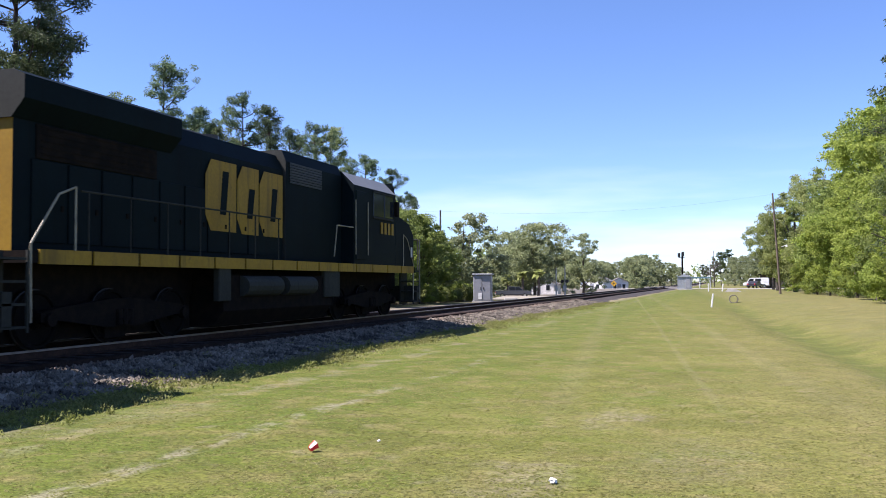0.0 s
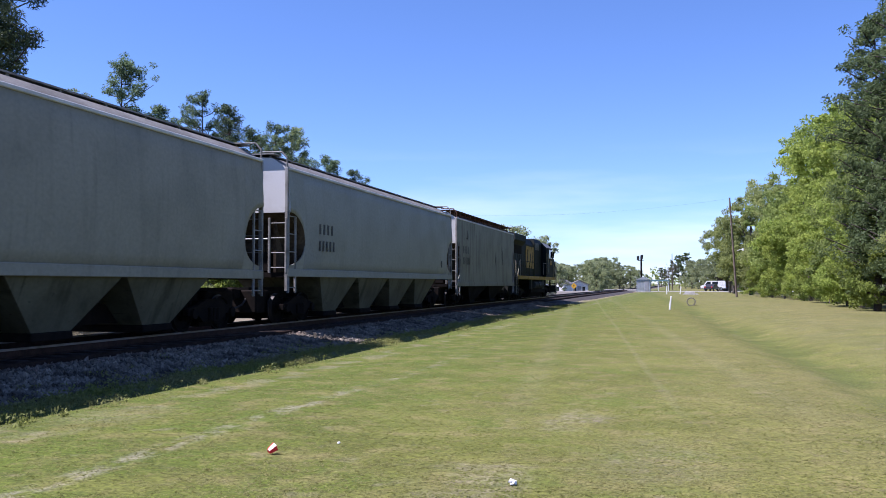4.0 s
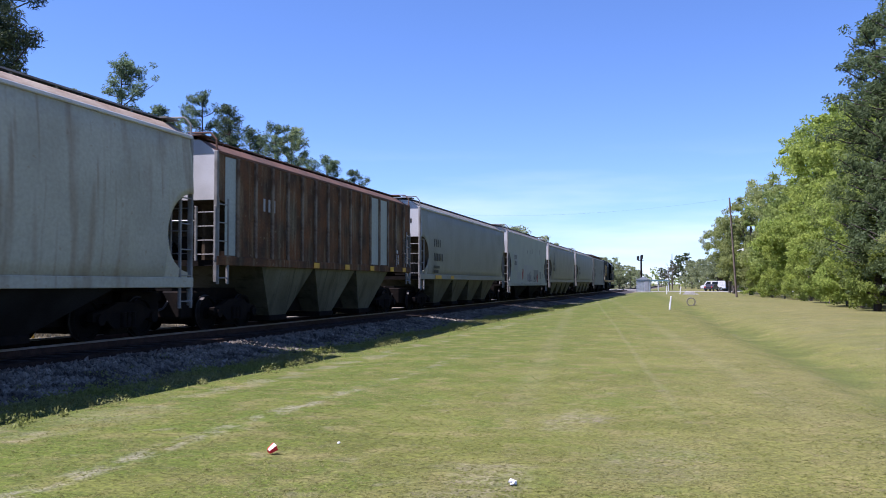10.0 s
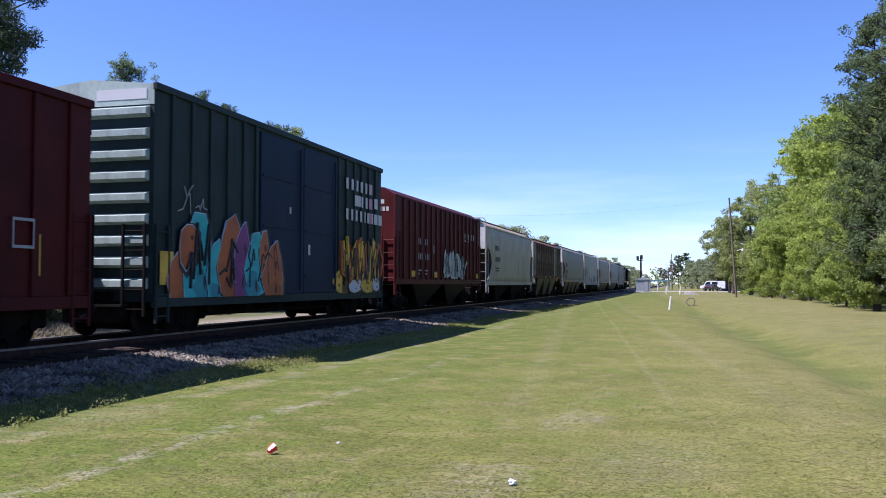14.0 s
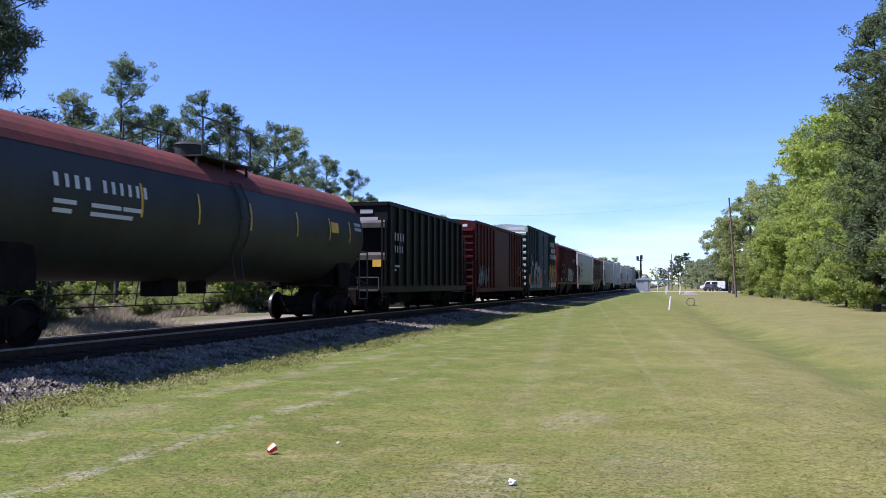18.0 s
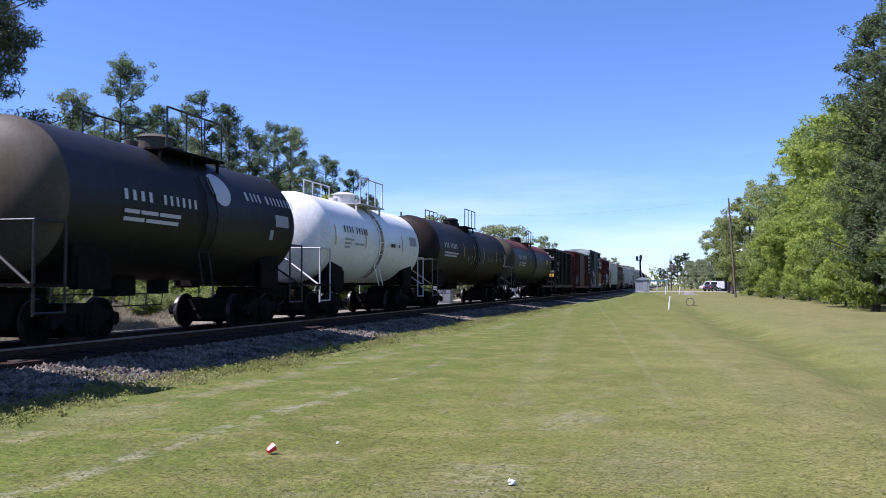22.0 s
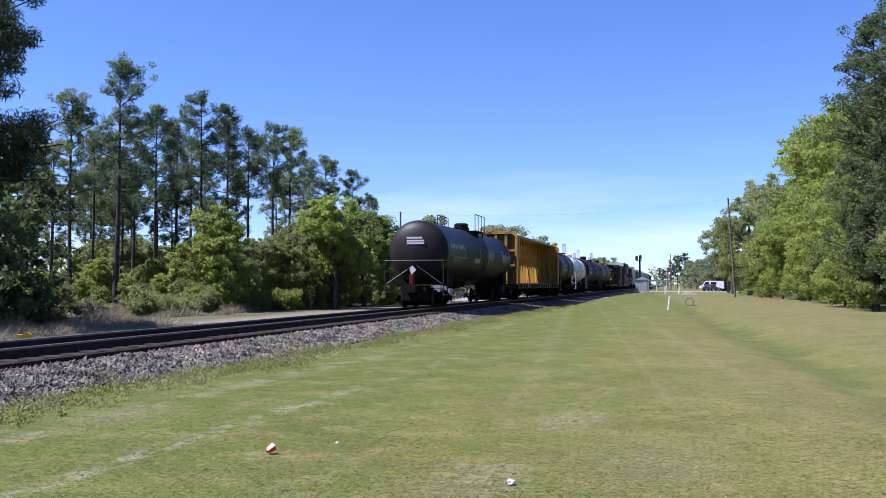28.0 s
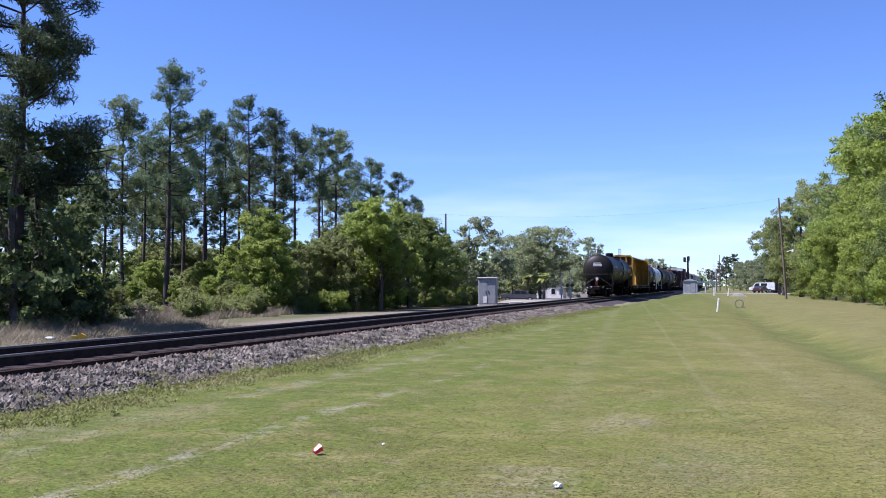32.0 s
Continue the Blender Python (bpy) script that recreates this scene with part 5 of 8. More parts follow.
P["slate"] = paint("slate_green_paint", (0.028, 0.042, 0.047), (0.021, 0.032, 0.036), (0.016, 0.019, 0.019), 0.5)
P["door_blue"] = paint("deep_blue_paint", (0.0135, 0.0248, 0.054), (0.0113, 0.0203, 0.045), (0.009, 0.0135, 0.0225), 0.3)
P["end_blue"] = paint("pale_blue_end_paint", (0.33, 0.4, 0.41), (0.27, 0.33, 0.345), (0.09, 0.105, 0.105), 0.4)
P["tar"] = paint("sooty_black_paint", (0.0065, 0.0065, 0.007), (0.01, 0.0095, 0.009), (0.024, 0.018, 0.014), 0.35, 0.5)
P["gloss_black"] = paint("tank_black_paint", (0.01, 0.0095, 0.0095), (0.015, 0.0135, 0.012), (0.028, 0.019, 0.014), 0.5, 0.5, gloss=0.2)
P["brown_black"] = paint("brownish_black_paint", (0.016, 0.0115, 0.0098), (0.022, 0.015, 0.012), (0.036, 0.021, 0.015), 0.5, 0.6, gloss=0.16)
P["tank_grey"] = paint("dark_grey_tank_paint", (0.03, 0.031, 0.028), (0.02, 0.021, 0.018), (0.04, 0.026, 0.02), 0.4, 0.55, gloss=0.18)
P["tank_head"] = paint("dusty_tank_head", (0.1, 0.088, 0.072), (0.06, 0.052, 0.045), (0.072, 0.036, 0.027), 0.4, 0.6)
P["tank_white"] = paint("white_tank_paint", (0.74, 0.75, 0.8), (0.69, 0.7, 0.75), (0.4, 0.36, 0.34), 0.22, 0.35)
P["beam_yellow"] = paint("worn_yellow_paint", (0.4, 0.225, 0.035), (0.27, 0.145, 0.028), (0.06, 0.034, 0.016), 0.85)
P["post_paint"] = paint("scuffed_yellow_post_paint", (0.46, 0.25, 0.04), (0.3, 0.15, 0.03), (0.06, 0.035, 0.02), 0.6)
P["sill_brown"] = paint("grimy_brown_sill", (0.05, 0.034, 0.018), (0.03, 0.022, 0.013), (0.14, 0.08, 0.025), 0.7)
P["beam_brown"] = paint("rust_brown_panel", (0.114, 0.066, 0.03), (0.078, 0.045, 0.024), (0.036, 0.021, 0.012), 0.5)
P["loco_blue"] = paint("dark_blue_loco_paint", (0.004, 0.0095, 0.013), (0.003, 0.007, 0.0105), (0.004, 0.005, 0.006), 0.4, 0.6)
P["loco_blue"].node_tree.nodes["Principled BSDF"].inputs["Specular IOR Level"].default_value = 0.06
P["loco_grey"] = paint("loco_grey_paint", (0.04, 0.042, 0.042), (0.03, 0.032, 0.032), (0.016, 0.016, 0.016), 0.5, 0.8)
P["loco_yellow"] = paint("loco_yellow_paint", (0.3, 0.18, 0.018), (0.25, 0.145, 0.018), (0.08, 0.05, 0.018), 0.6)
P["brown_spray"] = material("sprayed_dark_brown", (0.07, 0.03, 0.012), (0.04, 0.02, 0.01), 2.5, 0.5)
P["ink"] = material("dark_stencil_paint", (0.03, 0.03, 0.032), None, rough=0.6)
P["chalk"] = material("white_stencil_paint", (0.496, 0.496, 0.48), None, rough=0.6)
P["dull_chalk"] = material("faded_stencil_paint", (0.3, 0.3, 0.3), None, rough=0.7)
P["patch_grey"] = material("painted_over_patch", (0.322, 0.341, 0.341), (0.298, 0.31, 0.31), 2, 0.6)
P["beam_grime"] = material("grimed_grey_paint", (0.055, 0.05, 0.044), (0.025, 0.023, 0.021), 1.5, 0.8)
P["patch_dark"] = material("dark_painted_patch", (0.18, 0.192, 0.198), (0.162, 0.174, 0.18), 2, 0.6)
for k, c in (("teal", (0.03, 0.42, 0.42)), ("orange", (0.42, 0.11, 0.035)), ("purple", (0.2, 0.04, 0.17)), ("gold", (0.65, 0.4, 0.05)), ("pale", (0.45, 0.5, 0.48)),
             ("crimson", (0.4, 0.03, 0.04)), ("pink", (0.42, 0.2, 0.3)), ("sky_paint", (0.4, 0.55, 0.65))):
    P[k] = material("sprayed_" + k, c, tuple(v * 0.75 for v in c), 2.5, 0.5)
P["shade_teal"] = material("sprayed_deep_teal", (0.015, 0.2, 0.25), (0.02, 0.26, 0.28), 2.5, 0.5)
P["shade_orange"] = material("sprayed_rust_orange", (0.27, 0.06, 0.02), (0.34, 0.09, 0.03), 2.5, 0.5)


def box_body(car, half, eave, floor, side, end, roof, wx=1.52, ribs=(), rib_mat=None, end_bands=0, peak=0.16):
    bm = bmesh.new()
    prof = [(-wx, floor), (wx, floor), (wx, eave), (0, eave + peak), (-wx, eave)]
    extrude_xz(bm, prof, -half, half)
    bmesh.ops.recalc_face_normals(bm, faces=bm.faces)
    for f in bm.faces:
        f.material_index = 1 if abs(f.normal.y) > 0.7 else 2 if f.normal.z > 0.5 else 0
    part("body", bm, [side, side, roof], car)
    bm = bmesh.new()
    for s in (1, -1):
        rbox(bm, s * (wx + 0.02) - 0.05, s * (wx + 0.02) + 0.05, -half - 0.02, half + 0.02, eave - 0.12, eave + 0.03, 0.01)
        part("top_rail", bm, rib_mat or side, car)
        bm = rbox(bmesh.new(), s * (wx + 0.01) - 0.05, s * (wx + 0.01) + 0.05, -half, half, floor - 0.12, floor + 0.1, 0.01)
        part("side_sill", bm, rib_mat or side, car)
        bm = bmesh.new()
    if ribs:
        bm = bmesh.new()
        rbox(bm, 0, 0.06, -0.07, 0.07, floor + 0.1, eave - 0.12, 0.015)
        me = mesh_only("rib", bm, [rib_mat or side])
        for y in ribs:
            shared("rib", me, car, pose(wx, y, 0))
            shared("rib", me, car, pose(-wx, y, 0, 0, 0, 180))
    if end_bands:
        bm = bmesh.new()
        step = (eave - floor - 0.5) / end_bands
        extrude_yz(bm, [(0.02, 0), (-0.16, 0.06), (-0.16, step * 0.42), (0.02, step * 0.56)], -wx + 0.1, wx - 0.1)
        bmesh.ops.recalc_face_normals(bm, faces=bm.faces)
        me = mesh_only("end_corrugation", bm, [end])
        for k in range(end_bands):
            z = floor + 0.25 + step * k
            shared("end_corrugation", me, car, pose(0, -half, z))
            shared("end_corrugation", me, car, pose(0, half, z + step * 0.5, 180, 0, 0))
    for s in (-1, 1):
        y0, y1 = sorted((s * half, s * (half + 0.012)))
        bm = extrude_xz(bmesh.new(), [(-wx, eave - 0.42), (wx, eave - 0.42), (wx, eave), (0, eave + peak), (-wx, eave)], y0, y1)
        bmesh.ops.recalc_face_normals(bm, faces=bm.faces)
        part("end_cap_plate", bm, end, car)
    bm = bmesh.new()
    box(bm, -0.4, 0.4, -half, half, 0.6, floor)
    box(bm, -0.7, 0.7, -half + 3.0, half - 3.0, 0.34, 0.7)
    for k in range(6):
        y = -half + 2.5 + (2 * half - 5) * k / 5
        box(bm, -1.4, 1.4, y - 0.06, y + 0.06, floor - 0.3, floor)
    box(bm, -0.6, 0.5, -0.9, 0.3, 0.45, 0.9)
    tube(bm, (-0.5, 1.2, 0.7), (0.5, 1.2, 0.7), 0.22, 12)
    part("underframe", bm, M["steel_dark"], car)
    part("brake_reservoir", rbox(bmesh.new(), -0.75, 0.15, -half - 0.42, -half - 0.18, floor + 0.35, floor + 0.95, 0.05), M["steel_dark"], car)
    for s in (-1, 1):
        ladder(car, wx + 0.05, s * (half - 0.05), floor - 0.45, floor + 1.6, -0.45 * s, side, "y", 5)
        ladder(car, 0.95, s * (half + 0.19), floor - 0.3, floor + 1.6, 0.5, M["steel_dark"], "x", 5)
        bm = bmesh.new()
        box(bm, -1.0, 1.0, min(s * half, s * (half + 0.3)), max(s * half, s * (half + 0.3)), floor - 0.1, floor - 0.05)
        part("end_platform", bm, M["steel_dark"], car)
    running_gear(car, half)


def locomotive():
    off = 20.55
    car = vehicle("locomotive", off, "dark blue and yellow six-axle diesel freight locomotive", "locomotive")
    half = 9.85
    deck = 1.66
    blue, grey, yel = P["loco_blue"], P["loco_grey"], P["loco_yellow"]

    def y(o):
        return o - off
    bm = bmesh.new()
    box(bm, -1.5, 1.5, -half + 0.75, half - 0.55, deck - 0.2, deck)
    box(bm, -0.6, 0.6, -half + 0.2, half - 0.2, 0.85, deck - 0.2)
    for c in (-6.25, 6.25):
        box(bm, -0.6, 0.6, c - 2.9, c + 2.9, 0.12, 0.95)
    part("frame", bm, M["steel_dark"], car)
    # striped side sill
    n = 14
    for k in range(n):
        a = -half + 0.9 + (2 * half - 1.6) * k / n
        b = -half + 0.9 + (2 * half - 1.6) * (k + 1) / n - 0.07
        for s in (1, -1):
            bm = bmesh.new()
            box(bm, s * 1.51 - 0.02, s * 1.51 + 0.02, a, b, deck - 0.22, deck + 0.02)
            part("sill_stripe", bm, yel, car)
    # long hood with sloped upper edges
    prof = [(-1.05, deck), (1.05, deck), (1.05, 4.05), (0.85, 4.45), (-0.85, 4.45), (-1.05, 4.05)]
    bm = bmesh.new()
    extrude_xz(bm, prof, y(11.5), y(20.72))
    bmesh.ops.recalc_face_normals(bm, faces=bm.faces)
    for f in bm.faces:
        f.material_index = 1 if f.normal.y < -0.9 else 2 if f.normal.z > 0.9 else 0
    part("long_hood", bm, [blue, yel, P["patch_dark"]], car)
    # flared radiator at the tail
    bm = bmesh.new()
    extrude_xz(bm, [(-1.06, 3.82), (1.06, 3.82), (1.32, 4.12), (1.32, 4.5), (1.1, 4.6), (-1.1, 4.6), (-1.32, 4.5), (-1.32, 4.12)], y(11.45), y(15.8))
    bmesh.ops.recalc_face_normals(bm, faces=bm.faces)
    for f in bm.faces:
        f.material_index = 1 if f.normal.y < -0.9 else 0
    rad = part("radiator", bm, [blue, grey], car, "wide flared radiator section")
    for s in (1, -1):
        bm = bmesh.new()
        rbox(bm, s * 1.06 - 0.02, s * 1.06 + 0.02, y(12.0), y(15.3), 3.22, 3.8, 0.01)
        part("intake_opening", bm, M["steel_dark"], rad, "dark air intake under the radiator")
        bm = bmesh.new()
        for k in range(5):
            z = 3.3 + k * 0.11
            box(bm, s * 1.085 - 0.008, s * 1.085 + 0.008, y(12.1), y(15.2), z, z + 0.025)
        part("intake_grille", bm, M["steel_dark"], rad)
    bm = bmesh.new()
    for k in range(3):
        tube(bm, (0, y(12.4 + 1.3 * k), 4.58), (0, y(12.4 + 1.3 * k), 4.64), 0.55, 20)
    part("radiator_fan", bm, M["black"], rad)
    # hood doors
    for s in (1, -1):
        for k in range(9):
            bm = bmesh.new()
            a = y(11.9 + 0.88 * k)
            rbox(bm, s * 1.06 - 0.02, s * 1.06 + 0.02, a, a + 0.8, deck + 0.15, 3.2, 0.01)
            d = part("hood_door", bm, blue, car)
            if s > 0:
                bm = bmesh.new()
                box(bm, 1.08, 1.1, a + 0.68, a + 0.74, deck + 0.7, deck + 0.8)
                part("latch", bm, M["steel_dark"], d)
    # blower box before the cab
    bm = bmesh.new()
    extrude_xz(bm, [(-1.12, deck), (1.12, deck), (1.12, 4.3), (1.0, 4.6), (-1.0, 4.6), (-1.12, 4.3)], y(20.75), y(24.3))
    bmesh.ops.recalc_face_normals(bm, faces=bm.faces)
    for f in bm.faces:
        f.material_index = 1 if f.normal.y < -0.9 else 0
    part("equipment_hood", bm, [blue, grey], car, "wide equipment hood behind the cab")
    for s in (1, -1):
        bm = bmesh.new()
        for k in range(8):
            z = 3.75 + k * 0.07
            box(bm, s * 1.13 - 0.015, s * 1.13 + 0.015, y(20.95), y(22.9), z, z + 0.05)
        part("intake_grille", bm, M["black"], car)
    bm = bmesh.new()
    tube(bm, (0, y(18.8), 4.4), (0, y(18.8), 4.72), 0.28, 14)
    rbox(bm, -0.4, 0.4, y(16.7), y(18.0), 4.44, 4.62)
    part("exhaust_stack", bm, M["black"], car)
    # cab with a bowed roof and a nose
    bm = bmesh.new()
    prof = [(-1.5, deck), (1.5, deck), (1.5, 4.05), (1.1, 4.45), (0.5, 4.55), (-0.5, 4.55), (-1.1, 4.45), (-1.5, 4.05)]
    extrude_xz(bm, prof, y(24.35), y(27.9))
    bmesh.ops.recalc_face_normals(bm, faces=bm.faces)
    for f in bm.faces:
        f.material_index = 1 if f.normal.z > 0.2 else 0
    cab = part("cab", bm, [blue, P["patch_dark"]], car, "driver's cab with a grey roof")
    bm = bmesh.new()
    extrude_yz(bm, [(y(27.92), deck), (y(29.7), deck), (y(29.7), 2.75), (y(29.2), 3.15), (y(27.92), 3.4)], -1.5, 1.5)
    bmesh.ops.recalc_face_normals(bm, faces=bm.faces)
    part("nose", bm, blue, car)
    bm = bmesh.new()
    extrude_yz(bm, [(y(27.92), 3.38), (y(28.6), 3.3), (y(28.15), 4.3), (y(27.92), 4.45)], -1.35, 1.35)
    bmesh.ops.recalc_face_normals(bm, faces=bm.faces)
    part("windscreen", bm, [blue], cab)
    for s in (1, -1):
        for a, b in ((25.9, 26.75), (26.85, 27.6)):
            bm = bmesh.new()
            rbox(bm, s * 1.505 - 0.02, s * 1.505 + 0.02, y(a), y(b), 3.2, 3.95, 0.015)
            part("cab_window", bm, M["glass"], cab, "dark cab side window")
            bm = bmesh.new()
            for z0, z1 in ((3.14, 3.2), (3.95, 4.0)):
                box(bm, s * 1.52 - 0.025, s * 1.52 + 0.025, y(a) - 0.04, y(b) + 0.04, z0, z1)
            part("window_frame", bm, grey, cab)
        bm = bmesh.new()
        rbox(bm, s * 1.505 - 0.02, s * 1.505 + 0.02, y(24.5), y(25.3), deck + 0.15, 3.9, 0.015)
        part("cab_door", bm, blue, cab)
        bm = bmesh.new()
        rbox(bm, s * 1.6 - 0.06, s * 1.6 + 0.06, y(27.65), y(27.85), 3.3, 3.8, 0.01)
        part("mirror", bm, M["steel_dark"], cab)
    bm = bmesh.new()
    box(bm, 1.515, 1.53, y(29.35), y(29.5), 2.0, 2.35)
    part("marker_plate", bm, P["chalk"], car)
    for k in range(4):
        panel("number_bar", car, 1.515, [(y(26.5 + 0.32 * k), 2.68), (y(26.7 + 0.32 * k), 2.68), (y(26.7 + 0.32 * k), 3.05), (y(26.5 + 0.32 * k), 3.05)], yel)
    # emblem: three chunky slanted blocks side by side, each with a slit
    for a, b, z0, z1, cut in ((17.05, 18.35, 2.3, 3.9, 0.16), (18.4, 19.4, 2.28, 3.9, -0.12), (19.45, 20.65, 2.28, 3.9, 0.0)):
        pts = [(y(a + 0.22), z0), (y(b), z0), (y(b), z1), (y(a + 0.22), z1), (y(a), z1 - 0.35), (y(a), z0 + 0.35)]
        em = panel("emblem_block", car, 1.082, pts, yel, "chunky yellow emblem block", 0.006)
        c, m = (a + b) / 2 + 0.1, (z0 + z1) / 2
        panel("emblem_notch", em, 1.089, [(y(c - 0.16), m - 0.42), (y(c + 0.1), m - 0.42), (y(c + 0.22), m + 0.42 + cut), (y(c - 0.05), m + 0.42 + cut)], blue, out=0.004)
    # fuel tank, battery boxes, steps
    bm = bmesh.new()
    extrude_xz(bm, [(-1.1, 0.14), (1.1, 0.14), (1.4, 0.5), (1.4, 1.3), (-1.4, 1.3), (-1.4, 0.5)], y(17.3), y(23.0))
    bmesh.ops.recalc_face_normals(bm, faces=bm.faces)
    part("fuel_tank", bm, M["steel_dark"], car, "long grimy fuel tank")
    for s in (1, -1):
        for a0, a1 in ((18.0, 19.7), (20.0, 21.6)):
            bm = bmesh.new()
            tube(bm, (s * 1.42, y(a0), 1.05), (s * 1.42, y(a1), 1.05), 0.24, 14)
            part("air_reservoir", bm, P["loco_grey"], car, "grey air tank")
    for s in (1, -1):
        for a0, a1 in ((22.4, 23.4), (17.0, 17.5)):
            bm = bmesh.new()
            rbox(bm, s * 1.4 - 0.08, s * 1.4 + 0.08, y(a0), y(a1), 0.72, 1.5)
            part("equipment_box", bm, P["loco_grey"], car)
    for e in (-1, 1):
        for s in (1, -1):
            yy = e * (half - 0.35)
            bm = bmesh.new()
            for k in range(4):
                z = 0.42 + 0.36 * k
                b2 = box(bmesh.new(), min(s * 0.95, s * 1.5), max(s * 0.95, s * 1.5), yy - 0.3, yy + 0.3, z, z + 0.04)
                part("step", b2, P["loco_grey"], car)
            box(bm, min(s * 0.95, s * 1.0), max(s * 0.95, s * 1.0), yy - 0.34, yy + 0.34, 0.35, deck)
            box(bm, s * 1.48 - 0.02, s * 1.48 + 0.02, yy - 0.36, yy - 0.32, 0.35, deck)
            box(bm, s * 1.48 - 0.02, s * 1.48 + 0.02, yy + 0.32, yy + 0.36, 0.35, deck)
            part("step_well", bm, P["loco_grey"], car)
            bm = bmesh.new()
            pipe(bm, [(s * 1.5, yy - e * 0.4, 0.5), (s * 1.5, yy - e * 0.38, deck + 0.1), (s * 1.5, yy - e * 1.0, deck + 0.95), (s * 1.5, yy - e * 1.4, deck + 1.1), (s * 1.5, yy - e * 1.4, deck)], 0.02)
            pipe(bm, [(s * 1.5, yy + e * 0.3, 0.5), (s * 1.5, yy + e * 0.3, deck + 1.0)], 0.022)
            part("hand_rail", bm, P["rail_cream"], car)
        bm = bmesh.new()
        pipe(bm, [(-1.45, e * (half - 0.1), deck + 1.0), (1.45, e * (half - 0.1), deck + 1.0)], 0.022)
        for x in (-1.45, -0.5, 0.5, 1.45):
            pipe(bm, [(x, e * (half - 0.1), deck - 0.1), (x, e * (half - 0.1), deck + 1.0)], 0.02)
        box(bm, -1.5, 1.5, e * (half - 0.25) - 0.1, e * (half - 0.25) + 0.1, 0.45, 1.0)
        part("end_rail_and_pilot", bm, P["loco_grey"], car)
    for s in (1, -1):
        bm = bmesh.new()
        pipe(bm, [(s * 1.48, y(12.6), deck + 1.05), (s * 1.48, y(19.8), deck + 1.05)], 0.02)
        for k in range(7):
            yy = y(12.8 + 1.15 * k)
            pipe(bm, [(s * 1.48, yy, deck), (s * 1.48, yy, deck + 1.05)], 0.016)
        part("side_rail", bm, P["loco_grey"], car)
    for s in (1, -1):
        bm = bmesh.new()
        pipe(bm, [(s * 1.48, y(23.0), deck + 0.2), (s * 1.48, y(23.2), deck + 1.1), (s * 1.5, y(24.3), deck + 1.1)], 0.02)
        pipe(bm, [(s * 1.54, y(24.42), deck + 0.3), (s * 1.54, y(24.42), 3.6)], 0.018)
        pipe(bm, [(s * 1.54, y(25.38), deck + 0.3), (s * 1.54, y(25.38), 3.6)], 0.018)
        part("cab_hand_rail", bm, P["rail_cream"], car, "pale hand rail beside the cab door")
    end_bars(car, y(11.44), -0.55, 3.75, [(0, 0.24, 0.22, 0.22, 0.22, 0.22)], P["chalk"])
    running_gear(car, half, 3.6, True)
    return car


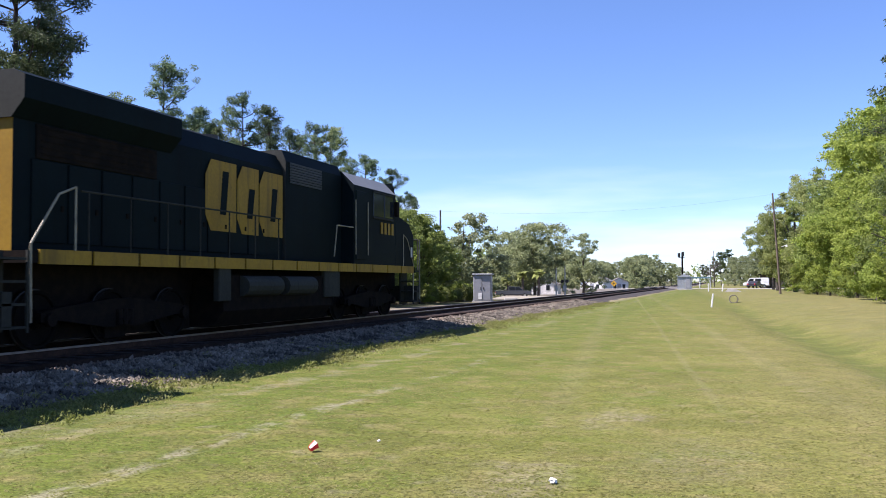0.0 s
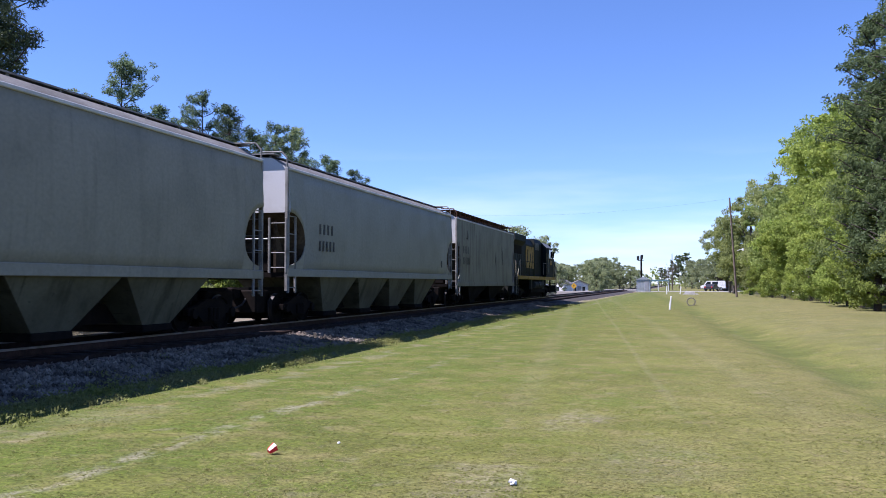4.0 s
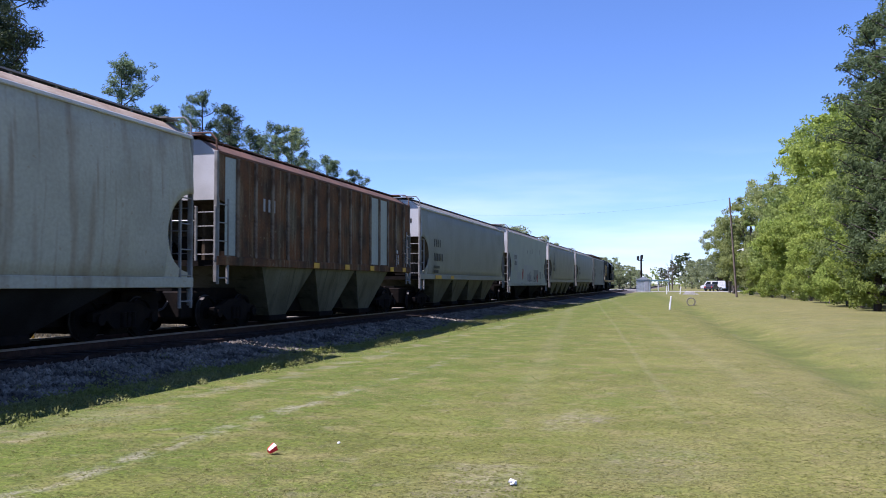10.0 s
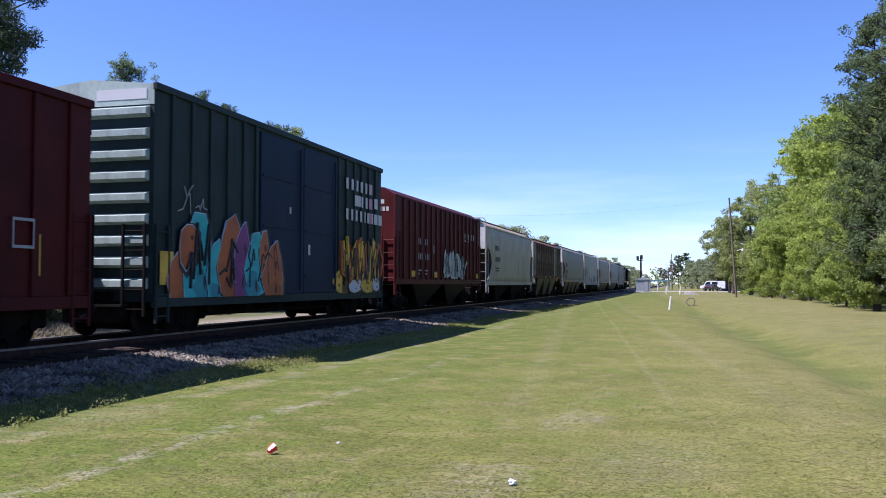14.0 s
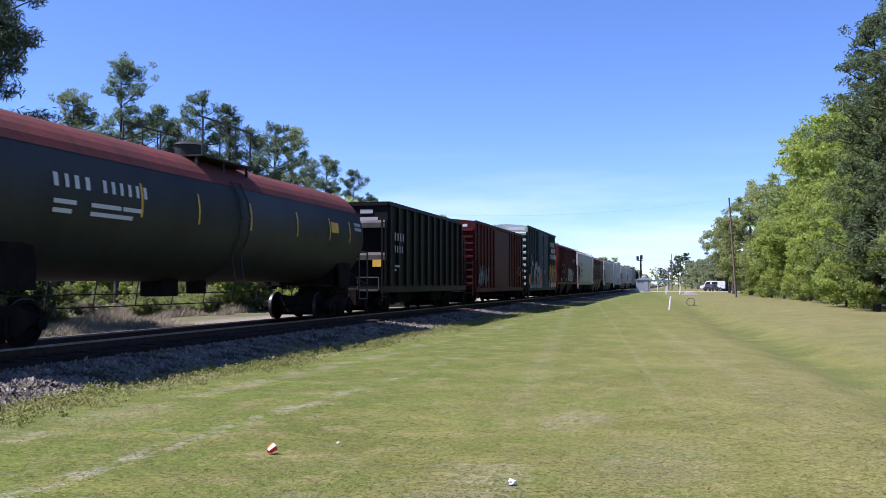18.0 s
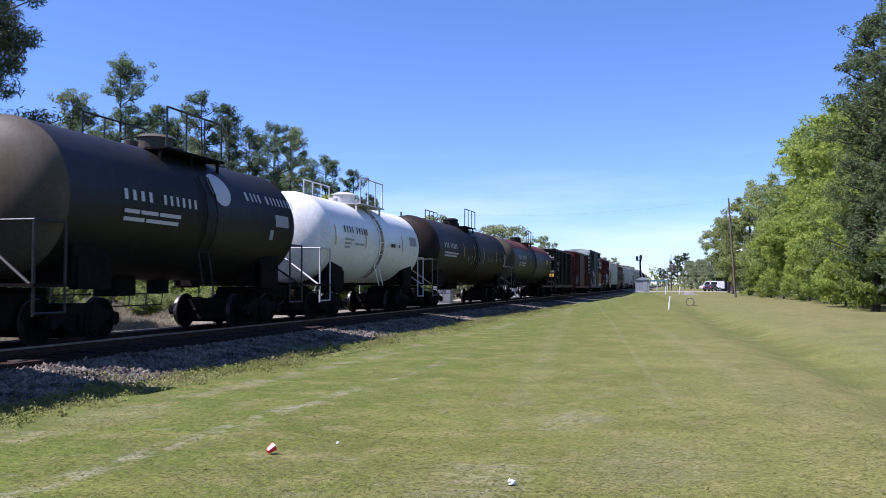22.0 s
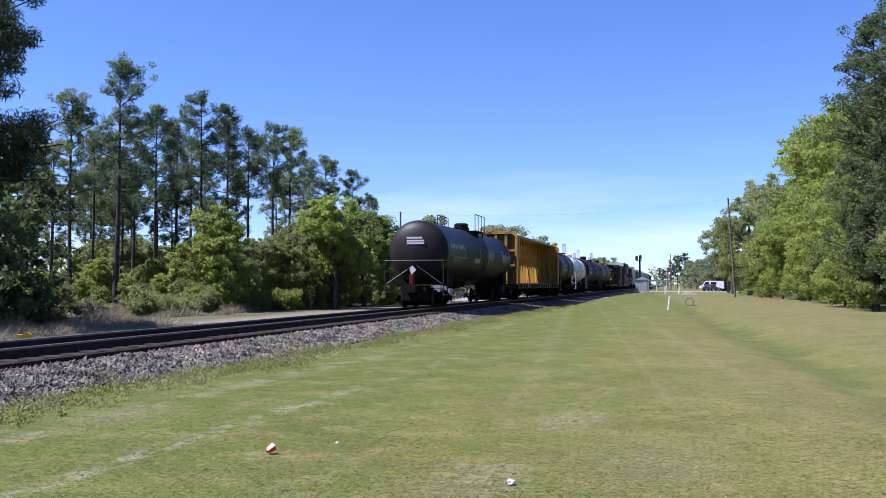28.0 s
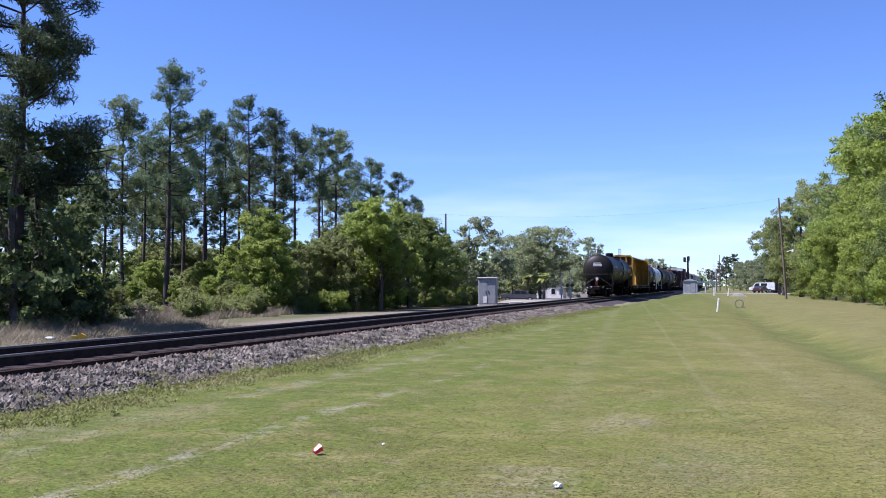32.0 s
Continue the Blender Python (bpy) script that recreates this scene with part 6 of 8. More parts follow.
def boxcars_and_gondola():
    # tall blue box car
    c = vehicle("box_car", -140.35, "tall slate blue box car with bright sprayed graffiti", "box car")
    h = 7.17
    ribs = [-6.5, -5.7, -4.9, -4.1, -3.3, -2.65] + [3.0, 3.7, 4.4, 5.1, 5.8, 6.5]
    box_body(c, h, 5.25, 0.75, P["slate"], P["end_blue"], M["galvanised"], ribs=ribs, end_bands=9)
    for s in (1, -1):
        for a, b in ((-2.45, 0.2), (0.24, 2.8)):
            bm = bmesh.new()
            rbox(bm, s * 1.55 - 0.035, s * 1.55 + 0.035, a, b, 0.85, 5.05, 0.02)
            d = part("door", bm, P["door_blue"], c, "deep blue sliding door")
            bm = bmesh.new()
            for z in (1.3, 2.6, 3.9):
                box(bm, s * 1.59 - 0.015, s * 1.59 + 0.015, a + 0.1, b - 0.1, z, z + 0.07)
            pipe(bm, [(s * 1.62, b - 0.25, 0.95), (s * 1.62, b - 0.25, 4.9)], 0.025)
            part("door_bar", bm, P["door_blue"], d)
    x = 1.585
    for k, (z, ws) in enumerate(((4.25, (0.4, 0.4, 0.32, 0.4, 0.34, 0.4)), (3.75, (-0.72, 0.55, 0.34, 0.38, 0.36)), (3.25, (0.38, 0.34, 0.36, 0.36, 0.2, 0.36, 0.34)))):
        bars(c, x, 3.55, z - 0.05, [(0, 0.36, *ws)], P["chalk"])
    for yy, z, m in ((6.1, 4.2, "pink"), (6.1, 3.7, "pink"), (6.1, 3.2, "pink"), (6.65, 3.75, "chalk"), (6.65, 3.2, "chalk"), (7.1, 3.2, "chalk")):
        panel("square_mark", c, x, [(yy - 0.4, z), (yy - 0.05, z), (yy - 0.05, z + 0.36), (yy - 0.4, z + 0.36)], P[m])
    rs = np.random.RandomState(4)

    def piece(letters, edge, first):
        """Fat sprayed shapes side by side, each on a dark shadow and with a thin pale rim."""
        o = first
        for cy, cz, ry, rz, m in letters:
            if cz > 1.3:
                cz, rz = cz - 0.22, rz + 0.14
            sd = int(rs.randint(1000))
            ry *= 1.22
            blob(c, 1.59, cy + 0.06, cz - 0.05, ry + 0.1, rz + 0.1, P["ink"], sd, o, 0.2, 10)
            blob(c, 1.59, cy, cz, ry + 0.015, rz + 0.02, P[edge], sd, o + 0.0015, 0.2, 10)
            blob(c, 1.59, cy, cz, ry, rz, P[m], sd, o + 0.003, 0.2, 10)
            blob(c, 1.59, cy + ry * rs.uniform(-0.3, 0.3), cz - rz * 0.45, ry * 0.55, rz * 0.35, P["shade_" + m] if "shade_" + m in P else P[m], sd + 1, o + 0.0045, 0.3, 12)
            for q in range(2):
                blob(c, 1.59, cy + ry * rs.uniform(-0.2, 0.3), cz + rz * (0.4 - 0.75 * q), 0.06, rz * 0.14, P["ink"], sd + 5 + q, o + 0.006, 0.3, 8)
            o += 0.0075
        return o
    o = piece(((-6.05, 1.4, 0.55, 0.6, "orange"), (-5.45, 1.75, 0.55, 0.95, "teal"), (-5.9, 2.15, 0.3, 0.35, "orange"), (-4.75, 1.5, 0.35, 0.7, "teal"), (-4.1, 1.75, 0.5, 1.0, "orange"),
               (-3.5, 1.75, 0.36, 0.95, "purple"), (-2.8, 1.7, 0.5, 0.95, "teal"), (-2.35, 2.0, 0.25, 0.5, "orange"), (-1.85, 1.5, 0.5, 0.75, "orange")), "sky_paint", 0.004)
    strokes(c, 1.59, -6.3, -1.6, 1.0, 2.5, P["ink"], 8, 12, 0.035, o)
    strokes(c, 1.59, -6.4, -5.0, 2.6, 3.3, P["dull_chalk"], 71, 4, 0.03, 0.004)
    o = piece(((3.0, 1.2, 0.45, 0.38, "gold"), (3.75, 1.75, 0.45, 0.85, "brown_spray"), (4.6, 1.8, 0.45, 0.8, "gold"), (5.4, 1.8, 0.4, 0.85, "brown_spray"), (6.15, 1.75, 0.4, 0.8, "gold"),
               (4.4, 1.05, 0.5, 0.22, "chalk"), (5.5, 1.05, 0.5, 0.24, "gold"), (6.3, 1.1, 0.3, 0.26, "chalk")), "gold", 0.004)
    for m, sd, n, w in (("gold", 42, 9, 0.12), ("brown_spray", 41, 9, 0.12), ("orange", 43, 5, 0.1), ("ink", 45, 10, 0.05)):
        strokes(c, 1.59, 3.2, 6.5, 1.1, 2.7, P[m], sd, n, w, o)
        o += 0.002
    bars(c, 1.595, -0.75, 3.05, [(0, 0.18, 0.18), (-1.1, 0.3, -1.2, 0.28)], P["chalk"])
    bars(c, 1.58, -7.0, 1.1, [(0, 0.7, 0.5)], P["gold"])
    end_bars(c, -h - 0.014, 0.15, 4.95, [(0, 0.22, 1.2)], P["chalk"])
    # red box car behind it
    c = vehicle("box_car", -156.9, "dull red ribbed box car", "box car")
    h = 7.35
    ribs = [-6.8 + 0.85 * k for k in range(5)] + [2.3 + 0.9 * k for k in range(6)]
    box_body(c, h, 4.45, 0.8, P["oxide_b"], P["oxide_b"], P["oxide_b"], ribs=ribs, end_bands=9)
    for s in (1, -1):
        bm = bmesh.new()
        rbox(bm, s * 1.55 - 0.035, s * 1.55 + 0.035, -2.6, 1.9, 0.9, 4.25, 0.02)
        part("door", bm, P["oxide_b"], c, "red sliding door")
    bars(c, 1.585, 5.0, 1.25, [(0, 0.7, 0.06), (0, 0.7, -0.9, 0.06)], P["gold"])
    bars(c, 1.585, 5.35, 1.7, [(0, 0.05, 0.5), (0.45, 0.05, 0.5)], P["dull_chalk"])
    for yy in (5.35, 5.82):
        panel("marking", c, 1.585, [(yy, 1.75), (yy + 0.03, 1.75), (yy + 0.03, 2.15), (yy, 2.15)], P["dull_chalk"])
    strokes(c, 1.585, -6.9, -4.3, 1.0, 2.3, P["dull_chalk"], 61, 9, 0.05)
    strokes(c, 1.588, -6.9, -4.3, 1.0, 2.2, P["patch_dark"], 62, 7, 0.09)
    end_bars(c, -h - 0.014, 0.0, 4.15, [(0, 0.14, 1.1)], P["chalk"])
    # black high-sided gondola
    c = vehicle("gondola_car", -172.95, "black high-sided ribbed gondola car", "gondola car")
    h = 6.55
    ev, fl = 4.1, 0.9
    for s in (1, -1):
        part("side_wall", box(bmesh.new(), s * 1.44 - 0.04, s * 1.44 + 0.04, -h + 0.9, h - 0.9, fl, ev), P["tar"], c)
        part("end_wall", box(bmesh.new(), -1.48, 1.48, s * (h - 0.9) - 0.04, s * (h - 0.9) + 0.04, fl, ev), P["tar"], c)
    part("floor_plate", box(bmesh.new(), -1.4, 1.4, -h + 0.9, h - 0.9, fl, fl + 0.1), P["tar"], c)
    bm = bmesh.new()
    for s in (1, -1):
        box(bm, s * 1.5 - 0.07, s * 1.5 + 0.07, -h + 0.85, h - 0.85, ev - 0.06, ev + 0.08)
        box(bm, -1.5, 1.5, s * (h - 0.88) - 0.09, s * (h - 0.88) + 0.09, ev - 0.06, ev + 0.08)
        box(bm, s * 1.5 - 0.05, s * 1.5 + 0.05, -h + 0.1, h - 0.1, fl - 0.1, fl + 0.15)
    part("top_chord", bm, P["tar"], c)
    bm = bmesh.new()
    rbox(bm, 0, 0.14, -0.09, 0.09, fl + 0.12, ev - 0.05, 0.02)
    me = mesh_only("rib", bm, [P["tar"]])
    for k in range(12):
        yy = -h + 1.0 + (2 * h - 2.0) * k / 11
        shared("rib", me, c, pose(1.44, yy, 0))
        shared("rib", me, c, pose(-1.44, yy, 0, 0, 0, 180))
    for s in (-1, 1):
        for z in (fl + 1.1, fl + 2.3):
            bm = bmesh.new()
            extrude_yz(bm, [(s * (h - 0.86), z), (s * (h - 0.6), z), (s * (h - 0.6), z + 0.18), (s * (h - 0.86), z + 0.3)], -1.45, 1.45)
            bmesh.ops.recalc_face_normals(bm, faces=bm.faces)
            part("end_beam", bm, P["beam_grime"], c, "grimy grey end beam")
        bm = bmesh.new()
        box(bm, -1.4, 1.4, min(s * (h - 0.85), s * h), max(s * (h - 0.85), s * h), fl - 0.05, fl + 0.02)
        pipe(bm, [(0.6, s * (h - 0.1), fl), (0.6, s * (h - 0.1), fl + 0.45), (1.4, s * (h - 0.1), fl + 0.45), (1.4, s * (h - 0.1), fl)], 0.022)
        part("end_platform", bm, P["beam_grime"], c)
        ladder(c, 1.52, s * (h - 0.1), fl - 0.4, fl + 2.6, -0.4 * s, P["tar"], "y", 6)
    bars(c, 1.60, -5.2, 2.75, [(0, 0.3, 0.26, 0.26, 0.26, 0.26), (-0.45, 0.26, 0.22, 0.22, 0.22, 0.22), (-1.0, 0.08, 0.6), (-1.15, 0.08, 0.4)], P["dull_chalk"])
    end_bars(c, -h + 0.84, 0.4, 3.55, [(0.2, 0.16, 0.5), (-0.08, 0.14, 0.7)], P["dull_chalk"])
    end_bars(c, -h + 0.55, 1.0, 1.75, [(0, 0.26, 0.4)], P["gold"])
    bm = bmesh.new()
    box(bm, -0.4, 0.4, -h, h, 0.5, fl)
    box(bm, -1.1, 1.1, -h + 3.2, -h + 5.0, 0.4, fl)
    box(bm, -1.1, 1.1, h - 5.0, h - 3.2, 0.4, fl)
    part("underframe", bm, M["steel_dark"], c)
    running_gear(c, h)


def centerbeam():
    c = vehicle("centerbeam_flat_car", -255.8, "empty yellow centre-beam lumber flat car", "flat car")
    h = 10.35
    yel, brn = P["beam_yellow"], P["beam_brown"]
    deck, top = 1.1, 4.62
    bm = bmesh.new()
    box(bm, -0.35, 0.35, -h, h, 0.45, deck)
    for k in range(16):
        yy = -h + 0.3 + (2 * h - 0.6) * k / 15
        box(bm, -1.45, 1.45, yy - 0.06, yy + 0.06, deck - 0.25, deck - 0.03)
    part("underframe", bm, M["steel_dark"], c)
    bm = bmesh.new()
    for s in (1, -1):
        extrude_xz(bm, [(0.0, deck - 0.05), (s * 1.5, deck + 0.0), (s * 1.5, deck + 0.05), (0.0, deck + 0.03)], -h + 0.1, h - 0.1)
    bmesh.ops.recalc_face_normals(bm, faces=bm.faces)
    part("deck", bm, brn, c)
    bm = bmesh.new()
    for s in (1, -1):
        box(bm, s * 1.51 - 0.04, s * 1.51 + 0.04, -h, h, deck - 0.3, deck + 0.06)
    part("side_sill", bm, P["sill_brown"], c, "grimy brown side sill with traces of yellow")
    for k in range(17):
        yy = -h + 0.9 + (2 * h - 1.8) * k / 16
        bm = bmesh.new()
        rbox(bm, 1.53, 1.6, yy - 0.16, yy + 0.16, deck - 0.24, deck - 0.02, 0.02)
        part("winch_pocket", bm, M["steel_dark"], c)
    # end bulkheads
    for s in (-1, 1):
        bm = bmesh.new()
        y0, y1 = sorted((s * h, s * (h - 0.06)))
        extrude_xz(bm, [(-1.5, deck), (1.5, deck), (1.5, top - 0.3), (1.2, top), (-1.2, top), (-1.5, top - 0.3)], y0, y1)
        bmesh.ops.recalc_face_normals(bm, faces=bm.faces)
        bulk = part("bulkhead", bm, brn if s < 0 else yel, c)
        o = s * (h + 0.06)
        bm = bmesh.new()
        for x in (-1.42, -0.72, 0.0, 0.72, 1.42):
            box(bm, x - 0.09, x + 0.09, o - 0.13, o + 0.13, deck, top - (0.25 if abs(x) > 1 else 0))
        part("upright", bm, yel, bulk, "yellow bulkhead uprights")
        bm = bmesh.new()
        for z in (deck + 1.2, deck + 2.2):
            box(bm, -1.5, 1.5, o - 0.1, o + 0.1, z, z + 0.14)
        extrude_xz(bm, [(-1.52, top - 0.32), (-1.22, top + 0.02), (1.22, top + 0.02), (1.52, top - 0.32), (1.5, top - 0.48), (1.15, top - 0.14), (-1.15, top - 0.14), (-1.5, top - 0.48)], o - 0.16, o + 0.16)
        bmesh.ops.recalc_face_normals(bm, faces=bm.faces)
        part("cross_rail", bm, yel, bulk)
        for x in (1.5, -1.5):
            bm = bmesh.new()
            box(bm, x - 0.04, x + 0.04, min(s * h, s * (h - 0.6)), max(s * h, s * (h - 0.6)), deck, top - 0.3)
            part("side_plate", bm, yel, bulk)
        ladder(c, 0.85, s * (h + 0.2), deck - 0.3, deck + 1.9, 0.5, M["steel_dark"], "x", 5)
    # solid end bays of the centre wall
    for s in (-1, 1):
        w = 2.9 if s < 0 else 3.2
        y0, y1 = sorted((s * (h - 0.1), s * (h - w)))
        bm = bmesh.new()
        box(bm, -0.09, 0.09, y0, y1, deck, top - 0.1)
        wall = part("centre_wall", bm, brn, c, "solid end bay of the centre wall")
        n = 4
        for k in range(n):
            yy = y0 + (y1 - y0) * (k + 0.5) / n
            bm = bmesh.new()
            for x in (1, -1):
                box(bm, x * 0.14 - 0.07, x * 0.14 + 0.07, yy - 0.07, yy + 0.07, deck, top - 0.1)
            part("stiffener", bm, yel, wall)
    # top beam and posts
    bm = bmesh.new()
    extrude_xz(bm, [(-1.12, top - 0.22), (-1.1, top - 0.08), (-0.5, top + 0.06), (0.5, top + 0.06), (1.1, top - 0.08), (1.12, top - 0.22), (0.45, top - 0.06), (-0.45, top - 0.06)], -h + 0.05, h - 0.05)
    bmesh.ops.recalc_face_normals(bm, faces=bm.faces)
    part("top_beam", bm, yel, c, "yellow top beam along the middle")
    bm = bmesh.new()
    # one tapered I-section
    rings = []
    for z, w in ((deck, 0.17), (deck + 1.7, 0.07), (top - 0.1, 0.045)):
        f, e = w + 0.022, 0.05
        outline = [(f, -e), (f, e), (w, e), (w, 0.018), (-w, 0.018), (-w, e), (-f, e), (-f, -e), (-w, -e), (-w, -0.018), (w, -0.018), (w, -e)]
        rings.append([bm.verts.new((px, py, z)) for px, py in outline])
    k = len(rings[0])
    for lo, hi in zip(rings, rings[1:]):
        for q in range(k):
            bm.faces.new((lo[q], lo[(q + 1) % k], hi[(q + 1) % k], hi[q]))
    bmesh.ops.recalc_face_normals(bm, faces=bm.faces)
    me = mesh_only("post", bm, [P["post_paint"]])
    n = 14
    ys = [-7.2 + 1.1 * k for k in range(n)]
    for yy in ys:
        shared("post", me, c, pose(0, yy, 0))
    for k in (3, 8, 12):
        bm = bmesh.new()
        for d in (-1, 1):
            pipe(bm, [(0.24, ys[k] + d * 0.7, deck + 0.1), (0.16, ys[k], deck + 1.5)], 0.05)
        part("brace", bm, yel, c)
    bars(c, 1.555, -7.0, deck - 0.24, [(0, 0.26, 0.3, 0.3, 0.3)], P["chalk"])
    bars(c, 1.555, 3.6, deck - 0.24, [(0, 0.26, 0.3, 0.3, 0.3)], P["chalk"])
    running_gear(c, h, 2.6)


def build_train():
    locomotive()
    rr = P["rust_roof"]
    a = hopper("covered_hopper_car", 2.35, 7.62, "grey covered hopper car with rusty roof and stains", P["grey_a"], P["end_white"], 4.3, 1.1, 1.5, 2, roof=rr, grate=rr, high_walk=True, cut=0.62)
    bars(a, 1.503, -6.3, 2.65, [(0, 0.36, 0.26, 0.26, 0.26, 0.26), (-0.55, 0.36, 0.2, 0.2, 0.2, 0.2, 0.2, 0.2)], P["ink"])
    strokes(a, 1.503, 1.6, 2.0, 2.0, 3.1, P["ink"], 3, 2, 0.05)
    strokes(a, 1.503, 3.6, 4.0, 2.2, 3.5, P["ink"], 5, 2, 0.06)
    strokes(a, 1.503, -5.6, -5.2, 3.3, 3.9, P["ink"], 9, 2, 0.05)
    end_bars(a, -7.502, 0.3, 3.7, [(0.25, 0.2, 0.15, 0.15, 0.15), (0, 0.2, 0.15, 0.15, 0.15, 0.15)], P["ink"])
    bay = P["bay_olive"]
    a = hopper("covered_hopper_car", -15.38, 9.12, "smooth grey covered hopper car with rounded sides", P["grey_b"], P["end_white"], 4.3, 1.42, 1.57, 4, bay_mat=bay, roof=P["roof_grey"], deep=0.24)
    bars(a, 1.58, 6.9, 1.85, [(0, 0.3, 0.3)], P["ink"])
    bars(a, 1.575, -7.0, 2.6, [(0, 0.3, 0.24, 0.24, 0.24, 0.24), (-0.5, 0.3, 0.2, 0.2, 0.2, 0.2, 0.2)], P["ink"])
    a = hopper("covered_hopper_car", -35.0, 9.1, "beige grey covered hopper car with rounded sides", P["beige"], P["end_white"], 4.3, 1.35, 1.57, 4, bay_mat=bay, roof=P["roof_grey"], deep=0.24)
    bars(a, 1.58, -7.0, 2.7, [(0, 0.3, 0.24, 0.24, 0.24), (-0.5, 0.3, 0.2, 0.2, 0.2, 0.2, 0.2)], P["ink"])
    strokes(a, 1.59, -6.4, -5.6, 2.0, 3.9, P["patch_dark"], 5, 2, 0.12)
    # pale hopper with scrawls
    a = hopper("covered_hopper_car", -53.85, 8.25, "pale blue-grey covered hopper car with scrawled graffiti", P["pale_blue"], P["end_white"], 4.4, 1.1, 1.5, 2, roof=P["roof_grey"], sill_mat=P["pale_blue"])
    x = 1.503
    bars(a, x + 0.012, -6.0, 2.55, [(0.2, 0.26, 0.2, 0.2, 0.2), (-0.2, 0.26, 0.17, 0.17, 0.17, 0.17)], P["ink"])
    panel("paint_patch", a, x, [(-6.15, 2.0), (-4.9, 2.0), (-4.9, 3.05), (-6.15, 3.05)], P["patch_grey"])
    for y0, y1, z0, z1, m in ((-2.4, 1.6, 1.4, 2.45, "patch_grey"), (1.8, 4.0, 1.5, 2.15, "patch_dark"), (-5.0, -3.6, 1.35, 1.9, "patch_grey"), (4.6, 5.4, 1.5, 2.05, "patch_dark"), (-0.9, 1.2, 1.3, 1.75, "patch_dark")):
        panel("paint_patch", a, x, [(y0, z0), (y1, z0), (y1, z1), (y0, z1)], P[m], out=0.002)
    for cy, cz, rr_, m, sd in ((-2.9, 1.75, 0.45, "crimson", 3), (3.35, 1.55, 0.35, "crimson", 7), (0.0, 1.6, 0.45, "patch_dark", 9)):
        strokes(a, x + 0.008, cy - rr_ * 0.6, cy + rr_ * 0.6, cz - rr_, cz + rr_, P[m], sd, 4, 0.04)
    strokes(a, x + 0.008, -1.2, 0.6, 1.3, 1.85, P["dull_chalk"], 31, 6, 0.04)
    strokes(a, x + 0.008, 1.6, 2.6, 1.2, 1.7, P["ink"], 32, 4, 0.05)
    strokes(a, 1.538, -6.5, 4.5, 1.02, 1.2, P["patch_dark"], 33, 16, 0.03)
    bars(a, x + 0.008, 6.2, 1.6, [(0, 0.3, 0.3)], P["ink"])
    for yy in (0.5, 1.3, 4.5, -1.0):
        strokes(a, x + 0.006, yy, yy + 0.1, 3.2, 4.0, P["patch_dark"], int(yy * 10) + 40, 1, 0.1)
    a = hopper("covered_hopper_car", -72.52, 9.12, "smooth grey covered hopper car with rounded sides", P["grey_b"], P["end_white"], 4.3, 1.42, 1.57, 4, bay_mat=bay, roof=P["roof_grey"], deep=0.24)
    bars(a, 1.58, -7.2, 2.75, [(0, 0.33, 0.26, 0.2, 0.26, 0.26), (-0.62, 0.33, 0.2, 0.2, 0.2, 0.2, 0.2, 0.2), (-0.95, 0.12, 0.9), (-1.15, 0.12, 0.7)], P["ink"])
    panel("conspicuity_mark", a, 1.56, [(-6.9, 1.34), (-5.9, 1.34), (-5.9, 1.5), (-6.9, 1.5)], M["yellow"])
    panel("conspicuity_mark", a, 1.56, [(-4.2, 1.34), (-3.6, 1.34), (-3.6, 1.5), (-4.2, 1.5)], M["yellow"])
    end_bars(a, -9.002, 0.3, 3.7, [(0.22, 0.18, 0.12, 0.12, 0.12, 0.12), (-0.02, 0.18, 0.12, 0.12, 0.12, 0.12, 0.12)], P["ink"])
    # rusted hopper with ribs
    a = hopper("covered_hopper_car", -90.72, 7.72, "badly rusted ribbed covered hopper car", P["rust"], P["end_white"], 4.2, 1.66, 1.5, 3, ribs=15, bay_mat=bay, roof=rr, deep=0.24, grate=rr, rib_mat=P["rib_pale"], rail_mat=rr)
    for y0, y1 in ((2.9, 4.85), (-7.3, -6.6)):
        panel("paint_patch", a, 1.502, [(y0, 1.8), (y1, 1.8), (y1, 4.15), (y0, 4.15)], P["pale_blue"], "pale clean panel")
    for yy in (-1.9, 0.6, 3.0, 5.2, 6.7):
        panel("conspicuity_mark", a, 1.56, [(yy - 0.2, 1.58), (yy + 0.2, 1.58), (yy + 0.2, 1.74), (yy - 0.2, 1.74)], M["yellow"])
    bars(a, 1.507, -5.3, 3.0, [(0, 0.33, 0.22, 0.22, 0.22)], P["dull_chalk"])
    bars(a, 1.575, 5.7, 1.85, [(0, 0.36, 0.1, 0.1), (0.42, 0.12, 0.3)], P["chalk"])
    a = hopper("covered_hopper_car", -107.2, 7.8, "chalky white covered hopper car with rust streaks", P["cream"], P["end_white"], 4.35, 1.14, 1.57, 2, roof=P["roof_tan"], sill_mat=P["cream"])
    bars(a, 1.58, -5.6, 3.05, [(0, 0.34, 0.24, 0.24, 0.24, 0.24), (-0.65, 0.3, 0.18, 0.18, 0.18, 0.18, 0.18, 0.18), (-1.05, 0.08, 1.2), (-1.2, 0.08, 1.0)], P["ink"])
    # red hopper with ribs
    a = hopper("covered_hopper_car", -123.98, 7.47, "dark red ribbed hopper car with pale graffiti", P["oxide"], P["oxide"], 4.5, 1.2, 1.5, 2, ribs=17, bay_mat=P["tar"], trough=False, deep=0.24, cut=0.0, walks=False, post_mat=P["oxide"])
    x = 1.572
